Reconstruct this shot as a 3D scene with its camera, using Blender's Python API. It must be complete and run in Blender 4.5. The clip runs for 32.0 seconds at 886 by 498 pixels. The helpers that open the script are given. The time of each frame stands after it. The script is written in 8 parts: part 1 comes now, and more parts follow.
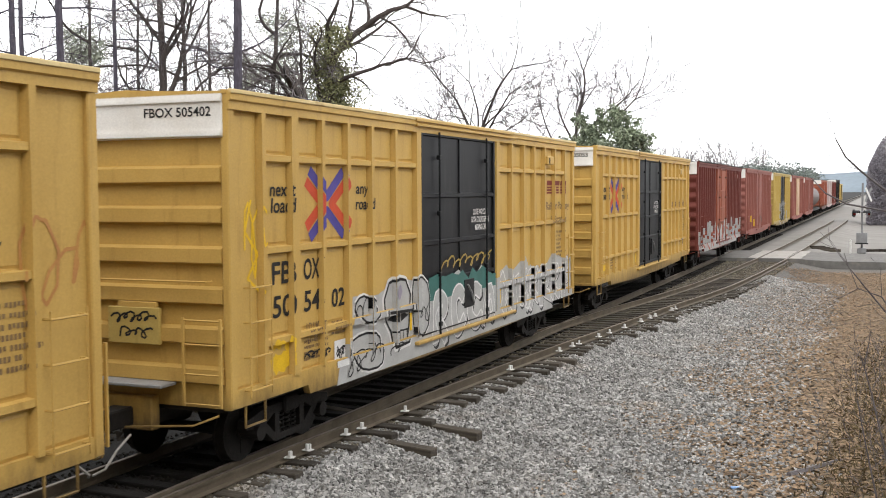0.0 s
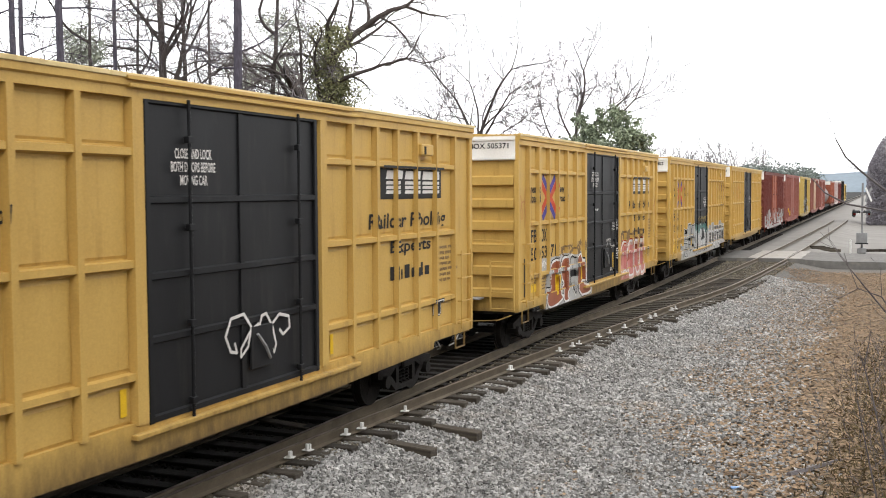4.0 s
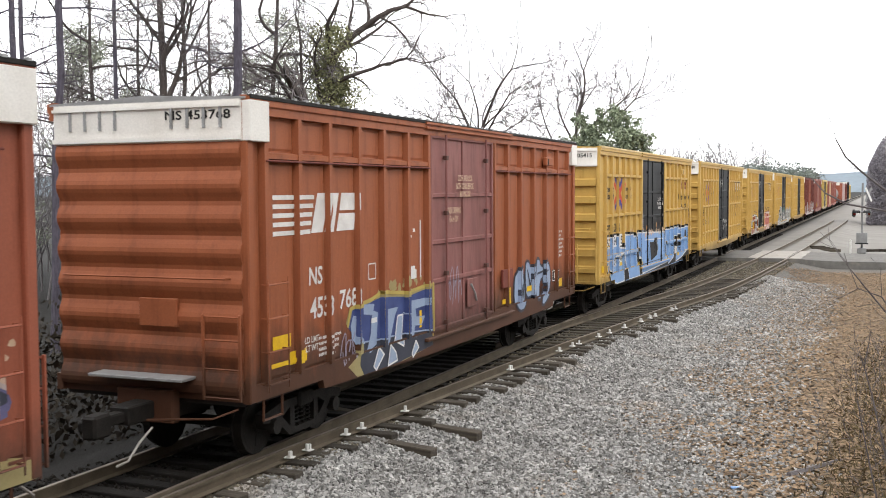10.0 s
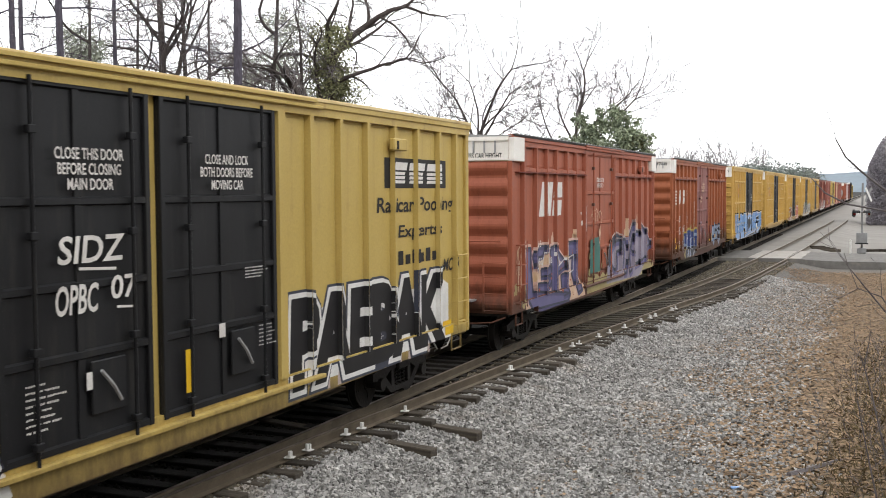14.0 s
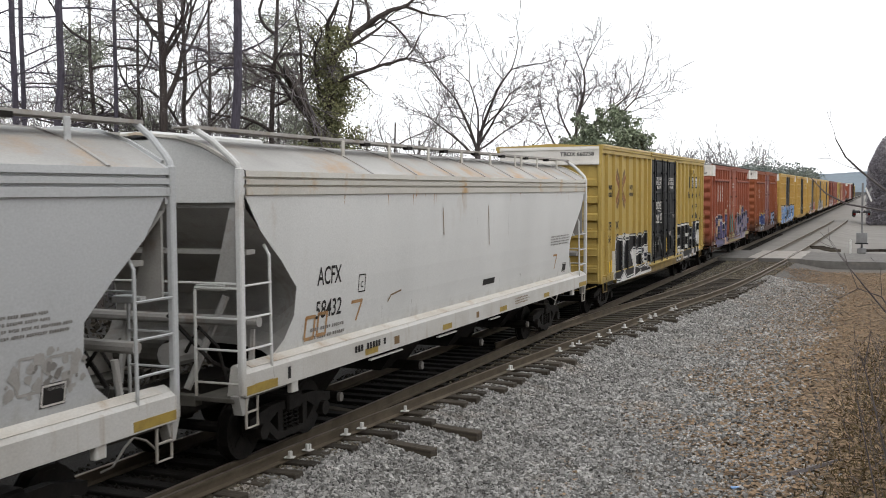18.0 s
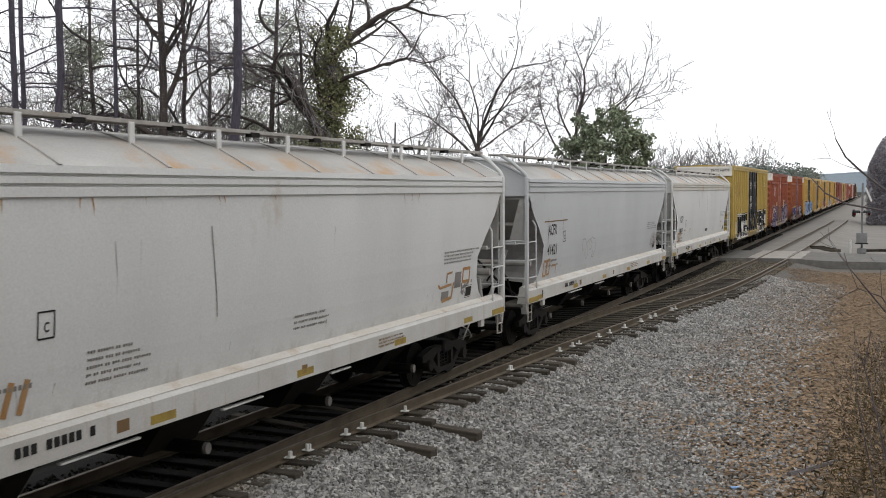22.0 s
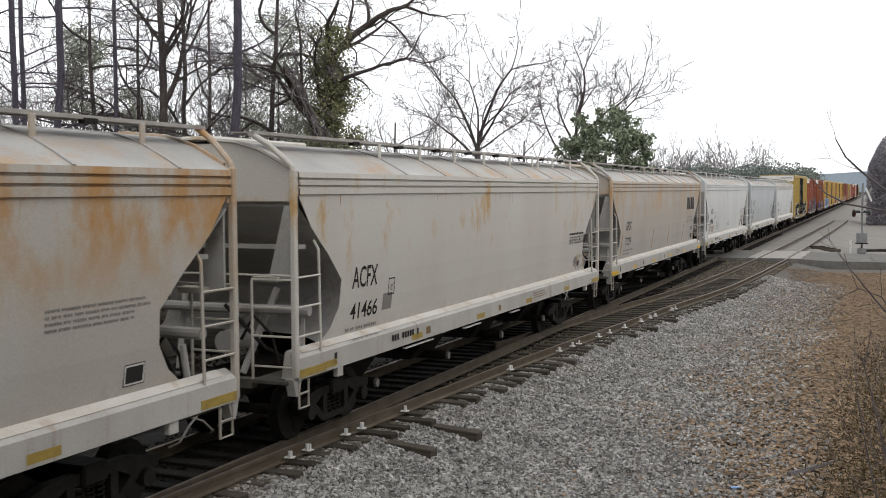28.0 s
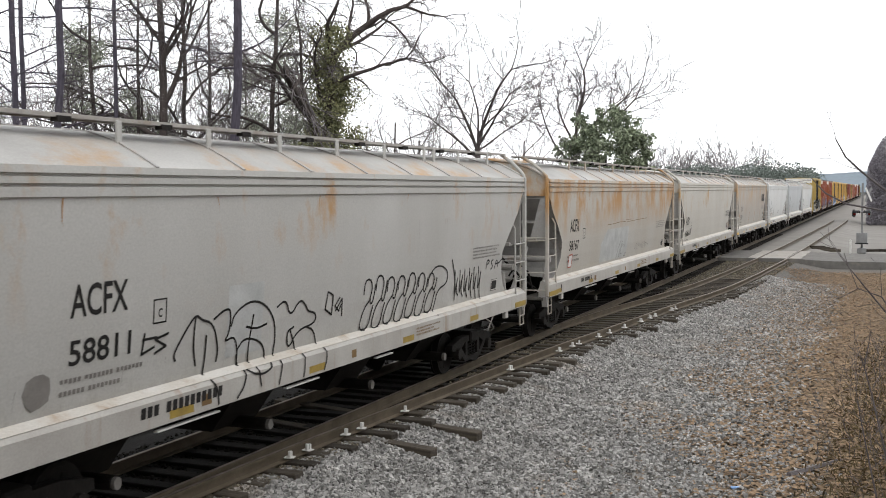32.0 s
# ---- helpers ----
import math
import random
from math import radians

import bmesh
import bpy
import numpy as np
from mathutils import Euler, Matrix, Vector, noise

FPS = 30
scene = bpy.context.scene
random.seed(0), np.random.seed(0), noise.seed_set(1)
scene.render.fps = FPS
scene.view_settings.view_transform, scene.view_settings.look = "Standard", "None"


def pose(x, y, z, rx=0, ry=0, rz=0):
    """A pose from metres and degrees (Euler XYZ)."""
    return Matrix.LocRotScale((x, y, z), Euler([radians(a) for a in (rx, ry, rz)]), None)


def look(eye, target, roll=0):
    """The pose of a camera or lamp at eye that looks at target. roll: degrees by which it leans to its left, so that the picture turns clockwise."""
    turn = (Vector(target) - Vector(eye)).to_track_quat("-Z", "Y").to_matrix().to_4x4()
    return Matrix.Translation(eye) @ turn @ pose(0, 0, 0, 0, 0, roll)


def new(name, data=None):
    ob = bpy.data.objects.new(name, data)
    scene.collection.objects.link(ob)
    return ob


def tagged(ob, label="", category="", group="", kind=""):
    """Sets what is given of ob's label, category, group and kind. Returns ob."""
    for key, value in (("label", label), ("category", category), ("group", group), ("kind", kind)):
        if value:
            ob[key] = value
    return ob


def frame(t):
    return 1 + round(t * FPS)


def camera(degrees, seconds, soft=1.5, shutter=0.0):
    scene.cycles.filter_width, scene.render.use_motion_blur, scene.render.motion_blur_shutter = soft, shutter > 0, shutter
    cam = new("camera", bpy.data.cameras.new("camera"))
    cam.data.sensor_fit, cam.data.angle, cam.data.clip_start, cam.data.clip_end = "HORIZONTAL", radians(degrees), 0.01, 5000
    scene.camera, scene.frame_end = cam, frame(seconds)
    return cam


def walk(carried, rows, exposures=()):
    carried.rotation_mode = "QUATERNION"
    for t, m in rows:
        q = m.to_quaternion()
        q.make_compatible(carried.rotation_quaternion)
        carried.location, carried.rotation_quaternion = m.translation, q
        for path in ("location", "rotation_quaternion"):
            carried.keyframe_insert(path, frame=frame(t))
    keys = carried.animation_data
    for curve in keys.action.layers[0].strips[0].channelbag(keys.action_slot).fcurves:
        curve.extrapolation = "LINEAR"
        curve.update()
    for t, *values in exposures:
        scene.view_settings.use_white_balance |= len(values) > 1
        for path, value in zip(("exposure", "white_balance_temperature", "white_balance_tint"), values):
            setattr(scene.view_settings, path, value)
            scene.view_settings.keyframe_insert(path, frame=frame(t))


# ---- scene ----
cam = camera(45.7, 32.0, soft=0.95, shutter=0.1)
EYE = (8.896, 0.0, 3.702)
VIEW = Matrix.Translation(EYE) @ pose(0, 0, 0, 90 - 3.165, 0, 22.503) @ pose(0, 0, 0, 0, 0, -0.312)
walk(cam, [(0.0, VIEW), (32.0, VIEW)],
     exposures=[(0.0, 0.76, 6550, 10), (3.0, 0.80, 6550, 10), (6.0, 0.80, 6550, 10), (8.0, 0.66, 6550, 10), (9.0, 0.74, 6550, 10), (10.0, 0.86, 6550, 10), (13.0, 0.76, 6550, 10), (14.5, 0.56, 6550, 10), (16.2, 0.32, 6500, 10), (18.0, 0.16, 6500, 10), (20.0, 0.02, 6500, 10), (23.0, -0.05, 6500, 10), (25.0, 0.30, 6500, 10), (28.0, 0.04, 6500, 10), (30.0, 0.19, 6500, 10), (32.0, 0.31, 6500, 10)])

# ---- light: a bright overcast sky and a wide, weak sun ----
world = bpy.data.worlds.new("sky")
scene.world = world
world.use_nodes = True
wn, wl = world.node_tree.nodes, world.node_tree.links
sky = wn.new("ShaderNodeTexSky")
sky.sky_type, sky.sun_disc = "NISHITA", False
sky.sun_elevation, sky.sun_rotation = radians(48), radians(140)
sky.air_density, sky.dust_density, sky.ozone_density = 1.0, 1.0, 0.3
pale = wn.new("ShaderNodeHueSaturation")
pale.inputs["Saturation"].default_value = 0.16
wl.new(sky.outputs[0], pale.inputs["Color"])
cloud = wn.new("ShaderNodeMix")
cloud.data_type = "RGBA"
cloud.inputs["Factor"].default_value, cloud.inputs["B"].default_value = 0.85, (9.0, 9.15, 9.4, 1)
wl.new(pale.outputs[0], cloud.inputs["A"])
wl.new(cloud.outputs["Result"], wn["Background"].inputs[0])
wn["Background"].inputs[1].default_value = 0.15
sun = new("sun", bpy.data.lights.new("sun", "SUN"))
sun.data.energy, sun.data.angle, sun.data.color = 0.6, radians(30), (1.0, 0.96, 0.90)
sun.matrix_world = look((26, 2, 34), (0, 25, 0))


# ---- materials ----
def shader(name, colour, colour2=None, scale=6.0, rough=0.6, metal=0.0, bump=0.15, fine=40.0, stretch=(1, 1, 1), spots=None, spot_scale=1.2,
           spot_cut=(0.55, 0.75), spot_stretch=(1, 1, 1), spot_z=None, island=0.0, random=0.0, dirt=None):
    """Two scales of variation, optional stains of a second colour, and a fine relief."""
    m = bpy.data.materials.new(name)
    m.use_nodes = True
    n, l = m.node_tree.nodes, m.node_tree.links
    b = n["Principled BSDF"]
    b.inputs["Roughness"].default_value, b.inputs["Metallic"].default_value = rough, metal
    b.inputs["Specular IOR Level"].default_value = 0.22
    tc = n.new("ShaderNodeTexCoord")
    mp = n.new("ShaderNodeMapping")
    mp.inputs["Scale"].default_value = stretch
    l.new(tc.outputs["Object"], mp.inputs["Vector"])
    nz = n.new("ShaderNodeTexNoise")
    nz.inputs["Scale"].default_value, nz.inputs["Detail"].default_value = scale, 6
    l.new(mp.outputs[0], nz.inputs["Vector"])
    colour2 = colour2 or tuple(c * 0.72 for c in colour)
    rp = n.new("ShaderNodeValToRGB")
    rp.color_ramp.elements[0].position, rp.color_ramp.elements[1].position = 0.3, 0.7
    rp.color_ramp.elements[0].color, rp.color_ramp.elements[1].color = (*colour2, 1), (*colour, 1)
    l.new(nz.outputs["Fac"], rp.inputs["Fac"])
    out = rp.outputs["Color"]
    nf = n.new("ShaderNodeTexNoise")
    nf.inputs["Scale"].default_value, nf.inputs["Detail"].default_value = fine, 4
    l.new(tc.outputs["Object"], nf.inputs["Vector"])

    def mix(kind, fac, a, c):
        x = n.new("ShaderNodeMix")
        x.data_type, x.blend_type = "RGBA", kind
        if isinstance(fac, float):
            x.inputs["Factor"].default_value = fac
        else:
            l.new(fac, x.inputs["Factor"])
        l.new(a, x.inputs["A"])
        if isinstance(c, tuple):
            x.inputs["B"].default_value = (*c, 1)
        else:
            l.new(c, x.inputs["B"])
        return x.outputs["Result"]

    if spots:
        ms = n.new("ShaderNodeMapping")
        ms.inputs["Scale"].default_value = spot_stretch
        l.new(tc.outputs["Object"], ms.inputs["Vector"])
        ns = n.new("ShaderNodeTexNoise")
        ns.inputs["Scale"].default_value, ns.inputs["Detail"].default_value, ns.inputs["Roughness"].default_value = spot_scale, 8, 0.65
        l.new(ms.outputs[0], ns.inputs["Vector"])
        rs = n.new("ShaderNodeMapRange")
        rs.inputs["From Min"].default_value, rs.inputs["From Max"].default_value = spot_cut
        l.new(ns.outputs["Fac"], rs.inputs["Value"])
        fac = rs.outputs["Result"]
        if spot_z:
            sx = n.new("ShaderNodeSeparateXYZ")
            l.new(tc.outputs["Object"], sx.inputs[0])
            rz = n.new("ShaderNodeMapRange")
            rz.inputs["From Min"].default_value, rz.inputs["From Max"].default_value = spot_z
            l.new(sx.outputs["Z"], rz.inputs["Value"])
            mu = n.new("ShaderNodeMath")
            mu.operation = "MULTIPLY"
            l.new(fac, mu.inputs[0])
            l.new(rz.outputs["Result"], mu.inputs[1])
            fac = mu.outputs[0]
        out = mix("MIX", fac, out, spots)
    if dirt:
        nd = n.new("ShaderNodeTexNoise")
        nd.inputs["Scale"].default_value, nd.inputs["Detail"].default_value, nd.inputs["Roughness"].default_value = 3.0, 9, 0.7
        md = n.new("ShaderNodeMapping")
        md.inputs["Scale"].default_value = (1.5, 1.5, 0.5)
        l.new(tc.outputs["Object"], md.inputs["Vector"])
        l.new(md.outputs[0], nd.inputs["Vector"])
        sd = n.new("ShaderNodeSeparateXYZ")
        l.new(tc.outputs["Object"], sd.inputs[0])
        zd = n.new("ShaderNodeMapRange")
        zd.inputs["From Min"].default_value, zd.inputs["From Max"].default_value = dirt[1], dirt[2]
        zd.inputs["To Min"].default_value, zd.inputs["To Max"].default_value = 0.95, 0.0
        l.new(sd.outputs["Z"], zd.inputs["Value"])
        ad = n.new("ShaderNodeMath")
        ad.operation = "ADD"
        l.new(zd.outputs["Result"], ad.inputs[0])
        l.new(nd.outputs["Fac"], ad.inputs[1])
        cd = n.new("ShaderNodeMapRange")
        cd.inputs["From Min"].default_value, cd.inputs["From Max"].default_value, cd.inputs["To Max"].default_value = 0.62, 1.15, 0.85
        l.new(ad.outputs[0], cd.inputs["Value"])
        out = mix("MIX", cd.outputs["Result"], out, dirt[0])
    if island or random:
        src = n.new("ShaderNodeNewGeometry").outputs["Random Per Island"] if island else n.new("ShaderNodeObjectInfo").outputs["Random"]
        rr = n.new("ShaderNodeMapRange")
        k = island or random
        rr.inputs["To Min"].default_value, rr.inputs["To Max"].default_value = 1 - k, 1 + k
        l.new(src, rr.inputs["Value"])
        hs = n.new("ShaderNodeHueSaturation")
        l.new(rr.outputs["Result"], hs.inputs["Value"])
        l.new(out, hs.inputs["Color"])
        out = hs.outputs["Color"]
    rf = n.new("ShaderNodeMapRange")
    rf.inputs["To Min"].default_value, rf.inputs["To Max"].default_value = 0.8, 1.15
    l.new(nf.outputs["Fac"], rf.inputs["Value"])
    hv = n.new("ShaderNodeHueSaturation")
    l.new(rf.outputs["Result"], hv.inputs["Value"])
    l.new(out, hv.inputs["Color"])
    l.new(hv.outputs["Color"], b.inputs["Base Color"])
    if bump:
        bp = n.new("ShaderNodeBump")
        bp.inputs["Strength"].default_value, bp.inputs["Distance"].default_value = bump, 0.02
        l.new(nf.outputs["Fac"], bp.inputs["Height"])
        l.new(bp.outputs[0], b.inputs["Normal"])
    return m


STREAK = (3.0, 3.0, 0.35)
GRIME = (0.10, 0.065, 0.03)
M = {}
M["yellow"] = shader("yellow_car_paint", (0.52, 0.335, 0.095), (0.44, 0.275, 0.072), 1.1, 0.5, bump=0.05, stretch=(1, 1, 0.4), spots=(0.27, 0.15, 0.04), spot_scale=1.5, spot_cut=(0.56, 0.85), spot_stretch=STREAK, dirt=(GRIME, 0.55, 1.3))
M["mustard"] = shader("mustard_car_paint", (0.47, 0.345, 0.105), (0.40, 0.285, 0.08), 1.1, 0.5, bump=0.05, stretch=(1, 1, 0.4), spots=(0.26, 0.16, 0.05), spot_scale=1.4, spot_cut=(0.56, 0.85), spot_stretch=STREAK, dirt=(GRIME, 0.55, 1.3))
M["brown_red"] = shader("oxide_red_car_paint", (0.31, 0.098, 0.042), (0.25, 0.076, 0.032), 1.2, 0.55, bump=0.05, stretch=(1, 1, 0.4), spots=(0.15, 0.042, 0.018), spot_scale=1.4, spot_cut=(0.50, 0.80), spot_stretch=STREAK, dirt=((0.04, 0.024, 0.016), 0.9, 2.1))
M["red"] = shader("faded_red_car_paint", (0.32, 0.097, 0.055), (0.26, 0.078, 0.044), 1.2, 0.55, bump=0.05, stretch=(1, 1, 0.4), spots=(0.18, 0.05, 0.028), spot_scale=1.4, spot_cut=(0.50, 0.80), spot_stretch=STREAK, dirt=((0.06, 0.035, 0.025), 0.8, 1.8))
M["dusty_red"] = shader("dusty_red_door_paint", (0.25, 0.105, 0.095), (0.20, 0.08, 0.072), 1.4, 0.6, bump=0.05, stretch=(1, 1, 0.4), spots=(0.11, 0.045, 0.035), spot_scale=1.6, spot_cut=(0.50, 0.78), spot_stretch=STREAK, dirt=((0.06, 0.03, 0.022), 0.9, 1.8))
M["dark_red"] = shader("dark_red_car_paint", (0.17, 0.045, 0.032), (0.12, 0.03, 0.022), 1.0, 0.6, bump=0.05, stretch=(1, 1, 0.4))
M["pink_red"] = shader("sunbleached_red_car_paint", (0.29, 0.11, 0.085), (0.22, 0.08, 0.062), 1.0, 0.6, bump=0.05, stretch=(1, 1, 0.4))
M["black_door"] = shader("black_door_paint", (0.014, 0.0145, 0.016), (0.008, 0.008, 0.009), 1.5, 0.5, bump=0.05, stretch=(1, 1, 0.4), spots=(0.038, 0.036, 0.032), spot_scale=1.6, spot_cut=(0.55, 0.9), spot_stretch=STREAK)
M["pale_edge"] = shader("sun_bleached_yellow_edge_paint", (0.66, 0.52, 0.27), (0.50, 0.37, 0.15), 2.5, 0.5, bump=0.05, stretch=(1, 0.5, 1), spots=(0.30, 0.18, 0.06), spot_scale=2.0)
M["white"] = shader("white_car_paint", (0.74, 0.72, 0.68), (0.64, 0.61, 0.56), 1.6, 0.55, bump=0.04, spots=(0.35, 0.28, 0.2), spot_scale=2.0, spot_cut=(0.62, 0.95), spot_stretch=STREAK)
RUST = (0.36, 0.15, 0.05)
def hopper_paint(name, a, b, cut, rust=RUST, zone=(2.2, 3.6)):
    return shader(name, a, b, 0.8, 0.5, bump=0.03, stretch=(0.7, 0.7, 0.25), spots=rust, spot_scale=0.9, spot_cut=cut, spot_stretch=(1.5, 1.5, 0.85), spot_z=zone, dirt=((0.30, 0.27, 0.23), 0.8, 1.75))
M["hop_white"] = hopper_paint("white_hopper_paint", (0.66, 0.66, 0.645), (0.57, 0.57, 0.555), (0.60, 0.9), (0.36, 0.26, 0.17))
M["hop_grey"] = hopper_paint("pale_grey_hopper_paint", (0.52, 0.53, 0.535), (0.45, 0.46, 0.465), (0.74, 1.0), (0.3, 0.24, 0.18))
M["hop_tan"] = hopper_paint("tan_stained_hopper_paint", (0.46, 0.435, 0.40), (0.385, 0.355, 0.315), (0.42, 0.66), (0.46, 0.30, 0.16), (1.9, 3.6))
M["hop_cream"] = hopper_paint("cream_hopper_paint", (0.54, 0.52, 0.475), (0.48, 0.455, 0.405), (0.55, 0.68), (0.45, 0.29, 0.13), (2.3, 3.0))
M["hop_old"] = hopper_paint("weathered_grey_hopper_paint", (0.48, 0.475, 0.455), (0.40, 0.39, 0.365), (0.55, 0.72), (0.42, 0.25, 0.11), (2.3, 3.5))
M["rusty_top"] = hopper_paint("rust_streaked_hopper_paint", (0.46, 0.445, 0.41), (0.41, 0.375, 0.32), (0.42, 0.60), (0.41, 0.23, 0.09), (2.4, 3.4))
M["hop_roof"] = shader("grimy_grey_roof_paint", (0.44, 0.43, 0.41), (0.31, 0.30, 0.285), 0.9, 0.6, bump=0.05, stretch=(1.2, 0.7, 1), spots=(0.40, 0.26, 0.14), spot_scale=0.9, spot_cut=(0.50, 0.68), spot_stretch=(1.2, 0.9, 0.8), spot_z=(4.42, 4.05))
M["sill_white"] = shader("white_sill_paint", (0.56, 0.55, 0.525), (0.47, 0.45, 0.415), 1.5, 0.5, bump=0.04, spots=(0.27, 0.17, 0.09), spot_scale=1.8, spot_cut=(0.57, 0.88), spot_stretch=STREAK)
M["sill_dust"] = shader("dusty_pale_sill_shelf", (0.58, 0.56, 0.52), (0.50, 0.46, 0.40), 2.5, 0.7, bump=0.05, stretch=(2, 0.6, 1), spots=(0.32, 0.21, 0.12), spot_scale=2.2, spot_cut=(0.55, 0.8))
M["sill_grey"] = shader("weathered_grey_sill_paint", (0.46, 0.445, 0.415), (0.37, 0.35, 0.32), 1.5, 0.5, bump=0.04, spots=(0.26, 0.17, 0.1), spot_scale=1.6, spot_cut=(0.55, 0.85), spot_stretch=STREAK)
M["dark_steel"] = shader("grimy_dark_steel", (0.018, 0.015, 0.013), (0.009, 0.008, 0.007), 8, 0.7, bump=0.3, fine=30)
# base grey carries the shade of the recessed ends; the brown spots are grime
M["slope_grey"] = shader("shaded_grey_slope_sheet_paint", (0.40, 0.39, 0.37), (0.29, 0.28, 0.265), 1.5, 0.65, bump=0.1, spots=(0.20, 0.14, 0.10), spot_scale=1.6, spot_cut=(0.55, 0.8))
M["galv"] = shader("galvanised_steel", (0.34, 0.34, 0.34), None, 6, 0.5, 0.3, bump=0.05)
M["walkway"] = shader("weathered_steel_walkway", (0.40, 0.385, 0.36), (0.29, 0.27, 0.245), 5, 0.6, bump=0.1, spots=(0.22, 0.15, 0.09), spot_scale=2.0)
M["hose"] = shader("pale_rubber_air_hose", (0.34, 0.32, 0.29), None, 10, 0.6)
M["ink"] = shader("black_lettering_paint", (0.012, 0.012, 0.012), (0.022, 0.02, 0.019), 4, 0.6, bump=0.0)
M["letter_white"] = shader("white_lettering_paint", (0.66, 0.64, 0.61), (0.52, 0.49, 0.46), 3, 0.6, bump=0.0)
M["faded_ink"] = shader("faded_brown_lettering_paint", (0.16, 0.10, 0.05), (0.22, 0.14, 0.06), 3, 0.6, bump=0.0)
M["logo_red"] = shader("red_emblem_paint", (0.52, 0.075, 0.03), (0.42, 0.06, 0.03), 3, 0.6, bump=0.0)
M["logo_blue"] = shader("blue_emblem_paint", (0.055, 0.045, 0.22), (0.09, 0.07, 0.26), 3, 0.6, bump=0.0)
M["logo_maroon"] = shader("maroon_emblem_paint", (0.19, 0.028, 0.02), None, 3, 0.6, bump=0.0)
M["safety_yellow"] = shader("bright_yellow_reflector", (0.72, 0.46, 0.02), (0.6, 0.36, 0.02), 5, 0.4, bump=0.0)
M["old_yellow"] = shader("dull_yellow_reflector", (0.38, 0.27, 0.06), (0.26, 0.18, 0.05), 5, 0.5, bump=0.0)
M["sp_grey"] = shader("silver_grey_spray_paint", (0.42, 0.415, 0.40), (0.33, 0.325, 0.31), 2.5, 0.5, bump=0.0)
M["sp_white"] = shader("white_spray_paint", (0.68, 0.67, 0.65), (0.56, 0.55, 0.53), 2.5, 0.5, bump=0.0)
M["sp_blue"] = shader("pale_blue_spray_paint", (0.22, 0.36, 0.60), (0.17, 0.29, 0.52), 2.0, 0.5, bump=0.0)
M["sp_violet"] = shader("violet_spray_paint", (0.10, 0.095, 0.185), (0.14, 0.125, 0.23), 2.0, 0.5, bump=0.0)
M["sp_lilac"] = shader("lilac_grey_spray_paint", (0.29, 0.26, 0.31), (0.23, 0.2, 0.26), 2.0, 0.5, bump=0.0)
M["sp_cream"] = shader("cream_pink_spray_paint", (0.55, 0.38, 0.29), (0.48, 0.34, 0.2), 2.0, 0.5, bump=0.0)
M["sp_red"] = shader("brick_red_spray_paint", (0.36, 0.075, 0.035), (0.28, 0.06, 0.03), 2.0, 0.5, bump=0.0)
M["sp_pink"] = shader("pink_spray_paint", (0.55, 0.24, 0.22), (0.46, 0.15, 0.13), 2.0, 0.5, bump=0.0)
M["sp_black"] = shader("black_spray_paint", (0.010, 0.010, 0.011), (0.018, 0.017, 0.018), 2.0, 0.5, bump=0.0)
M["sp_teal"] = shader("teal_spray_paint", (0.05, 0.15, 0.13), None, 2.0, 0.5, bump=0.0)
M["haze_tag"] = shader("faint_red_spray_tag", (0.38, 0.17, 0.06), (0.45, 0.23, 0.06), 2.0, 0.5, bump=0.0)
M["rail"] = shader("rusty_rail_steel", (0.145, 0.115, 0.082), (0.09, 0.072, 0.052), 3, 0.6, 0.2, bump=0.1)
M["rail_top"] = shader("worn_rail_head", (0.24, 0.20, 0.165), (0.19, 0.15, 0.12), 3, 0.45, 0.5, bump=0.05)
# main-track ties are near black to stand for the shade under the train
M["old_tie"] = shader("shade_black_wooden_tie", (0.017, 0.014, 0.011), (0.009, 0.0075, 0.0065), 5, 0.85, bump=0.5, fine=25, stretch=(0.4, 4, 4), random=0.35)
M["tie"] = shader("creosoted_wooden_tie", (0.072, 0.060, 0.046), (0.036, 0.030, 0.024), 5, 0.85, bump=0.5, fine=25, stretch=(0.4, 4, 4), random=0.35)
# bed kept dark so that the gaps between the stones look shaded
M["ballast"] = shader("grey_ballast_bed", (0.13, 0.118, 0.105), (0.06, 0.055, 0.048), 14, 0.9, bump=1.0, fine=30, spots=(0.16, 0.15, 0.14), spot_scale=16, spot_cut=(0.5, 0.62))
M["stone"] = shader("grey_granite_ballast_stone", (0.325, 0.316, 0.30), (0.195, 0.189, 0.179), 3, 0.85, bump=0.3, island=0.62, spots=(0.27, 0.23, 0.19), spot_scale=0.5, spot_cut=(0.55, 0.75))
M["deck_dark"] = shader("mottled_dark_grey_paint", (0.105, 0.098, 0.084), (0.05, 0.046, 0.04), 3, 0.8, bump=0.2, fine=20)
# brush colour lowered to imitate the shade behind and under the train
M["shade_brush"] = shader("shade_dark_brown_brush", (0.042, 0.035, 0.026), (0.024, 0.020, 0.015), 2, 0.9, bump=0.0, island=0.3)
# stones under the train, their colour lowered to imitate its shade
M["fine_stone"] = shader("shade_dark_ballast_stone", (0.026, 0.022, 0.018), (0.013, 0.011, 0.009), 3, 0.9, bump=0.3, island=0.5)
M["siding_stone"] = shader("dusty_olive_ballast_stone", (0.165, 0.142, 0.105), (0.085, 0.074, 0.056), 3, 0.9, bump=0.3, island=0.55)
M["leaf"] = shader("dry_fallen_leaf", (0.27, 0.185, 0.112), (0.17, 0.112, 0.068), 2, 0.8, bump=0.0, island=0.45)
M["twig"] = shader("grey_brown_twig", (0.17, 0.152, 0.152), (0.115, 0.102, 0.104), 8, 0.9, bump=0.2)
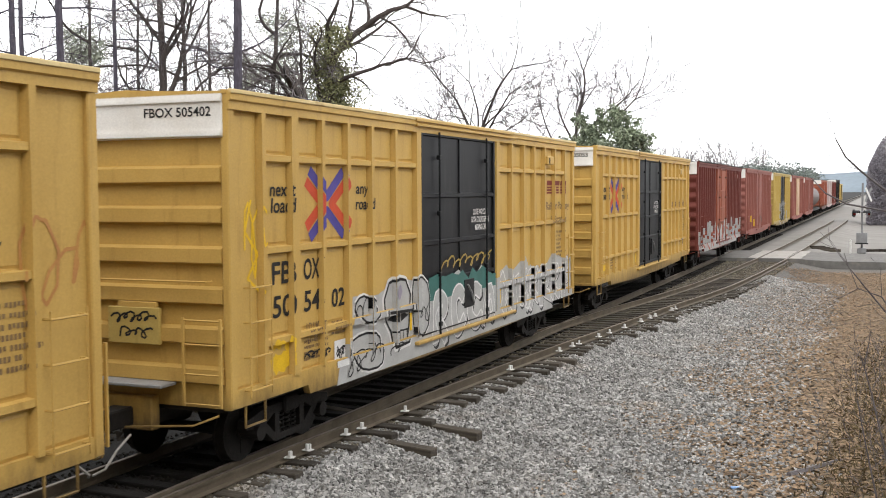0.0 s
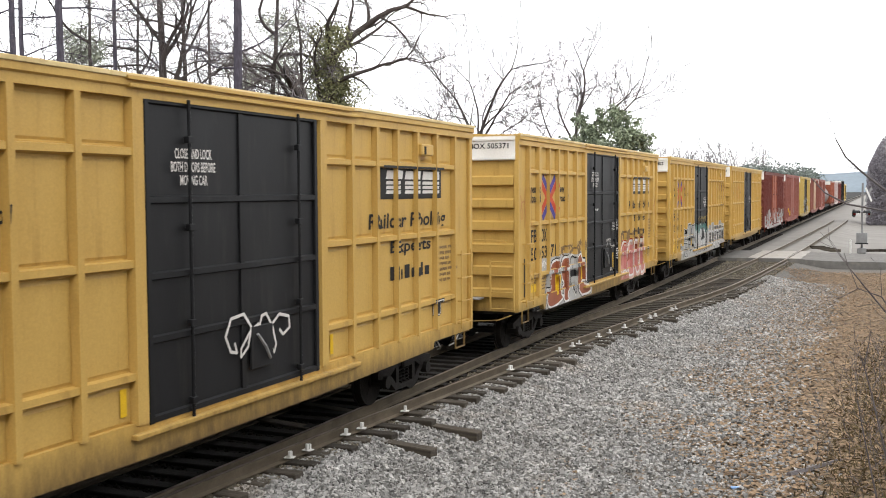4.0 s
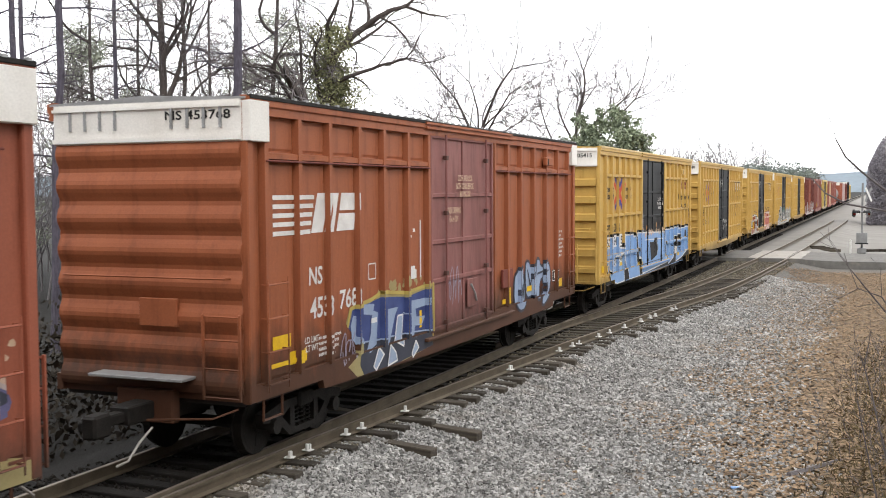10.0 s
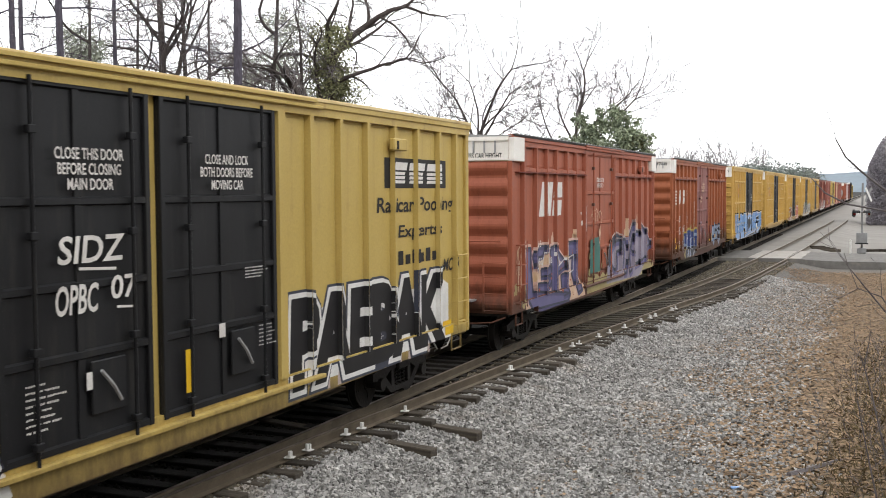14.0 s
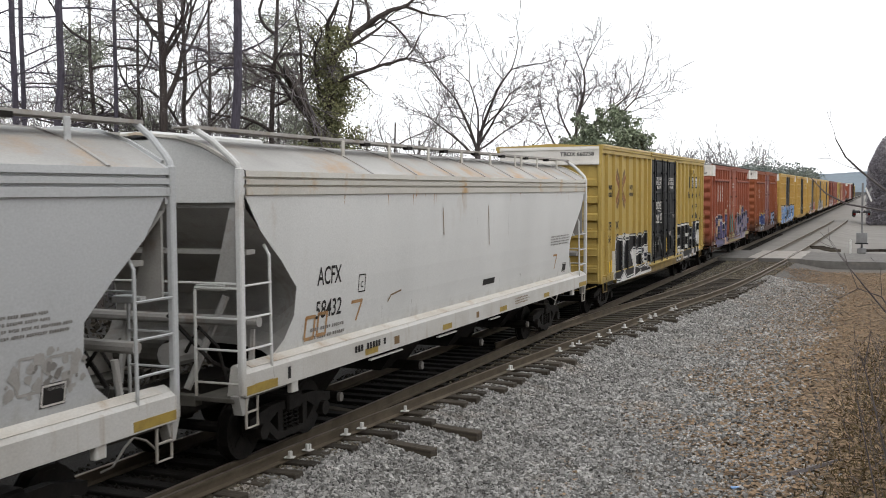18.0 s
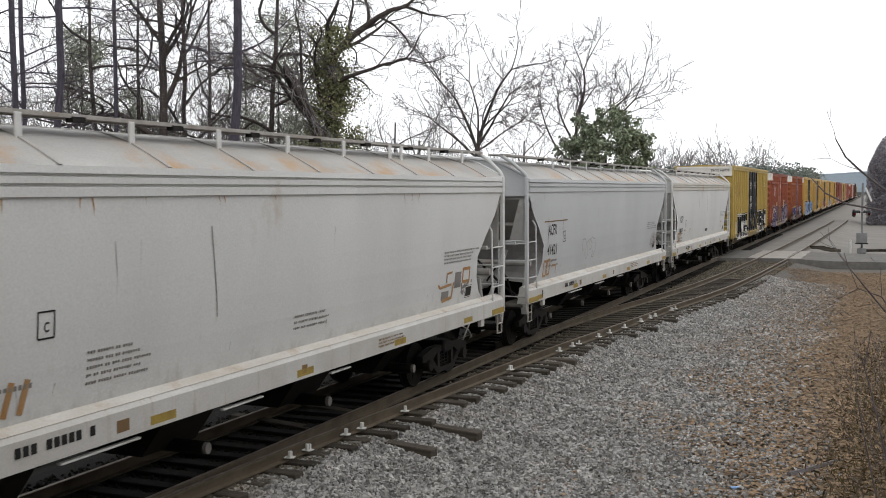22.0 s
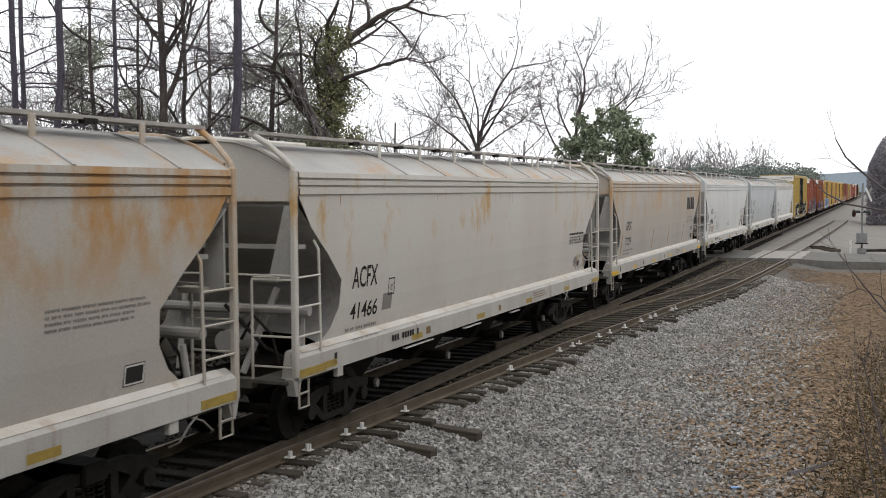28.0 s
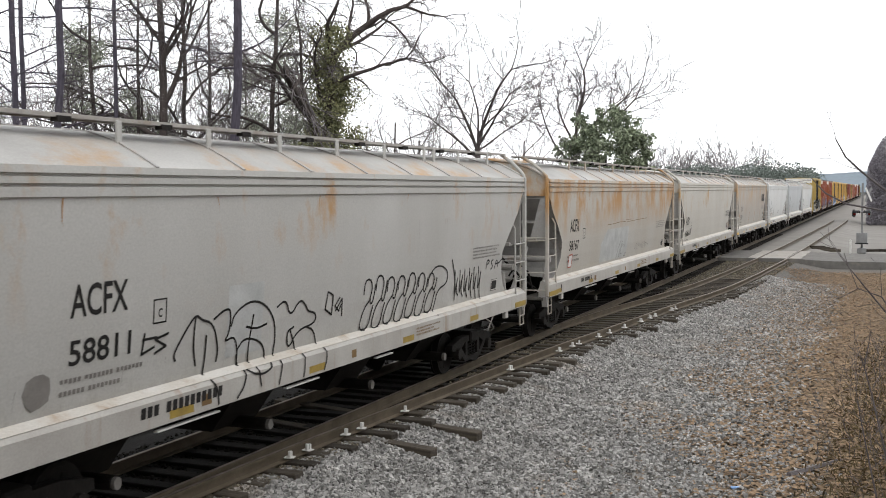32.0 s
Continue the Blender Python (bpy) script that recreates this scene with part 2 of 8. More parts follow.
M["bark"] = shader("grey_brown_bark", (0.085, 0.070, 0.064), (0.048, 0.04, 0.037), 6, 0.9, bump=0.6, fine=14, stretch=(3, 3, 0.6))
M["dark_bark"] = shader("dark_pine_bark", (0.095, 0.084, 0.105), (0.05, 0.045, 0.058), 6, 0.9, bump=0.6, fine=14, stretch=(3, 3, 0.6))
M["ivy"] = shader("dull_green_ivy_leaf", (0.22, 0.22, 0.115), (0.15, 0.155, 0.08), 2, 0.6, bump=0.0, island=0.5)
M["evergreen"] = shader("dark_evergreen_leaf", (0.24, 0.27, 0.18), (0.13, 0.16, 0.10), 2, 0.5, bump=0.0, island=0.55)
M["pine"] = shader("grey_green_pine_needles", (0.34, 0.36, 0.28), (0.25, 0.27, 0.21), 2, 0.7, bump=0.0, island=0.45)
# distance haze is mixed into the next four base colours
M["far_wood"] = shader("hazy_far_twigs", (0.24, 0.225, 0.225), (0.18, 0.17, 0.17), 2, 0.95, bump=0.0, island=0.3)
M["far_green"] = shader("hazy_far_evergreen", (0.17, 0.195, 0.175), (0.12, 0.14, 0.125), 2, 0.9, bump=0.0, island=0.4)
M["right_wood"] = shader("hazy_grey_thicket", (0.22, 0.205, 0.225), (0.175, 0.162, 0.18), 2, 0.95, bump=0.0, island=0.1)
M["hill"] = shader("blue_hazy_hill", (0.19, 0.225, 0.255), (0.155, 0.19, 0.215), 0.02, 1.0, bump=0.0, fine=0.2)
M["touch_up"] = shader("grey_touch_up_paint", (0.25, 0.235, 0.22), None, 2, 0.6, bump=0.0)
M["asphalt"] = shader("worn_asphalt", (0.17, 0.162, 0.15), (0.125, 0.118, 0.11), 3, 0.9, bump=0.3, fine=60, spots=(0.26, 0.235, 0.20), spot_scale=0.8)
M["concrete"] = shader("pale_concrete_crossing_panel", (0.37, 0.345, 0.31), (0.28, 0.26, 0.235), 3, 0.85, bump=0.2)
M["signal_grey"] = shader("aluminium_signal_paint", (0.24, 0.24, 0.24), (0.17, 0.17, 0.17), 4, 0.5, bump=0.05)
M["signal_black"] = shader("black_signal_paint", (0.02, 0.02, 0.021), None, 4, 0.5, bump=0.05)
M["lens"] = shader("unlit_red_lens", (0.16, 0.02, 0.018), None, 4, 0.2, bump=0.0)
# for the out-of-view woods that only hold back skylight
M["back_wood"] = shader("light_block_woods", (0.07, 0.065, 0.05), (0.04, 0.038, 0.03), 1, 0.95, bump=0.0, island=0.3)
M["weed"] = shader("dry_olive_weed", (0.135, 0.10, 0.05), (0.08, 0.06, 0.031), 2, 0.8, bump=0.0, island=0.5)


# ---- mesh tools ----
class Geo:
    """Gathers plain solids into one mesh."""

    def __init__(self):
        self.v, self.f = [], []

    def box(self, x0, x1, y0, y1, z0, z1, c=0.0):
        """A box; c chamfers its edges."""
        n = len(self.v)
        if c <= 0:
            self.v += [(x, y, z) for z in (z0, z1) for y in (y0, y1) for x in (x0, x1)]
            self.f += [tuple(n + i for i in q) for q in ((0, 2, 3, 1), (4, 5, 7, 6), (0, 1, 5, 4), (2, 6, 7, 3), (0, 4, 6, 2), (1, 3, 7, 5))]
            return self
        lo, hi = (x0, y0, z0), (x1, y1, z1)
        for a in range(3):
            for s in (0, 1):
                for u in (0, 1):
                    for w in (0, 1):
                        q = [0, 0, 0]
                        q[a] = hi[a] if s else lo[a]
                        b, d = (a + 1) % 3, (a + 2) % 3
                        q[b] = hi[b] - c if u else lo[b] + c
                        q[d] = hi[d] - c if w else lo[d] + c
                        self.v.append(tuple(q))

        def at(a, s, hb, hd):
            return n + a * 8 + s * 4 + hb * 2 + hd
        for a in range(3):
            for s in (0, 1):
                q = (at(a, s, 0, 0), at(a, s, 1, 0), at(a, s, 1, 1), at(a, s, 0, 1))
                self.f.append(q if s else q[::-1])
        for a in range(3):
            b = (a + 1) % 3
            for sa in (0, 1):
                for sb in (0, 1):
                    q = (at(a, sa, sb, 0), at(a, sa, sb, 1), at(b, sb, 1, sa), at(b, sb, 0, sa))
                    self.f.append(q if sa != sb else q[::-1])
        for sx in (0, 1):
            for sy in (0, 1):
                for sz in (0, 1):
                    q = (at(0, sx, sy, sz), at(1, sy, sz, sx), at(2, sz, sx, sy))
                    self.f.append(q if (sx + sy + sz) % 2 else q[::-1])
        return self

    def prism(self, outline, axis, lo, hi, hi_outline=None):
        """An outline in the two other axes (in x, y, z order), drawn out along axis."""
        n, k = len(self.v), len(outline)
        for h, o in ((lo, outline), (hi, hi_outline or outline)):
            for a, b in o:
                q = [a, b]
                q.insert(axis, h)
                self.v.append(tuple(q))
        for i in range(k):
            j = (i + 1) % k
            self.f.append((n + i, n + j, n + k + j, n + k + i))
        self.f.append(tuple(range(n + k - 1, n - 1, -1)))
        self.f.append(tuple(range(n + k, n + 2 * k)))
        return self

    def tube(self, pts, r, sides=6):
        """A round bar along points; r is one radius or one for each point."""
        n0 = len(self.v)
        pts = [Vector(p) for p in pts]
        for i, p in enumerate(pts):
            d = (pts[min(i + 1, len(pts) - 1)] - pts[max(i - 1, 0)]).normalized()
            u = d.cross(Vector((0.31, 0.17, 0.93)))
            u = (u if u.length > 0.05 else d.cross(Vector((1, 0, 0)))).normalized()
            w = d.cross(u)
            rr = r[i] if isinstance(r, (list, tuple)) else r
            for k in range(sides):
                a = 2 * math.pi * k / sides
                self.v.append(tuple(p + (u * math.cos(a) + w * math.sin(a)) * rr))
        for i in range(len(pts) - 1):
            for k in range(sides):
                a, b = n0 + i * sides + k, n0 + i * sides + (k + 1) % sides
                self.f.append((a, b, b + sides, a + sides))
        self.f.append(tuple(range(n0 + sides - 1, n0 - 1, -1)))
        e = n0 + (len(pts) - 1) * sides
        self.f.append(tuple(range(e, e + sides)))
        return self

    def quad(self, a, b, c, d):
        n = len(self.v)
        self.v += [a, b, c, d]
        self.f.append((n, n + 1, n + 2, n + 3))
        return self

    def mesh(self, name):
        m = bpy.data.meshes.new(name)
        m.from_pydata(self.v, [], self.f)
        return m


def part(name, geo, material, parent=None, label=""):
    """Links a Geo or a mesh as one object under a thing or a part. A shared mesh takes its material on the object."""
    shared = isinstance(geo, bpy.types.Mesh)
    me = geo if shared else geo.mesh(name)
    if not me.materials:
        me.materials.append(material)
    ob = new(name, me)
    if me.materials[0] != material:
        ob.material_slots[0].link = "OBJECT"
        ob.material_slots[0].material = material
    if parent:
        ob.parent = parent
    if label:
        ob["label"] = label
    return ob


def array_mesh(name, verts, faces):
    """A mesh from numpy arrays with faces of one size."""
    me = bpy.data.meshes.new(name)
    k = faces.shape[1]
    me.vertices.add(len(verts))
    me.vertices.foreach_set("co", verts.astype(np.float32).ravel())
    me.loops.add(faces.size)
    me.loops.foreach_set("vertex_index", faces.astype(np.int32).ravel())
    me.polygons.add(len(faces))
    me.polygons.foreach_set("loop_start", np.arange(0, faces.size, k, dtype=np.int32))
    me.update(calc_edges=True)
    return me


def structure(name, geo, material, label, category):
    return tagged(part(name, geo, material), label, category, kind="structure")


# ---- flat paint on the sides of the cars: polygons in (y, z) that follow ribs and curves ----
from mathutils.geometry import tessellate_polygon


def split(poly, axis, value):
    lo, hi = [], []
    for i, a in enumerate(poly):
        b = poly[(i + 1) % len(poly)]
        if a[axis] <= value:
            lo.append(a)
        if a[axis] >= value:
            hi.append(a)
        if (a[axis] - value) * (b[axis] - value) < 0:
            t = (value - a[axis]) / (b[axis] - a[axis])
            q = (a[0] + (b[0] - a[0]) * t, a[1] + (b[1] - a[1]) * t)
            lo.append(q)
            hi.append(q)
    return [q for q in (lo, hi) if len(q) > 2]


def keep(poly, axis, value, sign):
    """The part of a polygon beyond (sign 1) or short of (sign -1) a line."""
    out = []
    for i, a in enumerate(poly):
        b = poly[(i + 1) % len(poly)]
        if (a[axis] - value) * sign >= 0:
            out.append(a)
        if (a[axis] - value) * (b[axis] - value) < 0:
            t = (value - a[axis]) / (b[axis] - a[axis])
            out.append((a[0] + (b[0] - a[0]) * t, a[1] + (b[1] - a[1]) * t))
    return out


def triangles(poly):
    return [[poly[i] for i in t] for t in tessellate_polygon([[Vector((a, b, 0)) for a, b in poly]])]


GLYPHS = {}


def lettering(text, y0, y1, z0, z1, lean=0.0, heavy=0.0):
    """The words as triangles that fill the box."""
    key = (text, heavy)
    if key not in GLYPHS:
        cu = bpy.data.curves.new("lettering", "FONT")
        cu.body, cu.resolution_u, cu.offset, cu.space_line = text, 3, heavy or 0.018, 0.95
        cu.align_x = "CENTER"
        ob = bpy.data.objects.new("lettering", cu)
        me = bpy.data.meshes.new_from_object(ob)
        co = [(v.co.x, v.co.y) for v in me.vertices]
        tris = []
        for f in me.polygons:
            q = [co[i] for i in f.vertices]
            tris += [q] if len(q) == 3 else triangles(q)
        bpy.data.objects.remove(ob)
        bpy.data.curves.remove(cu)
        bpy.data.meshes.remove(me)
        a = np.array([p for t in tris for p in t])
        GLYPHS[key] = (tris, a.min(0), a.max(0))
    tris, lo, hi = GLYPHS[key]
    sy, sz = (y1 - y0) / (hi[0] - lo[0]), (z1 - z0) / (hi[1] - lo[1])
    return [[(y0 + (a - lo[0]) * sy + lean * (b - lo[1]) * sz, z0 + (b - lo[1]) * sz) for a, b in t] for t in tris]


def stroke(pts, w):
    """A thick line with round joints."""
    out = []
    for (a, b), (c, d) in zip(pts, pts[1:]):
        n = math.hypot(c - a, d - b) or 1e-6
        u, v = -(d - b) / n * w / 2, (c - a) / n * w / 2
        out.append([(a + u, b + v), (c + u, d + v), (c - u, d - v), (a - u, b - v)])
    for a, b in pts[1:-1]:
        out.append([(a + math.cos(k * math.pi / 4) * w / 2, b + math.sin(k * math.pi / 4) * w / 2) for k in range(8)])
    return out


def rect(y0, y1, z0, z1):
    return [(y0, z0), (y1, z0), (y1, z1), (y0, z1)]


def frame_lines(y0, y1, z0, z1, w):
    return stroke([(y0, z0), (y1, z0), (y1, z1), (y0, z1), (y0, z0)], w)


def text_bars(rng, y0, y1, z0, z1, rows, fill=0.55):
    """Small writing that nobody can read, as rows of bars."""
    out, h = [], (z1 - z0) / rows
    for r in range(rows):
        y, zt = y0, z1 - r * h
        end = y1 - rng.random() * 0.25 * (y1 - y0)
        while y < end:
            for _ in range(rng.randint(2, 8)):
                out.append(rect(y, y + h * 0.36, zt - h * (fill if rng.random() < 0.7 else fill * 0.8), zt))
                y += h * 0.52
            y += h * 0.35
    return out


def jagged(rng, y0, y1, z0, z1, step, rough):
    """A band with an uneven top."""
    pts, y = [(y0, z0)], y0
    while y < y1:
        pts.append((y, z1 + rng.uniform(-rough, rough)))
        y += step * rng.uniform(0.6, 1.4)
    pts += [(y1, z1 - rough), (y1, z0)]
    return triangles(pts)


SPRAY = (
    (((0.1, 0), (0.15, 1), (0.6, 0.85), (0.85, 1)), ((0.15, 0.45), (0.7, 0.5))),
    (((0.9, 0.8), (0.5, 1), (0.1, 0.7), (0.2, 0.3), (0.6, 0.0), (0.95, 0.25)),),
    (((0.1, 1), (0.3, 0.5), (0.1, 0)), ((0.3, 0.5), (0.9, 0.95)), ((0.3, 0.5), (0.9, 0.05))),
    (((0.05, 0), (0.45, 1), (0.9, 0)), ((0.25, 0.4), (0.75, 0.35))),
    (((0.1, 0), (0.1, 1), (0.75, 0.8), (0.7, 0.5), (0.15, 0.45), (0.85, 0.05)),),
    (((0.9, 1), (0.15, 0.85), (0.8, 0.5), (0.1, 0.15), (0.9, 0.0)),),
    (((0.1, 1), (0.35, 0.05), (0.6, 0.7), (0.95, 0.0)), ((0.95, 0.0), (0.9, 1))),
)


def wild_shapes(rng, y0, y1, z0, z1, n):
    """Centre lines of thick spray-painted shapes, one cluster a cell."""
    out, w, h = [], (y1 - y0) / n, z1 - z0
    for i in range(n):
        lean, drop = rng.uniform(-0.15, 0.25), rng.uniform(0, 0.12)
        for line in rng.choice(SPRAY):
            out.append(soften([(y0 + w * (i + 0.06 + 0.88 * a + lean * (b - 0.5) + rng.uniform(-0.12, 0.12)), z0 + h * (drop + (1 - drop) * b + rng.uniform(-0.1, 0.06))) for a, b in line]))
    return out


def soften(pts):
    """Rounds the corners of a line."""
    for _ in range(2):
        if len(pts) < 3:
            a, b = pts
            pts = [a, ((a[0] + b[0]) / 2 + 0.1 * (b[1] - a[1]), (a[1] + b[1]) / 2 - 0.1 * (b[0] - a[0])), b]
        out = [pts[0]]
        for (a, b), (c, d) in zip(pts, pts[1:]):
            out += [(a * 0.75 + c * 0.25, b * 0.75 + d * 0.25), (a * 0.25 + c * 0.75, b * 0.25 + d * 0.75)]
        pts = out + [pts[-1]]
    return pts


def hollow(pts, w, t):
    """The thin outline round a thick stroke."""
    left, right = [], []
    for i, (a, b) in enumerate(pts):
        p, q = pts[max(i - 1, 0)], pts[min(i + 1, len(pts) - 1)]
        n = math.hypot(q[0] - p[0], q[1] - p[1]) or 1e-6
        u, v = -(q[1] - p[1]) / n * w / 2, (q[0] - p[0]) / n * w / 2
        left.append((a + u, b + v))
        right.append((a - u, b - v))
    return stroke(left + right[::-1] + left[:1], t)


def squiggle(rng, y0, y1, z0, z1, n):
    """One thin looping hand-drawn line."""
    pts, turn = [], rng.uniform(0.75, 1.1)
    a, b, c = rng.uniform(0, 6), rng.uniform(0, 6), rng.uniform(0.4, 0.7)
    for i in range(n * 7):
        t = i / (n * 7 - 1)
        pts.append((y0 + (y1 - y0) * t + 0.42 * (y1 - y0) / n * math.sin(i * turn + a) + 0.2 * (y1 - y0) / n * math.sin(i * 2.3 * c), (z0 + z1) / 2 + (z1 - z0) / 2 * (0.65 * math.sin(i * turn + a + 1.4) + 0.35 * math.sin(i * c + b))))
    return pts


class Side:
    """The height of a car's side at each place, for the paint on it."""

    def __init__(self, panel, ribs=(), bars=(), rib_x=0, bar_x=0, doors=(), door_x=0, profile=None):
        self.panel, self.ribs, self.bars, self.rib_x, self.bar_x, self.doors, self.door_x, self.profile = panel, ribs, bars, rib_x, bar_x, doors, door_x, profile
        self.shift = 0.12 if ribs else 0.06
        self.span, self.low = (0.0, 99.0), 0.84

    def x(self, y, z):
        if self.profile:
            return float(np.interp(z, self.profile[0], self.profile[1]))
        if self.ribs and z < 1.2:
            return 1.56
        for a, b in self.doors:
            if a <= y <= b:
                return self.door_x
        for a, b in self.ribs:
            if a <= y <= b:
                return self.rib_x
        for a, b, c, d in self.bars:
            if a <= y <= b and c <= z <= d:
                return self.bar_x
        return self.panel

    def paint(self, name, polys, material, car, layer=1, label=""):
        several = len(polys) > 1
        polys = [[(a + self.shift, b) for a, b in q] for q in polys]
        polys = [keep(keep(keep(q, 1, self.low, 1), 0, self.span[0] + 0.01, 1), 0, self.span[1] - 0.01, -1) for q in polys]
        polys = [q for q in polys if len(q) > 2]
        cuts = [(0, v) for r in (*self.ribs, *self.doors) for v in r] + [(1, v) for v in sorted({q for b in self.bars for q in b[2:]})]
        if self.ribs:
            cuts += [(1, 1.2), (1, 1.0), (0, 1.94), (0, self.span[1] - 1.94)]
        if self.profile:
            cuts = [(1, v) for v in (1.42, 1.47, 1.53)] + [(1, 1.64 + 0.14 * i) for i in range(19)]
        for axis, value in cuts:
            nxt = []
            for q in polys:
                vs = [p[axis] for p in q]
                if min(vs) < value - 1e-5 and max(vs) > value + 1e-5:
                    nxt += split(q, axis, value)
                else:
                    nxt.append(q)
            polys = nxt
        if self.ribs:
            polys = [q for q in polys if not (max(p[1] for p in q) <= 1.001 and (max(p[0] for p in q) <= 1.941 or min(p[0] for p in q) >= self.span[1] - 1.941))]
        g, lift = Geo(), 0.0025 * layer + 0.001
        for q in polys:
            n = len(g.v)
            cy, cz = sum(p[0] for p in q) / len(q), sum(p[1] for p in q) / len(q)
            xf = self.x(cy, cz)
            g.v += [((self.x(*p) if self.profile else xf) + lift, p[0], p[1]) for p in q]
            g.f.append(tuple(range(n, n + len(q))))
            if self.ribs and name.startswith("graffiti") and cz > 1.2:
                for a, b in self.ribs:
                    zs = [p[1] for p in q if abs(p[0] - a) < 1e-4]
                    if a < cy < b and len(zs) > 1 and max(zs) - min(zs) > 0.01:
                        g.quad((1.515, a - 0.0170 - lift, min(zs)), (1.597, a - lift, min(zs)), (1.597, a - lift, max(zs)), (1.515, a - 0.0170 - lift, max(zs)))
        ob = part(name, g, material, car, label)
        return tagged(ob, kind="stuff") if several or len(polys) > 4 else ob


def rounded(q):
    """A closed outline with its corners cut."""
    out = []
    for (a, b), (c, d) in zip(q, q[1:] + q[:1]):
        out += [(a * 0.75 + c * 0.25, b * 0.75 + d * 0.25), (a * 0.25 + c * 0.75, b * 0.25 + d * 0.75)]
    return out


def blocks(side, car, shapes, fill, edge, halo=None, ew=0.05, hw=0.22, layer=2, name="graffiti", shade=None, soft=False):
    """Fat sprayed shapes: a halo round them, the fill, an edge line and an offset inner shade."""
    if soft:
        shapes = [rounded(q) for q in shapes]
    closed = [q + q[:1] for q in shapes]
    if halo:
        side.paint(name + "_halo", [t for q in shapes for t in triangles(q)] + [t for q in closed for t in stroke(q, hw)], M[halo], car, layer)
    side.paint(name + "_fill", [t for q in shapes for t in triangles(q)], M[fill], car, layer + 1)
    if shade:
        side.paint(name + "_shade", [t for q in closed for t in stroke([(a + ew * 0.7, b - ew * 0.7) for a, b in q], ew * 2.2)], M[shade], car, layer + 2)
    side.paint(name + "_edge", [t for q in closed for t in stroke(q, ew)], M[edge], car, layer + 3)


def speckle(rng, y0, y1, z0, z1, n, size):
    """Loose drops and puffs of spray."""
    out = []
    for _ in range(n):
        y, z, r = rng.uniform(y0, y1), rng.uniform(z0, z1), rng.uniform(*size)
        out.append([(y + r * rng.uniform(0.6, 1.2) * math.cos(k * 0.9), z + r * rng.uniform(0.6, 1.3) * math.sin(k * 0.9)) for k in range(7)])
    return out


def streaks(rng, n, y0, y1, z, length, width):
    """Thin tapering runs of rust below a seam."""
    out = []
    for _ in range(n):
        y, h, w = rng.uniform(y0, y1), rng.uniform(*length), rng.uniform(*width)
        k = rng.uniform(-0.03, 0.03)
        out.append([(y - w, z), (y + w, z), (y + w * 0.7 + k, z - h * 0.4), (y + k, z - h), (y - w * 0.5 + k, z - h * 0.5)])
    return out


# ---- running gear, shared by all cars ----
def cached(store, key, make):
    if key not in store:
        store[key] = make()
    return store[key]


MESH = {}


def wheel_mesh():
    g = Geo()
    ring = [(math.cos(k * math.pi / 10), math.sin(k * math.pi / 10)) for k in range(20)]
    for x0, x1, r0, r1 in ((-0.075, -0.045, 0.45, 0.45), (-0.045, 0.075, 0.425, 0.415), (0.075, 0.08, 0.36, 0.36), (0.075, 0.105, 0.12, 0.1)):
        g.prism([(a * r0, b * r0) for a, b in ring], 0, x0, x1, [(a * r1, b * r1) for a, b in ring])
    g.box(0.081, 0.09, -0.3, 0.3, -0.02, 0.02).box(0.081, 0.09, -0.02, 0.02, -0.3, 0.3)
    return g.mesh("wheel")


def axle_mesh():
    return Geo().prism([(math.cos(k * math.pi / 5) * 0.08, math.sin(k * math.pi / 5) * 0.08) for k in range(10)], 0, -1.14, 1.14).mesh("wheel_set")


def side_frame_mesh():
    g = Geo()
    arch = [(-1.12, 0.50), (-1.12, 0.62), (-0.62, 0.72), (0.62, 0.72), (1.12, 0.62), (1.12, 0.50), (0.74, 0.44), (0.42, 0.60), (-0.42, 0.60), (-0.74, 0.44)]
    low = [(-0.74, 0.44), (-0.42, 0.20), (0.42, 0.20), (0.74, 0.44), (0.62, 0.50), (0.36, 0.29), (-0.36, 0.29), (-0.62, 0.50)]
    for o in (arch, low):
        g.prism(o, 0, 0.96, 1.10)
    for s in (-1, 1):
        g.box(0.96, 1.10, s * 0.34 - 0.06, s * 0.34 + 0.06, 0.28, 0.62)
        g.prism([(s * 0.86 + math.cos(k * math.pi / 6) * 0.11, 0.42 + math.sin(k * math.pi / 6) * 0.11) for k in range(12)], 0, 1.05, 1.17)
    return g.mesh("side_frame")


def spring_mesh():
    g = Geo()
    for dy in (-0.16, 0.0, 0.16):
        g.tube([(1.03 + 0.06 * math.cos(a * 1.05), dy + 0.06 * math.sin(a * 1.05), 0.29 + 0.30 * a / 30) for a in range(31)], 0.014, 5)
    return g.mesh("spring")


WHEELS = []


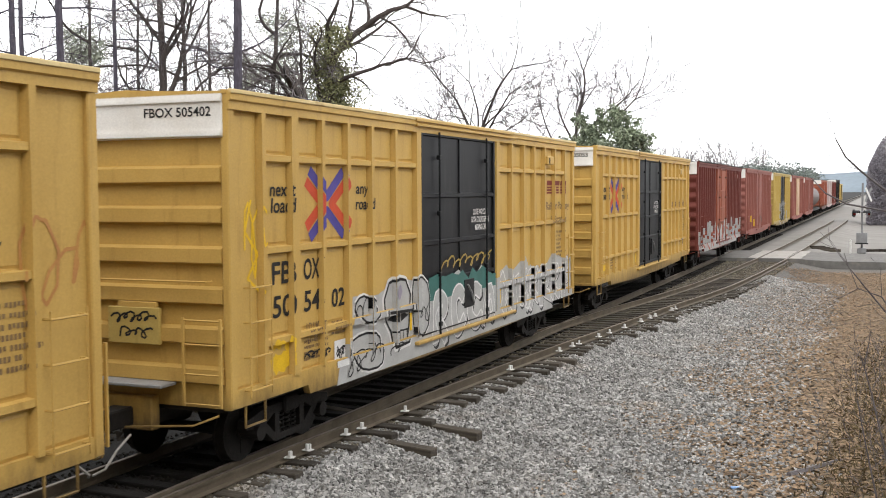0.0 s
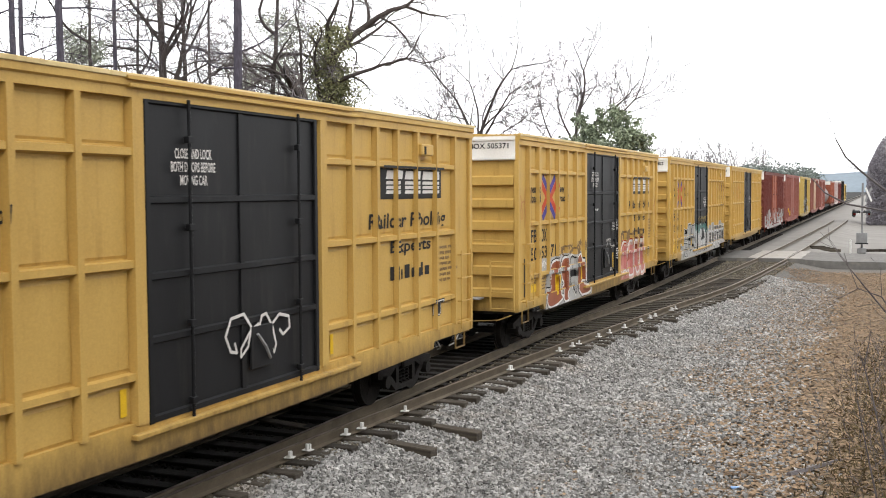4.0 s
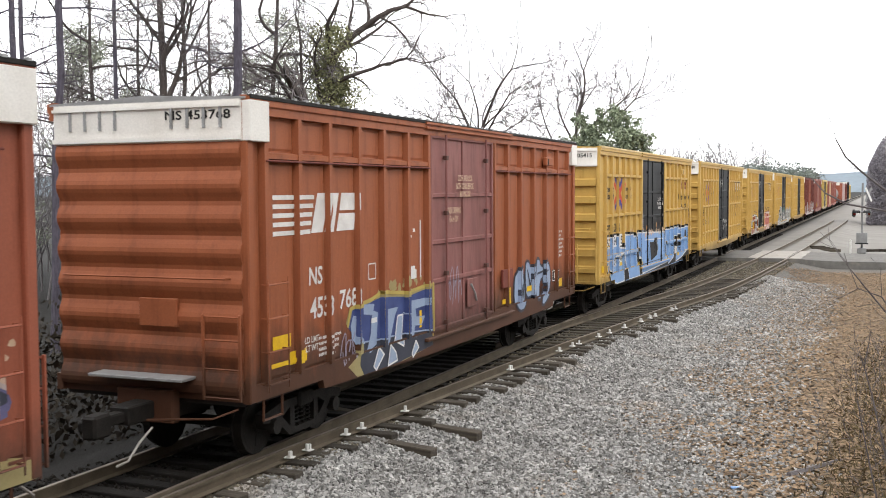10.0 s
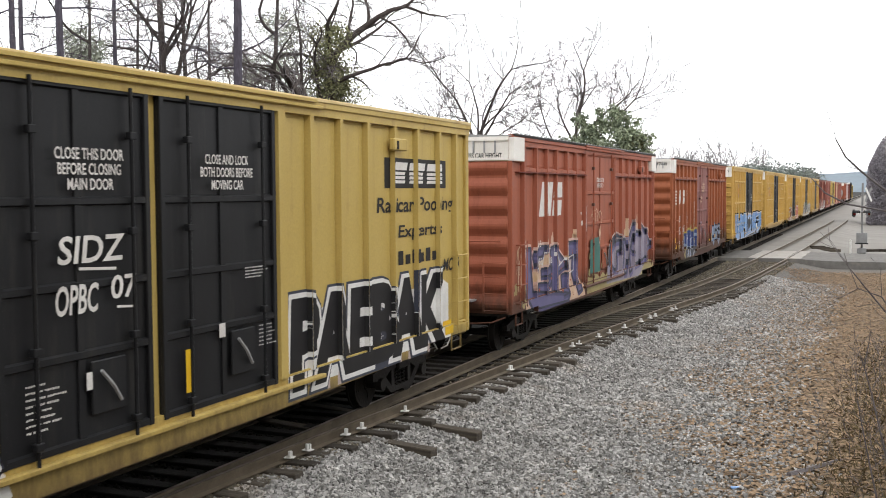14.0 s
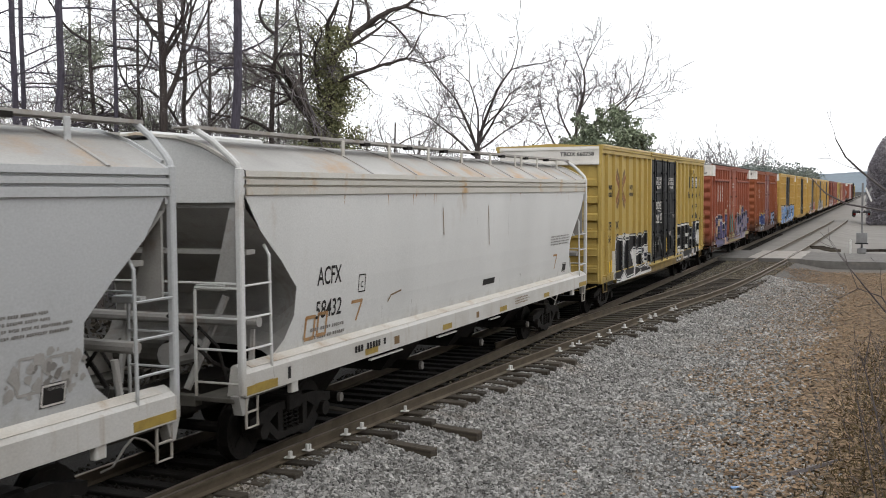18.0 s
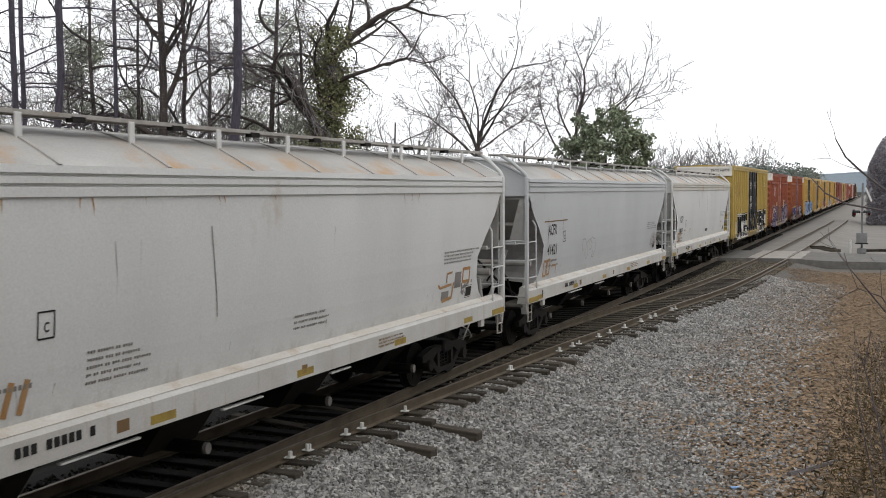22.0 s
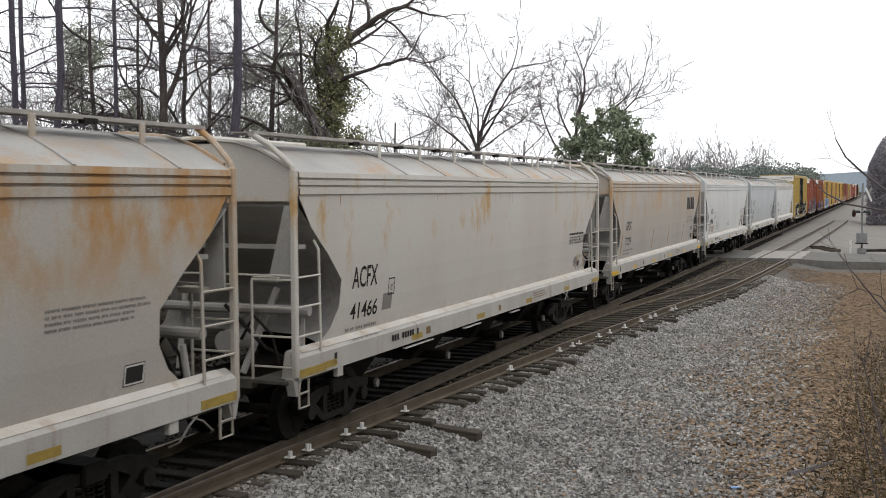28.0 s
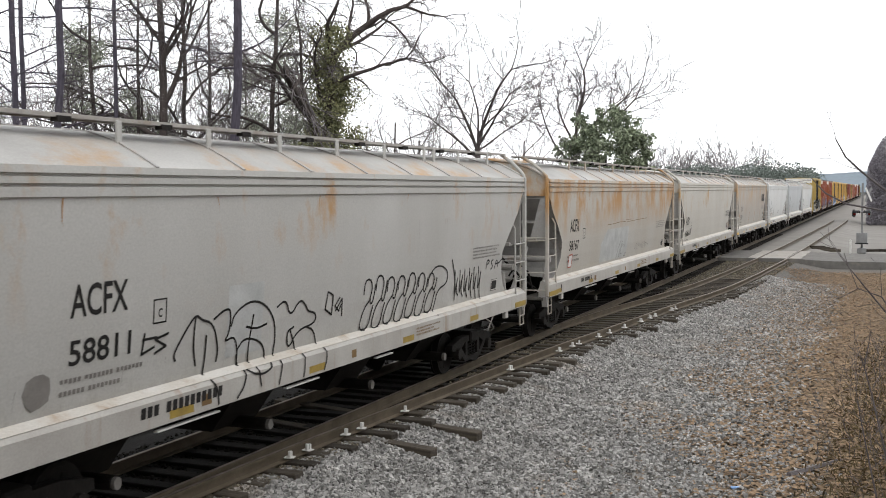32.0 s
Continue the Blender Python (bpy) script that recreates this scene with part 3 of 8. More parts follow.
def running_gear(car, length, centre=2.15, near=True):
    d = M["dark_steel"]
    for y in (centre, length - centre):
        for s in (-1, 1):
            f = part("side_frame", cached(MESH, "frame", side_frame_mesh), d, car)
            f.location = (0, y, 0)
            f.rotation_euler.z = 0 if s > 0 else math.pi
            if near and s > 0:
                sp = part("spring", cached(MESH, "spring", spring_mesh), d, f)
        part("bolster", Geo().box(-1.15, 1.15, y - 0.2, y + 0.2, 0.56, 0.8, 0.03), d, car)
        for a in (-0.86, 0.86):
            w = part("wheel_set", cached(MESH, "axle", axle_mesh), d, car)
            for s in (-1, 1):
                o = part("wheel", cached(MESH, "wheel", wheel_mesh), d, w)
                o.location, o.rotation_euler.z = (s * 0.755, 0, 0), 0 if s > 0 else math.pi
            w.location = (0, y + a, 0.42)
            if near:
                WHEELS.append((w, y + a, car))
    for e in (0, 1):
        Y = (lambda v: v) if e == 0 else (lambda v: length - v)
        k = Geo()
        a, b = sorted((Y(-0.62), Y(0.3)))
        k.box(-0.16, 0.16, a, b, 0.74, 0.98, 0.02)
        a, b = sorted((Y(-1.28), Y(-0.55)))
        k.box(-0.09, 0.09, a, b, 0.78, 0.92, 0.02)
        a, b = sorted((Y(-1.30), Y(-0.98)))
        k.box(-0.02, 0.2, a, b, 0.70, 0.99, 0.03)
        part("coupler", k, d, car)
        part("air_hose", Geo().tube([(0.42, Y(-0.5), 0.72), (0.46, Y(-0.8), 0.6), (0.46, Y(-1.02), 0.42), (0.36, Y(-1.12), 0.36)], 0.017, 5), M["hose"], car, "pale rubber brake hose")


def rung_mesh(w, out, z):
    return Geo().tube([(-out, -w / 2, z), (0, -w / 2, z), (0, w / 2, z), (-out, w / 2, z)], 0.013, 5).mesh("rung")


CARS = []


def new_car(name, near_end, label, category="boxcar"):
    e = new(name)
    tagged(e, label, category, "freight train cars")
    CARS.append((e, near_end))
    return e


def chamfer_panel(y0, y1, z0, z1, x, d=0.018, c=0.05):
    """A pressed panel: a low plate with sloping edges."""
    g = Geo()
    g.prism([(y0, z0), (y1, z0), (y1, z1), (y0, z1)], 0, x, x + d, [(y0 + c, z0 + c), (y1 - c, z0 + c), (y1 - c, z1 - c), (y0 + c, z1 - c)])
    return g


def boxcar(near_end, label, paint, length, ribs, doors, bars_z=(), end="flat", cap="white", door_paint=("black_door",), wide=(), top=4.95,
           detail=True, corner=0.45, corner_white=False):
    car = new_car("boxcar", near_end, label)
    P = M[paint]
    px, rx, bx = 1.50, 1.595, 1.58
    L = length
    rib_spans = [(r - (0.09 if i in wide else 0.045), r + (0.09 if i in wide else 0.045)) for i, r in enumerate(ribs)]
    part("body", Geo().box(-1.5, px, 0.06, L - 0.06, 1.0, top - 0.2), P, car)
    d0, d1 = doors[0][0], doors[-1][1]
    # sill: shallow at the ends, deep between the trucks
    for s in (-1, 1):
        part("side_sill", Geo().prism([(0, 1.22), (0, 1.0), (1.9, 1.0), (1.95, 0.87), (d0, 0.80), (d1, 0.80), (L - 1.95, 0.87), (L - 1.9, 1.0), (L, 1.0), (L, 1.22)], 0, s * 1.46, s * 1.56), P, car)
    part("floor", Geo().box(-1.45, 1.45, 0.1, L - 0.1, 0.94, 1.0), M["dark_steel"], car)
    part("centre_sill", Geo().box(-0.33, 0.33, 0.0, L, 0.72, 0.94), M["dark_steel"], car)
    # roof with low cross seams
    r = Geo()
    n = int(L / 1.2)
    r.prism([(-1.56, top - 0.05), (-1.56, top - 0.02), (0, top + 0.03), (1.56, top - 0.02), (1.56, top - 0.05)], 1, -0.02, L + 0.02)
    for i in range(n + 1):
        y = 0.08 + (L - 0.16) * i / n
        r.prism([(-1.5, top - 0.03), (0, top + 0.05), (1.5, top - 0.03)], 1, y - 0.045, y + 0.045)
    part("roof", r, M["galv"] if paint in ("brown_red", "red", "dark_red") else P, car, "ribbed sheet-metal roof")
    for s in (-1, 1):
        part("top_chord", Geo().prism([(s * 1.48, top - 0.24), (s * 1.59, top - 0.24), (s * 1.59, top - 0.14), (s * 1.62, top - 0.12), (s * 1.62, top - 0.02), (s * 1.56, top), (s * 1.48, top)], 1, 0, L), P, car)
    edge = M["dark_steel"] if paint in ("brown_red", "red", "dark_red") else M["pale_edge"] if paint in ("yellow", "mustard") else P
    part("roof_edge", Geo().box(1.58, 1.636, 0.0, L, top - 0.045, top + 0.008, 0.006), edge, car, "weathered edge strip of the roof")
    if detail and paint in ("brown_red", "red"):
        for k in range(int(L / 0.3)):
            part("roof_bolt", cached(MESH, ("bolt", top), lambda: Geo().box(1.6, 1.645, -0.03, 0.03, top, top + 0.03).mesh("roof_bolt")), M["galv"], car).location.y = 0.2 + 0.3 * k
    part("rain_gutter", Geo().box(1.62, 1.66, d0 - 0.35, d1 + 1.0, top - 0.06, top - 0.02), P, car)
    # ribs, cross bars and pressed panels on the side toward the siding
    for (a, b) in rib_spans:
        key = ("rib", round(b - a, 3), top)
        m = cached(MESH, key, lambda: Geo().prism([(px - 0.01, -(b - a) / 2 - 0.02), (rx, -(b - a) / 2), (rx, (b - a) / 2), (px - 0.01, (b - a) / 2 + 0.02)], 2, 1.2, top - 0.24).mesh("rib"))
        o = part("rib", m, P, car)
        o.location.y = (a + b) / 2
    edges = [0.0] + [v for s in rib_spans for v in s] + [L]
    bays = [(edges[i], edges[i + 1]) for i in range(0, len(edges), 2)]
    bays = [(a, b) for a, b in bays if b - a > 0.2 and not any(a < (q + w) / 2 < b for q, w in doors)]
    levels = [1.2] + [v for z in bars_z for v in (z - 0.05, z + 0.05)] + [top - 0.24]
    bars = []
    for a, b in bays:
        if a < 0.05 or b > L - 0.05:
            rows = [(1.2, top - 0.24)]
        else:
            rows = [(levels[i], levels[i + 1]) for i in range(0, len(levels), 2)]
            for z in bars_z:
                bars.append((a, b, z - 0.05, z + 0.05))
                key = ("bar", round(b - a, 2), z)
                m = cached(MESH, key, lambda: Geo().prism([(px - 0.01, z - 0.06), (bx, z - 0.03), (bx, z + 0.045), (px - 0.01, z + 0.06)], 1, 0, b - a).mesh("cross_bar"))
                part("cross_bar", m, P, car).location = (0, a, 0)
        if detail:
            for c, d in rows:
                key = ("panel", round(b - a, 2), round(c, 2), round(d, 2))
                m = cached(MESH, key, lambda: chamfer_panel(0.03, b - a - 0.03, c + 0.03, d - 0.03, px, 0.012, 0.03).mesh("panel"))
                part("panel", m, P, car).location.y = a
    if corner_white:
        for a, b in ((0.4, d0 - 0.1), (d1 + 0.1, L - 0.4)):
            part("belt_rail", Geo().box(1.5, 1.612, a, b, 4.09, 4.115, 0.006), M["dark_red"], car, "thin dark seam strip across the ribs")
    # corner posts
    for y0, y1 in ((0, 0.14), (L - 0.14, L)):
        part("corner_post", Geo().box(1.46, 1.575, y0, y1, 1.0, top - 0.1, 0.015), P, car)
    if corner_white:
        for y0, y1 in ((-0.004, corner), (L - corner, L + 0.004)):
            part("corner_patch", Geo().box(1.5, 1.628, y0, y1, top - 0.58, top - 0.06, 0.01), M["white"], car, "white painted height-warning patch")
    # doors
    for k, (a, b) in enumerate(doors):
        D = M[door_paint[k % len(door_paint)]]
        door = part("door", Geo().box(px - 0.02, 1.535, a, b, 1.16, top - 0.18), D, car, "plain sliding plug door")
        for z in (1.2, 2.08, 2.78, 3.62, top - 0.24):
            part("door_bar", Geo().prism([(1.53, z - 0.05), (1.575, z - 0.03), (1.575, z + 0.03), (1.53, z + 0.05)], 1, a + 0.02, b - 0.02), D, door)
        for y in (a + 0.04, b - 0.04):
            part("door_edge", Geo().box(1.53, 1.58, y - 0.04, y + 0.04, 1.16, top - 0.18, 0.008), D, door)
        mid = (a + b) / 2
        part("door_seam", Geo().box(1.535, 1.56, mid - 0.05, mid + 0.05, 1.2, top - 0.26, 0.006), D, door)
        for y in (a + (b - a) * 0.2, b - (b - a) * 0.15):
            part("lock_rod", Geo().tube([(1.605, y, 1.1), (1.605, y, top - 0.2)], 0.022, 6), D, door)
            for z in (1.3, 2.2, 3.3, 4.3):
                part("rod_bracket", cached(MESH, "bracket", lambda: Geo().box(1.56, 1.635, -0.05, 0.05, -0.04, 0.04, 0.008).mesh("rod_bracket")), D, door).location = (0, y, z)
        part("handle_box", Geo().box(1.57, 1.60, mid + 0.1, mid + 0.62, 1.45, 2.0, 0.01), D, door)
        part("handle", Geo().tube([(1.63, mid + 0.2, 1.9), (1.65, mid + 0.36, 1.72), (1.63, mid + 0.5, 1.55)], 0.02, 5), M["galv"], door, "bare steel door handle")
    for z, h in ((1.08, 0.06), (top - 0.12, 0.05)):
        part("door_track", Geo().box(1.5, 1.645, d0 - 0.3, d1 + 1.2, z - h / 2, z + h / 2, 0.01), P, car)
    part("stop_block", Geo().box(1.56, 1.66, d1 + 3.5, d1 + 4.02, top - 0.64, top - 0.44, 0.02), P, car)
    part("stop_slot", Geo().box(1.64, 1.666, d1 + 3.6, d1 + 3.68, top - 0.62, top - 0.48, 0.004), M["dark_steel"], car, "dark rusty bolt slot")
    # ends
    for e in (0, 1):
        Y = (lambda v: v) if e == 0 else (lambda v: L - v)

        def ebox(g, x0, x1, y0, y1, z0, z1, c=0.0):
            a, b = sorted((Y(y0), Y(y1)))
            return g.box(x0, x1, a, b, z0, z1, c)
        if end == "flat":
            for z in (1.42, 1.92, 2.42, 2.92, 3.42, 3.92):
                g = Geo()
                o = [(0.07, z - 0.13), (-0.03, z - 0.09), (-0.03, z + 0.08), (0.07, z + 0.12)]
                part("end_rib", g.prism([(Y(a), b) for a, b in o], 0, -1.42, 1.46), P, car)
        else:
            g = Geo()
            zs = np.linspace(1.1, 4.36, 60)
            wave = [0.03 - 0.075 * (0.5 + 0.5 * math.sin(2 * math.pi * (z - 1.1) / 0.43)) ** 0.8 for z in zs]
            o = [(Y(w), float(z)) for w, z in zip(wave, zs)] + [(Y(0.08), 4.36), (Y(0.08), 1.1)]
            part("end_sheet", g.prism(o, 0, -1.46, 1.48), P, car)
        if cap:
            c = part("end_cap", ebox(Geo(), -1.5, 1.5, -0.02, 0.08, top - 0.58, top - 0.03, 0.01), M[cap], car, "white painted top of the end wall")
            part("cap_lip", ebox(Geo(), -1.5, 1.5, -0.05, 0.02, top - 0.56, top - 0.50), M[cap], c)
            part("cap_lip", ebox(Geo(), -1.5, 1.5, -0.05, 0.02, top - 0.14, top - 0.10), M[cap], c)
        if cap and end == "wave" and detail:
            for x in (-1.2, -0.95, -0.7, -0.45, 0.45, 0.7, 0.95, 1.2):
                part("cap_slot", ebox(Geo(), x - 0.02, x + 0.02, -0.045, -0.02, top - 0.40, top - 0.14, 0.004), M["galv"], c, "grey metal bracket")
        if detail:
            for z in (1.2, 1.62, 2.06, 2.5):
                part("rung", cached(MESH, ("rung", z), lambda: rung_mesh(0.5, 0.1, z)), P, car).location = (1.66, Y(0.56), 0)
            for yy in (0.31, 0.81):
                part("side_stile", Geo().tube([(1.655, Y(yy), 1.1), (1.655, Y(yy), 2.58)], 0.011, 5), P, car)
            for x in (0.95, 1.5):
                part("ladder_stile", ebox(Geo(), x - 0.02, x + 0.02, -0.14, -0.11, 1.05, 2.15, 0.004), P, car)
            for z in (1.08, 1.45, 1.82, 2.12):
                part("ladder_rung", Geo().tube([(0.95, Y(-0.125), z), (1.5, Y(-0.125), z)], 0.013, 5), P, car)
            part("hand_rail", Geo().tube([(-1.3, Y(0.0), 2.6), (-1.3, Y(-0.12), 2.6), (1.3, Y(-0.12), 2.6), (1.3, Y(0.0), 2.6)], 0.014, 5), P, car)
            part("step", Geo().tube([(1.53, Y(0.36), 1.02), (1.53, Y(0.36), 0.72), (1.53, Y(0.82), 0.72), (1.53, Y(0.82), 1.02)], 0.02, 5), P, car)
            part("brake_step", ebox(Geo(), -0.75, 0.75, -0.32, 0.0, 1.28, 1.32, 0.006), M["galv"], car, "grey steel grating platform")
            part("striker", ebox(Geo(), -0.45, 0.45, -0.12, 0.05, 0.68, 1.12, 0.02), P, car)
            part("uncoupling_lever", Geo().tube([(1.45, Y(-0.1), 0.95), (1.2, Y(-0.3), 0.85), (0.3, Y(-0.45), 0.8)], 0.014, 5), P, car)
            part("end_plate", ebox(Geo(), -0.1, 0.5, -0.06, 0.0, 1.95, 2.32, 0.008), P, car)
    running_gear(car, L, near=detail)
    side = Side(px + 0.012, rib_spans, bars, rx, bx, [(a, b) for a, b in doors], 1.58)
    side.span = (0.0, L)
    return car, side


def load_emblem(side, car, y0, y1, z0, z1, one="logo_red", two="logo_blue"):
    """The crossed red and blue arrows."""
    c, m, w = (y0 + y1) / 2, (z0 + z1) / 2, (y1 - y0) * 0.13
    u = w * 0.62
    blue = stroke([(y0 + u, z1), (c, m + u * 1.1), (y1 - u, z1)], w) + stroke([(y0 + u, z0), (c, m - u * 1.1), (y1 - u, z0)], w)
    red = stroke([(y0, z1 - u * 1.6), (c - u * 1.4, m), (y0, z0 + u * 1.6)], w) + stroke([(y1, z1 - u * 1.6), (c + u * 1.4, m), (y1, z0 + u * 1.6)], w)
    side.paint("arrow_emblem_red", red, M[one], car, 1, "crossed red arrows of an emblem")
    side.paint("arrow_emblem_blue", blue, M[two], car, 2, "crossed arrows of an emblem")


def slogan(side, car, y0, y1, yb0, yb1, ink="ink", z=3.78):
    side.paint("slogan", lettering("next", y0, y1, z - 0.14, z + 0.02, 0.12) + lettering("load", y0 + 0.02, y1, z - 0.36, z - 0.16, 0.12)
               + lettering("any", yb0, yb1 - 0.08, z - 0.17, z, 0.12) + lettering("road", yb0, yb1, z - 0.36, z - 0.18, 0.12), M[ink], car, 3)


def owner_sign(side, car, y0, y1, z0, z1, plate="ink", bars="letter_white"):
    """The owner's sign as plain blocks on a plate."""
    if plate:
        side.paint("sign_plate", [rect(y0, y1, z0, z1)], M[plate], car, 1)
    w, h = (y1 - y0), (z1 - z0)
    q = []
    for k in range(3):
        a, b = y0 + w * (0.08 + 0.29 * k), y0 + w * (0.33 + 0.29 * k)
        q += [[(a, z0 + h * (0.16 + 0.14 * i)), (b - w * 0.03, z0 + h * (0.16 + 0.14 * i)), (b - w * 0.02, z0 + h * (0.26 + 0.14 * i)), (a + w * 0.01, z0 + h * (0.26 + 0.14 * i))] for i in range(3)]
        q.append([(a, z0 + h * 0.6), (b, z0 + h * 0.6), (b + w * 0.02, z0 + h * 0.86), (a + w * 0.02, z0 + h * 0.86)])
    side.paint("owner_sign", q, M[bars], car, 2)


def experts(side, car, y0, y1, z, ink="ink", size=1.0, web=True):
    side.paint("slogan", lettering("Railcar Pooling", y0, y1, z - 0.32 * size, z, 0.12) + lettering("Experts", y0 + (y1 - y0) * 0.25, y1 - (y1 - y0) * 0.22, z - 0.82 * size, z - 0.52 * size, 0.12), M[ink], car, 3)
    if web:
        a, w = y0 + (y1 - y0) * 0.25, (y1 - y0) * 0.09
        side.paint("address_bar", [rect(a + w * k, a + w * (k + 0.7), z - 1.26 * size, z - (1.08 if k % 2 else 1.0) * size) for k in range(6)], M[ink], car, 3)


def car_numbers(side, car, rows, ink="ink"):
    """rows: (text, y0, y1, z0, z1)."""
    side.paint("car_number", [q for t, a, b, c, d in rows for q in lettering(t, a, b, c, d, 0.05)], M[ink], car, 3)


def end_number(car, text, L, top=4.95, ink="ink"):
    g = Geo()
    for t in lettering(text, 0.35, 1.35, top - 0.32, top - 0.20):
        n = len(g.v)
        g.v += [(p[0], -0.026, p[1]) for p in t]
        g.f.append((n, n + 1, n + 2))
    tagged(part("end_number", g, M[ink], car), kind="stuff")


def small_marks(side, car, rng, L, dy, ink="faded_ink", yellow="safety_yellow"):
    side.paint("data_lettering", text_bars(rng, 1.75, 2.3, 1.3, 1.62, 4) + text_bars(rng, L - 1.7, L - 1.1, 2.0, 2.7, 7), M[ink], car, 2)
    side.paint("reflector_plate", [rect(0.92, 1.4, 1.34, 1.52)], M[yellow], car, 2, "yellow reflector plate")
    for y in (dy - 0.5, dy + 4.1):
        side.paint("reflector", [rect(y, y + 0.1, 1.32, 1.62)], M[yellow], car, 6, "yellow reflector strip")
    side.paint("inspection_label", [rect(L - 2.0, L - 1.6, 1.45, 1.75)], M["ink"], car, 2)
    side.paint("label_mark", frame_lines(L - 1.97, L - 1.63, 1.48, 1.72, 0.02) + [rect(L - 1.85, L - 1.75, 1.53, 1.67)], M["letter_white"], car, 3)


def door_writing(side, car, rng, y, z, words, ink="letter_white", w=0.85, h=0.14):
    n = words.count("\n") + 1
    side.paint("door_lettering", lettering(words, y, y + w, z - h * n, z), M[ink], car, 6)


M["sp_rust"] = shader("rust_red_spray_paint", (0.30, 0.10, 0.05), (0.24, 0.07, 0.035), 2.0, 0.5, bump=0.0)
M["sp_sky"] = shader("grey_blue_spray_paint", (0.30, 0.37, 0.49), (0.24, 0.30, 0.42), 2.0, 0.5, bump=0.0)
M["sp_ink_blue"] = shader("blue_black_spray_paint", (0.035, 0.038, 0.055), (0.05, 0.055, 0.075), 2.0, 0.5, bump=0.0)
M["sp_indigo"] = shader("indigo_spray_paint", (0.085, 0.08, 0.16), (0.07, 0.065, 0.13), 2.0, 0.5, bump=0.0)
M["sp_navy"] = shader("navy_spray_paint", (0.035, 0.05, 0.15), (0.06, 0.085, 0.22), 3.0, 0.5, bump=0.0)
M["sp_yellow"] = shader("dull_yellow_spray_paint", (0.46, 0.36, 0.10), (0.36, 0.27, 0.08), 2.0, 0.5, bump=0.0)
M["sp_olive"] = shader("olive_yellow_spray_paint", (0.34, 0.29, 0.14), (0.28, 0.22, 0.10), 2.0, 0.5, bump=0.0)
M["sp_blush"] = shader("pale_pink_spray_paint", (0.60, 0.42, 0.36), (0.50, 0.33, 0.28), 2.0, 0.5, bump=0.0)
M["sp_ash"] = shader("ash_pink_spray_paint", (0.44, 0.36, 0.34), (0.38, 0.30, 0.28), 2.0, 0.5, bump=0.0)
M["faded_maroon"] = shader("faded_maroon_emblem_paint", (0.22, 0.085, 0.045), (0.30, 0.16, 0.06), 3, 0.6, bump=0.0)

# ---- the train ----
R = random.Random(4)
FB = dict(length=15.75, ribs=[0.78, 1.57, 2.36, 3.14, 3.94, 4.81, 5.72, 9.78, 10.7, 11.55, 12.32, 13.13, 13.97, 14.85], doors=[(5.85, 9.62)], bars_z=(1.72, 2.93, 4.13), wide=(1, 6, 7))
CLOSE = "CLOSE AND LOCK\nBOTH DOORS BEFORE\nMOVING CAR"

# A: silver graffiti across the lower half
car, s = boxcar(10.86, "yellow high boxcar with black door and silver graffiti", "yellow", **FB)
load_emblem(s, car, 1.85, 3.05, 3.05, 4.0)
slogan(s, car, 0.9, 1.42, 3.35, 3.85)
car_numbers(s, car, [("FB", 0.92, 1.42, 2.47, 2.77), ("OX", 1.75, 2.2, 2.47, 2.77), ("50", 0.93, 1.42, 2.02, 2.32), ("54", 1.75, 2.2, 2.02, 2.32), ("02", 2.55, 2.95, 2.0, 2.28)])
end_number(car, "FBOX 505402", 15.75)
small_marks(s, car, R, 15.75, 5.8)
owner_sign(s, car, 13.2, 15.2, 3.55, 4.0, None, "logo_maroon")
s.paint("slogan", lettering("Railcar Pooling", 13.3, 15.3, 3.2, 3.42, 0.1) + lettering("Experts", 13.7, 14.8, 2.85, 3.08, 0.1), M["faded_ink"], car, 2)
door_writing(s, car, R, 8.1, 3.35, CLOSE, w=1.0)
s.paint("graffiti_fill", triangles([(2.61, 0.84), (2.75, 1.25), (3.1, 1.5), (3.23, 2.1), (4.1, 2.05), (4.93, 2.26), (6.1, 2.05), (6.1, 0.84)]) + jagged(R, 6.0, 15.6, 0.84, 2.05, 0.45, 0.2), M["sp_grey"], car, 2, "silver-grey sprayed ground of graffiti")
skull = [(4.36, 1.6), (4.32, 1.95), (4.5, 2.2), (4.8, 2.26), (5.15, 2.2), (5.34, 1.95), (5.28, 1.5), (5.2, 1.15), (4.65, 1.12), (4.55, 1.4)]
blocks(s, car, [skull], "sp_grey", "sp_black", "sp_white", 0.045, 0.14, 3)
s.paint("graffiti_black", stroke([(4.4, 1.72), (5.3, 1.68)], 0.05) + triangles([(4.42, 1.6), (4.75, 1.72), (4.78, 1.52)]) + triangles([(4.95, 1.52), (4.95, 1.7), (5.25, 1.6)]) + [rect(4.62 + 0.14 * k, 4.64 + 0.14 * k, 1.16, 1.38) for k in range(5)] + stroke([(4.6, 1.38), (5.25, 1.36)], 0.03), M["sp_black"], car, 6)
blocks(s, car, [[(3.23, 1.93), (3.5, 2.1), (3.85, 2.0), (4.12, 1.77), (3.8, 1.62), (3.45, 1.7)], [(3.05, 1.39), (3.5, 1.5), (4.12, 1.45), (4.2, 1.1), (4.1, 0.9), (3.5, 0.92), (3.2, 1.1)], [(5.4, 2.12), (5.65, 2.25), (6.0, 2.03), (6.02, 1.4), (5.75, 1.18), (5.47, 1.25)]], "sp_grey", "sp_black", "sp_white", 0.035, 0.10, 3, soft=True)
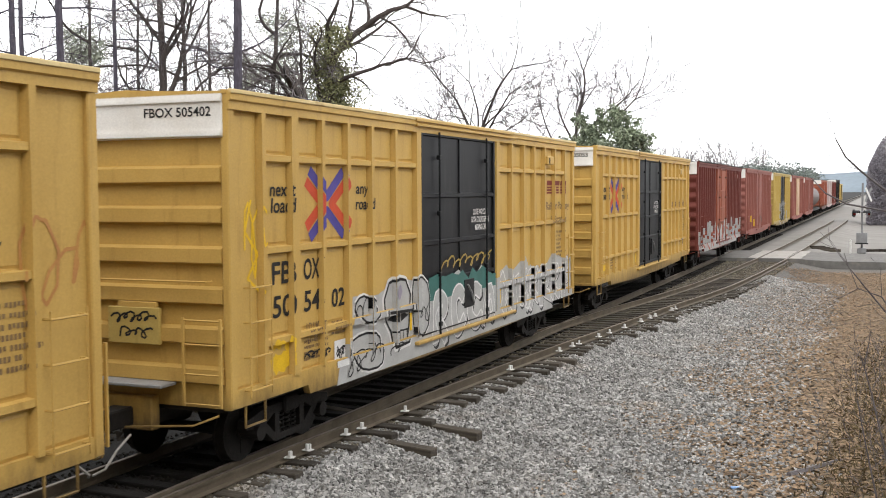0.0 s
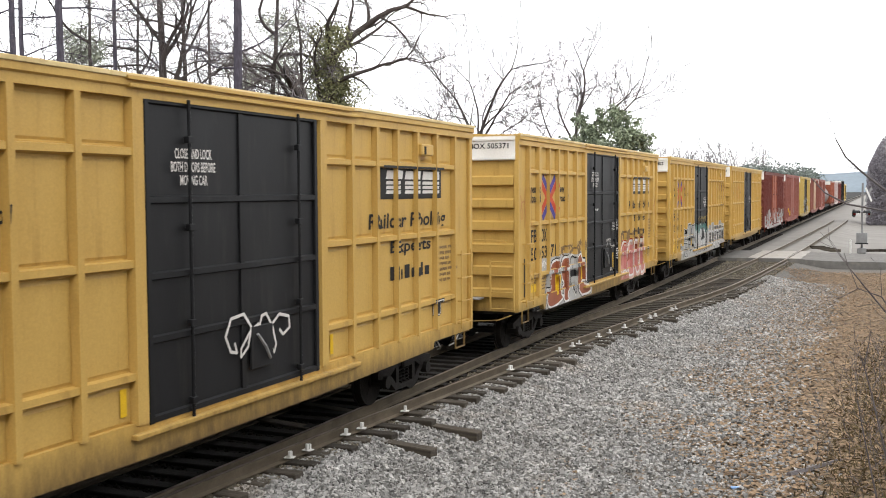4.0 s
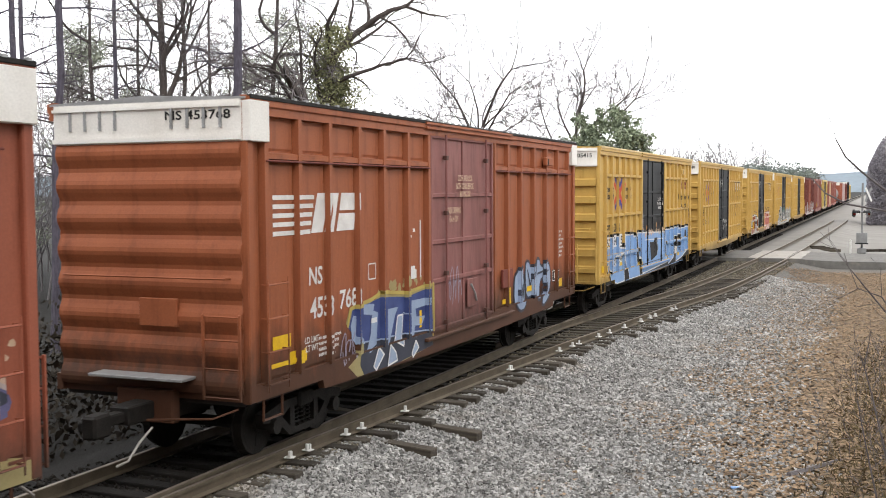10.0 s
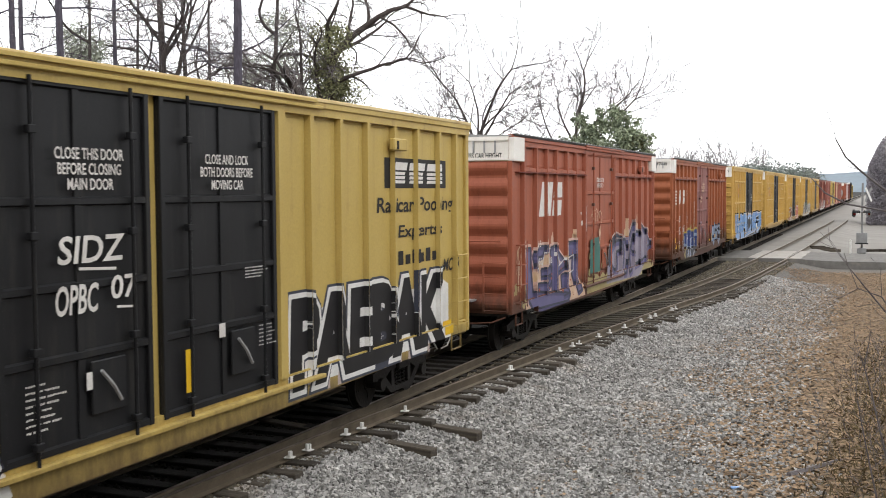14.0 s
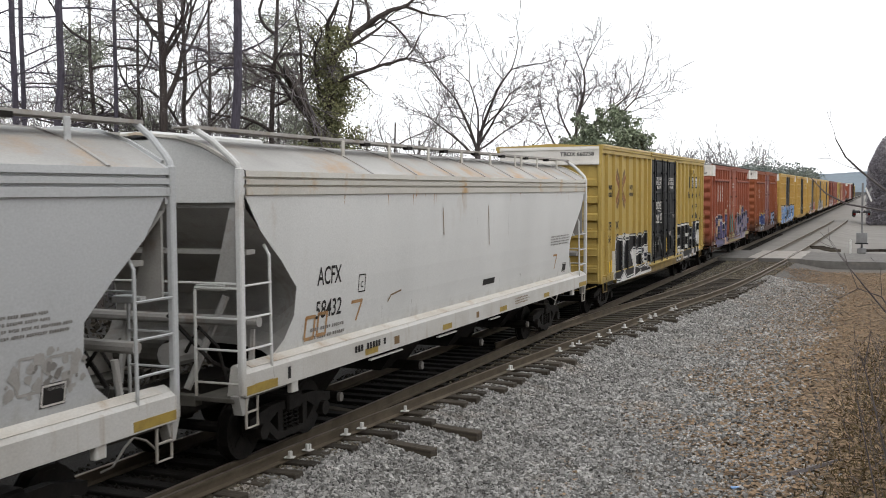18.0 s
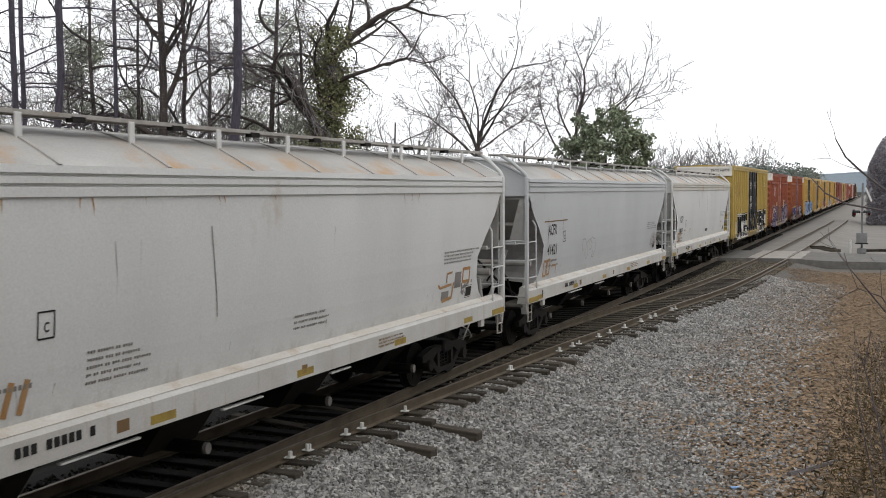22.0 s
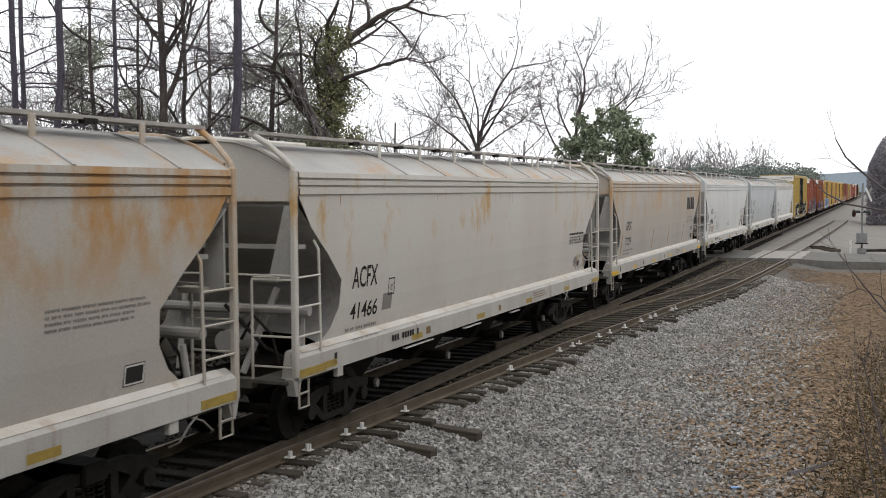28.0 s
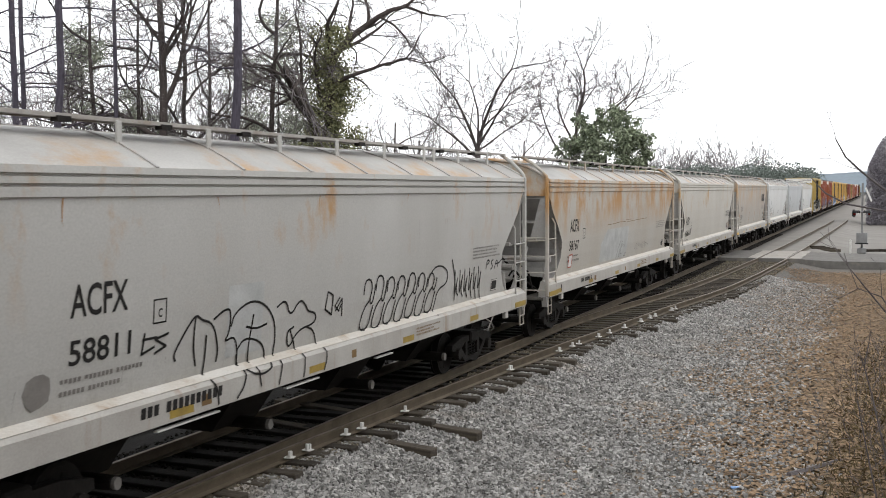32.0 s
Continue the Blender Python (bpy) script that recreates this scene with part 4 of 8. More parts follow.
s.paint("graffiti_line", [q for y0, z0 in ((3.3, 1.72), (3.25, 1.0), (3.7, 1.0), (5.5, 1.4), (4.45, 0.92), (2.95, 0.9)) for q in stroke(soften(squiggle(R, y0, y0 + 0.5, z0, z0 + 0.36, 2)), 0.022)], M["sp_black"], car, 7)
s.paint("graffiti_orb", [[(4.83 + 0.17 * math.cos(k * 0.6), 2.02 + 0.16 * math.sin(k * 0.6)) for k in range(10)]], M["sp_lilac"], car, 7)
for y0, y1, n in ((6.1, 9.6, 4), (10.0, 15.4, 6)):
    lines = wild_shapes(R, y0, y1, 1.0, 1.9, n)
    s.paint("graffiti_shade", [q for l in lines for q in stroke([(p + 0.04, z - 0.04) for p, z in l], 0.29)], M["sp_black"], car, 3)
    s.paint("graffiti_shape", [q for l in lines for q in stroke(l, 0.26)], M["sp_grey"], car, 4)
    s.paint("graffiti_edge", [q for l in lines for q in hollow(l, 0.27, 0.035)], M["sp_white"], car, 5)
s.paint("graffiti_tint", jagged(R, 6.0, 9.5, 1.75, 2.12, 0.3, 0.12), M["sp_teal"], car, 3)
s.paint("spray_patch", speckle(R, 0.95, 1.4, 1.3, 1.7, 9, (0.07, 0.14)), M["safety_yellow"], car, 1)
s.paint("paint_tag", [rect(2.62, 3.0, 1.1, 1.5)], M["sp_white"], car, 4)
s.paint("paint_tag_scrawl", stroke(squiggle(R, 2.68, 2.95, 1.2, 1.42, 3), 0.03) + stroke(squiggle(R, 1.75, 2.45, 1.36, 1.46, 6), 0.025), M["sp_black"], car, 5)
s.paint("data_lettering", lettering("LD LMT\nLT WT", 1.82, 2.25, 1.56, 1.86) + text_bars(R, 2.55, 2.95, 1.56, 1.8, 3), M["faded_ink"], car, 2)
g = Geo().box(-0.25, 0.55, -0.07, -0.01, 1.78, 2.25, 0.01)
plate = part("badge_plate", g, M["mustard"], car, "yellow plate with a black scrawl")
g = Geo()
for q in stroke(squiggle(R, -0.15, 0.45, 2.05, 2.2, 5), 0.025) + stroke(squiggle(R, -0.05, 0.4, 1.86, 2.0, 4), 0.025):
    n = len(g.v)
    g.v += [(a, -0.074, b) for a, b in q]
    g.f.append(tuple(range(n, n + len(q))))
tagged(part("scrawl", g, M["ink"], plate), kind="stuff")
s.paint("scrawl", stroke(squiggle(R, 0.3, 0.75, 2.6, 3.7, 2), 0.035) + stroke([(0.45, 3.6), (0.3, 3.2), (0.6, 2.9), (0.35, 2.6), (0.65, 2.4)], 0.04), M["safety_yellow"], car, 2)
s.paint("scrawl", stroke(squiggle(R, 6.6, 9.2, 2.25, 2.5, 8), 0.035), M["old_yellow"], car, 6)

# B, ahead of it
car, s = boxcar(28.86, "clean yellow high boxcar with black door", "yellow", **FB)
load_emblem(s, car, 1.85, 3.05, 3.05, 4.0)
slogan(s, car, 0.9, 1.42, 3.35, 3.85)
end_number(car, "FBOX 505053", 15.75)
small_marks(s, car, R, 15.75, 5.8)
s.paint("slogan", lettering("Railcar Pooling", 11.6, 15.0, 3.0, 3.3, 0.1), M["faded_ink"], car, 2)
door_writing(s, car, R, 8.0, 3.3, CLOSE)

# C: red and pink graffiti
car, s = boxcar(-7.2, "yellow high boxcar with black door and red graffiti", "yellow", **FB)
load_emblem(s, car, 1.75, 3.0, 3.03, 4.03)
slogan(s, car, 0.9, 1.42, 3.3, 3.78)
car_numbers(s, car, [("FB", 0.93, 1.38, 2.49, 2.79), ("OX", 1.7, 2.18, 2.48, 2.79), ("50", 0.94, 1.4, 2.07, 2.37), ("53", 1.72, 2.2, 2.08, 2.38), ("71", 2.5, 2.98, 2.08, 2.38)])
end_number(car, "FBOX 505371", 15.75)
small_marks(s, car, R, 15.75, 5.8)
owner_sign(s, car, 11.65, 14.18, 3.57, 4.12)
experts(s, car, 11.2, 14.35, 3.34, size=0.88)
door_writing(s, car, R, 6.15, 4.2, CLOSE)
door_writing(s, car, R, 8.55, 2.75, "NO LOAD RESTRAINT\nDOORS EQUIPPED WITH\nSELF LUBRICATED FITTINGS", w=0.8, h=0.08)
door_writing(s, car, R, 7.9, 2.28, "OPEN CLOSE", w=0.5, h=0.09)
door_writing(s, car, R, 8.35, 1.42, "SEAL", w=0.28, h=0.1)
s.paint("door_mark", [rect(7.95, 8.12, 1.72, 1.9), rect(7.98, 8.08, 1.6, 1.66)] + stroke([(7.9, 2.05), (8.02, 2.16)], 0.03) + stroke([(8.42, 2.05), (8.3, 2.16)], 0.03) + text_bars(R, 9.1, 9.4, 1.6, 1.95, 5, 0.6) + text_bars(R, 6.5, 7.0, 3.1, 3.18, 1, 0.8) + stroke(squiggle(R, 8.5, 8.95, 1.98, 2.08, 4), 0.015), M["letter_white"], car, 6)
s.paint("seal_strip", [rect(8.65, 8.75, 1.4, 1.85)], M["safety_yellow"], car, 7)
s.paint("graffiti_ground", triangles([(1.96, 0.84), (2.04, 1.29), (2.3, 2.05), (4.05, 2.11), (4.64, 2.02), (5.39, 2.08), (5.73, 1.23), (6.35, 1.08), (6.35, 0.84)]), M["sp_grey"], car, 1)
blocks(s, car, [[(2.04, 1.07), (2.22, 1.35), (2.6, 1.56), (2.45, 1.91), (3.3, 2.02), (3.29, 1.8), (2.83, 1.71), (3.32, 1.4), (3.24, 1.11), (3.58, 1.0), (2.82, 0.85), (2.21, 0.85)],
                [(3.4, 1.93), (4.03, 2.05), (4.05, 1.69), (3.65, 1.71), (4.05, 1.59), (4.14, 1.21), (3.85, 1.05), (4.04, 0.88), (3.55, 0.86), (3.5, 1.25), (3.72, 1.33), (3.48, 1.47)],
                [(4.98, 1.93), (5.42, 2.03), (5.66, 1.3), (5.3, 1.22), (6.2, 1.08), (6.2, 0.88), (4.95, 0.9), (5.02, 1.5)]], "sp_rust", "sp_white", "sp_black", 0.06, 0.11, 2, soft=True)
blocks(s, car, [[(4.2, 1.8), (4.28, 1.95), (4.44, 1.99), (4.68, 1.93), (4.79, 1.75), (4.88, 1.3), (4.63, 0.98), (4.28, 1.24)]], "sp_grey", "sp_black", "sp_white", 0.04, 0.12, 5)
s.paint("graffiti_black", [rect(4.36 + 0.12 * k, 4.39 + 0.12 * k, 1.1, 1.3) for k in range(4)] + [rect(4.28, 4.82, 1.45, 1.62)], M["sp_black"], car, 9)
s.paint("graffiti_eye", [[(2.99 + 0.11 * math.cos(k), 1.5 + 0.13 * math.sin(k)) for k in range(6)], rect(2.86, 3.02, 1.12, 1.62), rect(5.28, 5.4, 1.3, 1.7)], M["safety_yellow"], car, 9)
s.paint("paint_tag", [rect(1.66, 2.23, 1.78, 2.08)], M["sp_grey"], car, 2)
s.paint("paint_tag_scrawl", stroke(squiggle(R, 1.72, 2.15, 1.85, 2.02, 3), 0.035), M["sp_white"], car, 3)
s.paint("overspray", speckle(R, 3.4, 5.6, 2.05, 2.35, 26, (0.04, 0.1)), M["faded_ink"], car, 1)
s.paint("data_lettering", lettering("LD LMT\nLT WT", 1.0, 1.4, 1.5, 1.75), M["faded_ink"], car, 2)
blocks(s, car, [[(9.95, 1.0), (10.0, 1.75), (10.3, 2.1), (10.75, 2.0), (10.5, 1.7), (10.8, 1.5), (10.75, 1.05), (10.4, 1.25)], [(10.95, 1.0), (10.9, 1.6), (11.15, 2.05), (11.65, 2.1), (11.8, 1.75), (11.5, 1.6), (11.75, 1.0), (11.35, 0.95)], [(11.95, 1.05), (11.9, 1.9), (12.3, 2.15), (12.6, 1.8), (12.35, 1.5), (12.65, 1.3), (12.5, 0.95)],
                [(12.75, 0.95), (12.8, 1.8), (13.1, 2.2), (13.45, 2.0), (13.2, 1.6), (13.5, 1.2), (13.3, 0.95)]], "sp_pink", "sp_white", "sp_red", 0.07, 0.16, 2, shade="sp_blush", soft=True)
s.paint("graffiti_ground", triangles([(9.9, 0.9), (9.9, 1.3), (13.4, 1.25), (13.6, 0.9)]), M["sp_pink"], car, 1)
s.paint("graffiti_red", triangles([(10.6, 1.62), (11.1, 1.75), (11.3, 1.5), (10.8, 1.4)]) + stroke([(10.1, 1.35), (10.25, 1.9), (10.6, 2.05)], 0.05) + stroke([(12.1, 1.3), (12.15, 1.9), (12.4, 2.05)], 0.05) + stroke([(13.0, 1.3), (13.0, 1.9)], 0.05), M["sp_red"], car, 7)
s.paint("overspray", speckle(R, 9.9, 13.2, 2.1, 2.38, 40, (0.04, 0.11)), M["faded_ink"], car, 1)
s.paint("graffiti_drip", stroke(squiggle(R, 9.9, 13.0, 2.1, 2.4, 8), 0.07) + stroke(squiggle(R, 3.5, 5.4, 2.0, 2.3, 5), 0.05), M["faded_ink"], car, 2)
s.paint("scrawl", stroke(squiggle(R, 0.1, 0.75, 2.6, 3.9, 3), 0.04) + stroke(squiggle(R, 14.6, 15.6, 2.5, 3.5, 3), 0.04), M["haze_tag"], car, 2)
s.paint("worn_slot", [rect(0.42, 0.5, 1.28, 2.15)], M["ink"], car, 2)

# D
car, s = boxcar(-25.8, "yellow high boxcar with black door and emblem", "yellow", **FB)
load_emblem(s, car, 1.75, 3.0, 3.03, 4.03)
slogan(s, car, 0.9, 1.42, 3.3, 3.78)
car_numbers(s, car, [("FB", 0.93, 1.38, 2.49, 2.79), ("OX", 1.7, 2.18, 2.48, 2.79), ("50", 0.94, 1.4, 2.07, 2.37), ("46", 1.72, 2.2, 2.08, 2.38), ("81", 2.5, 2.98, 2.08, 2.38)])
end_number(car, "FBOX 504681", 15.75)
small_marks(s, car, R, 15.75, 5.8)
owner_sign(s, car, 11.65, 14.18, 3.57, 4.12)
experts(s, car, 11.2, 14.35, 3.34, size=0.88)
door_writing(s, car, R, 6.15, 4.2, CLOSE)
s.paint("scrawl", stroke(squiggle(R, 7.2, 8.6, 1.6, 2.2, 4), 0.04), M["letter_white"], car, 6)

# K: pale blue graffiti over the lower half
car, s = boxcar(-43.95, "yellow high boxcar with black door and pale blue graffiti", "yellow", **FB)
load_emblem(s, car, 1.9, 3.05, 3.14, 4.05)
slogan(s, car, 0.95, 1.45, 3.42, 3.92)
car_numbers(s, car, [("FB", 0.95, 1.42, 2.4, 2.66), ("OX", 1.85, 2.3, 2.42, 2.7)])
end_number(car, "FBOX 505415", 15.75)
owner_sign(s, car, 12.9, 14.8, 3.66, 4.05, None, "logo_maroon")
s.paint("slogan", lettering("Railcar Pooling", 12.85, 15.5, 3.26, 3.52, 0.1) + lettering("Experts", 13.3, 14.7, 2.9, 3.18, 0.1), M["ink"], car, 3)
door_writing(s, car, R, 8.15, 3.42, CLOSE, w=1.1)
s.paint("graffiti_ground", jagged(R, 2.9, 15.2, 0.80, 2.10, 0.7, 0.05), M["sp_black"], car, 1, "black sprayed ground of graffiti")
blocks(s, car, [[(0.8, 2.28), (1.81, 2.29), (2.42, 2.28), (2.64, 1.92), (3.34, 1.85), (3.46, 1.5), (3.02, 1.23), (3.1, 0.86), (2.12, 0.85), (1.37, 0.96), (1.12, 1.29), (0.74, 1.43)],
                [(3.31, 2.28), (4.58, 2.25), (4.94, 1.88), (5.42, 0.84), (3.81, 0.85), (3.46, 1.5)],
                [(5.17, 2.28), (9.58, 2.15), (10.35, 1.0), (5.83, 0.88), (5.49, 1.47)],
                [(10.0, 2.2), (12.9, 2.25), (13.1, 1.95), (12.0, 1.9), (11.6, 1.1), (10.55, 0.9)],
                [(12.2, 1.75), (13.2, 1.7), (13.5, 2.15), (15.0, 2.2), (15.1, 1.3), (13.4, 1.0), (12.1, 0.9)]], "sp_blue", "sp_white", "sp_black", 0.04, 0.19, 2)
s.paint("graffiti_sill", [rect(3.3, 13.9, 0.76, 0.86)], M["sp_blue"], car, 3)
s.paint("graffiti_black", triangles([(6.89, 1.89), (8.05, 1.87), (8.2, 1.38), (7.15, 1.23)]) + triangles([(12.1, 1.62), (13.1, 1.62), (13.1, 1.48), (12.2, 1.4)]) + triangles([(1.02, 1.55), (1.5, 1.2), (1.38, 1.12)]), M["sp_black"], car, 6)
s.paint("graffiti_glint", stroke([(1.0, 1.55), (1.5, 1.18), (1.4, 1.6), (1.0, 1.55)], 0.03) + stroke([(6.1, 2.0), (9.3, 1.92)], 0.03) + stroke([(8.3, 1.35), (8.2, 1.88)], 0.03) + stroke([(2.5, 1.95), (3.3, 1.88)], 0.025), M["sp_white"], car, 7)
s.paint("graffiti_bar", stroke([(0.9, 1.78), (1.75, 1.8)], 0.07) + stroke([(1.78, 1.75), (2.55, 1.78)], 0.06) + stroke([(3.6, 1.72), (4.9, 1.7)], 0.06), M["sp_sky"], car, 6)
s.paint("graffiti_line", [q for a in (1.6, 4.6, 6.2, 9.6, 11.3, 12.4) for q in stroke(squiggle(R, a, a + 0.7, 1.2, 1.8, 2), 0.018)], M["ink"], car, 5)
s.paint("overspray", speckle(R, 1.5, 5.6, 2.12, 2.38, 34, (0.04, 0.13)) + speckle(R, 9.7, 15.0, 2.12, 2.42, 44, (0.04, 0.12)), M["sp_cream"], car, 1)
s.paint("overspray", speckle(R, 6.0, 9.5, 2.14, 2.3, 40, (0.04, 0.10)), M["sp_cream"], car, 5)
s.paint("overspray", speckle(R, 2.0, 15.0, 2.3, 2.6, 24, (0.04, 0.11)), M["haze_tag"], car, 1)
Side(1.647).paint("graffiti_track", [rect(5.5, 10.7, 1.052, 1.108)], M["sp_blue"], car, 1)
s.paint("number_patch", [rect(0.92, 1.46, 1.95, 2.3), rect(1.72, 2.28, 1.97, 2.34), rect(2.48, 3.05, 1.98, 2.34), rect(1.8, 2.32, 1.38, 1.72), rect(2.5, 3.02, 1.42, 1.76)], M["sp_white"], car, 5)
s.paint("car_number", lettering("50", 0.98, 1.38, 2.0, 2.25) + lettering("54", 1.79, 2.2, 2.03, 2.28) + lettering("15", 2.56, 2.96, 2.03, 2.28) + lettering("LD LMT\nLT WT", 1.85, 2.27, 1.43, 1.66) + lettering("211900\n74100", 2.56, 2.96, 1.5, 1.72), M["ink"], car, 6)
s.paint("reflector_plate", [rect(0.3, 0.7, 1.3, 1.5), rect(2.5, 2.95, 1.36, 1.46), rect(5.35, 5.65, 1.2, 1.3), rect(9.9, 10.2, 1.2, 1.3), rect(12.4, 12.8, 1.1, 1.2)], M["safety_yellow"], car, 7)
s.paint("inspection_label", [rect(14.3, 14.75, 1.75, 2.05)], M["ink"], car, 6)
s.paint("scrawl", stroke(squiggle(R, 15.0, 15.6, 2.3, 3.1, 4), 0.03), M["ink"], car, 3)
s.paint("worn_label", [rect(5.62, 5.75, 2.2, 2.9)], M["letter_white"], car, 6)

# N1: oxide red, with a dusty red door
NSC = dict(length=15.4, ribs=[0.42, 1.28, 2.15, 3.08, 3.95, 4.88, 5.75, 9.2, 10.05, 10.95, 11.9, 12.85, 13.8, 14.75], doors=[(5.85, 9.1)], bars_z=(4.16,), end="wave", top=4.92, corner_white=True)
car, s = boxcar(-62.0, "oxide red boxcar with dusty red door and blue graffiti", "brown_red", door_paint=("dusty_red",), **NSC)


def rail_logo(side, car, y0, y1, z0, z1, lines):
    """The owner's sign as plain white blocks."""
    w, q = y1 - y0, []
    a = y0 + (w * 0.42 if lines else 0)
    h = z1 - z0
    if lines:
        q += [rect(y0, a + 0.1 - 0.03 * k, z1 - h * (0.1 + 0.215 * k) - h * 0.055, z1 - h * (0.1 + 0.215 * k) + h * 0.055) for k in range(5)]
    b = y1 - a
    q += [[(a, z0), (a + b * 0.24, z0), (a + b * 0.40, z1), (a + b * 0.14, z1)], [(a + b * 0.28, z0), (a + b * 0.48, z0), (a + b * 0.60, z1), (a + b * 0.44, z1)]]
    q += [[(a + b * 0.54, z0), (y1 - b * 0.06, z0), (y1 - b * 0.02, z0 + h * 0.46), (a + b * 0.60, z0 + h * 0.46)], [(a + b * 0.61, z0 + h * 0.54), (y1, z0 + h * 0.54), (y1, z1), (a + b * 0.66, z1)]]
    side.paint("owner_sign", q, M["letter_white"], car, 2, "white owner's sign in plain blocks")


rail_logo(s, car, 0.55, 2.95, 3.12, 3.68, True)
car_numbers(s, car, [("NS", 1.48, 1.86, 2.38, 2.64), ("453", 1.5, 2.05, 1.9, 2.2), ("768", 2.38, 2.95, 1.95, 2.24)], "letter_white")
end_number(car, "NS 453768", 15.4)
small_marks(s, car, R, 15.4, 5.8, "letter_white")
s.paint("inspection_label", frame_lines(3.35, 3.6, 2.32, 2.56, 0.02), M["letter_white"], car, 3)
door_writing(s, car, R, 6.9, 4.0, CLOSE, "sp_cream", 0.9)
door_writing(s, car, R, 6.4, 3.4, "DOOR OPENING\n10-6 H 12-9", "sp_cream", 0.7)
s.paint("graffiti_ground", triangles([(2.58, 1.71), (2.71, 1.94), (3.6, 1.98), (3.8, 2.11), (4.67, 2.01), (5.84, 2.06), (5.81, 0.95), (4.58, 0.86), (2.85, 0.86), (2.56, 1.06), (2.9, 1.19), (2.95, 1.43)]), M["sp_olive"], car, 1)
s.paint("graffiti_ground", triangles([(2.66, 1.63), (2.8, 1.9), (3.41, 1.95), (3.79, 2.0), (4.83, 1.91), (5.71, 1.98), (5.76, 1.26), (3.04, 1.37)]), M["sp_navy"], car, 2)
s.paint("graffiti_ground", triangles([(3.04, 1.37), (5.76, 1.26), (5.81, 0.95), (4.37, 0.86), (3.07, 0.86), (2.94, 1.03)]), M["sp_ink_blue"], car, 2)
letters = ([(3.05, 1.94), (3.51, 1.91), (3.45, 1.76), (3.09, 1.81)], [(3.46, 1.81), (3.64, 1.76), (3.58, 1.27), (3.25, 1.18), (3.4, 1.46)], [(3.98, 1.77), (4.39, 1.77), (4.28, 1.65), (4.07, 1.24), (3.87, 1.22)],
           [(4.88, 1.82), (5.64, 1.81), (5.62, 1.7), (5.11, 1.68), (5.16, 1.52), (5.52, 1.5), (5.39, 1.37), (5.1, 1.39), (5.04, 1.2), (4.87, 1.28)], [(2.72, 1.66), (2.8, 1.8), (2.9, 1.78), (2.86, 1.5), (2.98, 1.42), (2.9, 1.36), (2.76, 1.46)])
drips = ([(4.39, 1.63), (4.6, 1.63), (4.53, 1.11), (4.27, 1.21)], [(3.58, 1.22), (3.77, 1.08), (3.48, 0.87), (3.39, 0.94)], [(4.02, 1.2), (4.22, 1.05), (4.27, 0.91), (3.91, 0.87)], [(5.03, 1.14), (5.15, 1.0), (4.91, 0.87), (4.86, 0.94)])
blocks(s, car, list(letters), "sp_sky", "sp_sky", None, 0.02, 0.1, 4)
blocks(s, car, list(drips), "sp_sky", "sp_white", None, 0.03, 0.1, 4)
s.paint("graffiti_glint", stroke([(3.38, 1.75), (3.36, 1.95)], 0.02) + stroke([(2.95, 1.37), (3.6, 1.33), (4.5, 1.31), (5.7, 1.24)], 0.025) + stroke([(4.6, 1.66), (4.86, 1.6)], 0.02), M["sp_sky"], car, 8)
s.paint("graffiti_edge", stroke([(2.62, 1.65), (2.72, 1.92), (3.45, 2.0), (3.8, 2.08), (4.8, 1.98), (5.78, 2.05), (5.8, 1.1)], 0.06), M["sp_yellow"], car, 5)
s.paint("reflector_plate", [rect(0.49, 0.95, 1.6, 1.78), rect(0.42, 1.1, 1.36, 1.42)], M["safety_yellow"], car, 7)
s.paint("data_lettering", lettering("LD LMT\nLT WT", 1.35, 1.75, 1.45, 1.66), M["letter_white"], car, 3)
s.paint("paint_tag", [rect(3.4, 3.6, 1.62, 1.7), rect(4.9, 5.1, 2.2, 2.42)], M["sp_white"], car, 9)
s.paint("overspray", speckle(R, 3.6, 5.6, 1.98, 2.2, 22, (0.04, 0.1)), M["sp_olive"], car, 1)
blocks(s, car, [[(10.49, 1.8), (10.69, 1.88), (10.95, 2.05), (11.15, 1.76), (11.24, 1.3), (11.12, 1.05), (10.75, 1.02), (10.47, 1.21)],
                [(11.3, 2.09), (11.55, 2.07), (11.63, 1.92), (11.97, 2.03), (11.99, 1.6), (11.89, 1.28), (11.3, 1.25), (11.26, 1.78)],
                [(12.1, 2.1), (12.36, 2.08), (12.39, 1.93), (12.66, 1.88), (12.69, 1.65), (12.35, 1.58), (12.33, 1.14), (12.04, 1.16)],
                [(12.67, 2.02), (12.92, 2.03), (13.21, 1.85), (13.24, 1.37), (12.96, 1.14), (12.43, 0.94), (12.44, 1.21), (12.83, 1.36), (12.55, 1.59), (12.66, 1.79)]], "sp_sky", "sp_ink_blue", "sp_ink_blue", 0.035, 0.10, 2, soft=True)
s.paint("graffiti_line", triangles([(10.75, 1.4), (10.84, 1.66), (10.92, 1.5), (10.84, 1.3)]) + stroke([(11.4, 1.9), (11.62, 1.5), (11.8, 1.85)], 0.06) + stroke([(12.15, 1.75), (12.95, 1.8)], 0.05) + stroke([(12.5, 1.35), (12.75, 1.5)], 0.06), M["sp_ink_blue"], car, 7)
s.paint("reflector_plate", [rect(9.66, 10.13, 1.28, 1.38), rect(11.35, 11.75, 1.4, 1.52), rect(13.75, 14.2, 1.3, 1.5)], M["safety_yellow"], car, 8)
part("placard_board", Geo().box(1.53, 1.585, 9.7, 10.35, 1.63, 2.02, 0.01), M["dark_red"], car, "dull brown placard board")
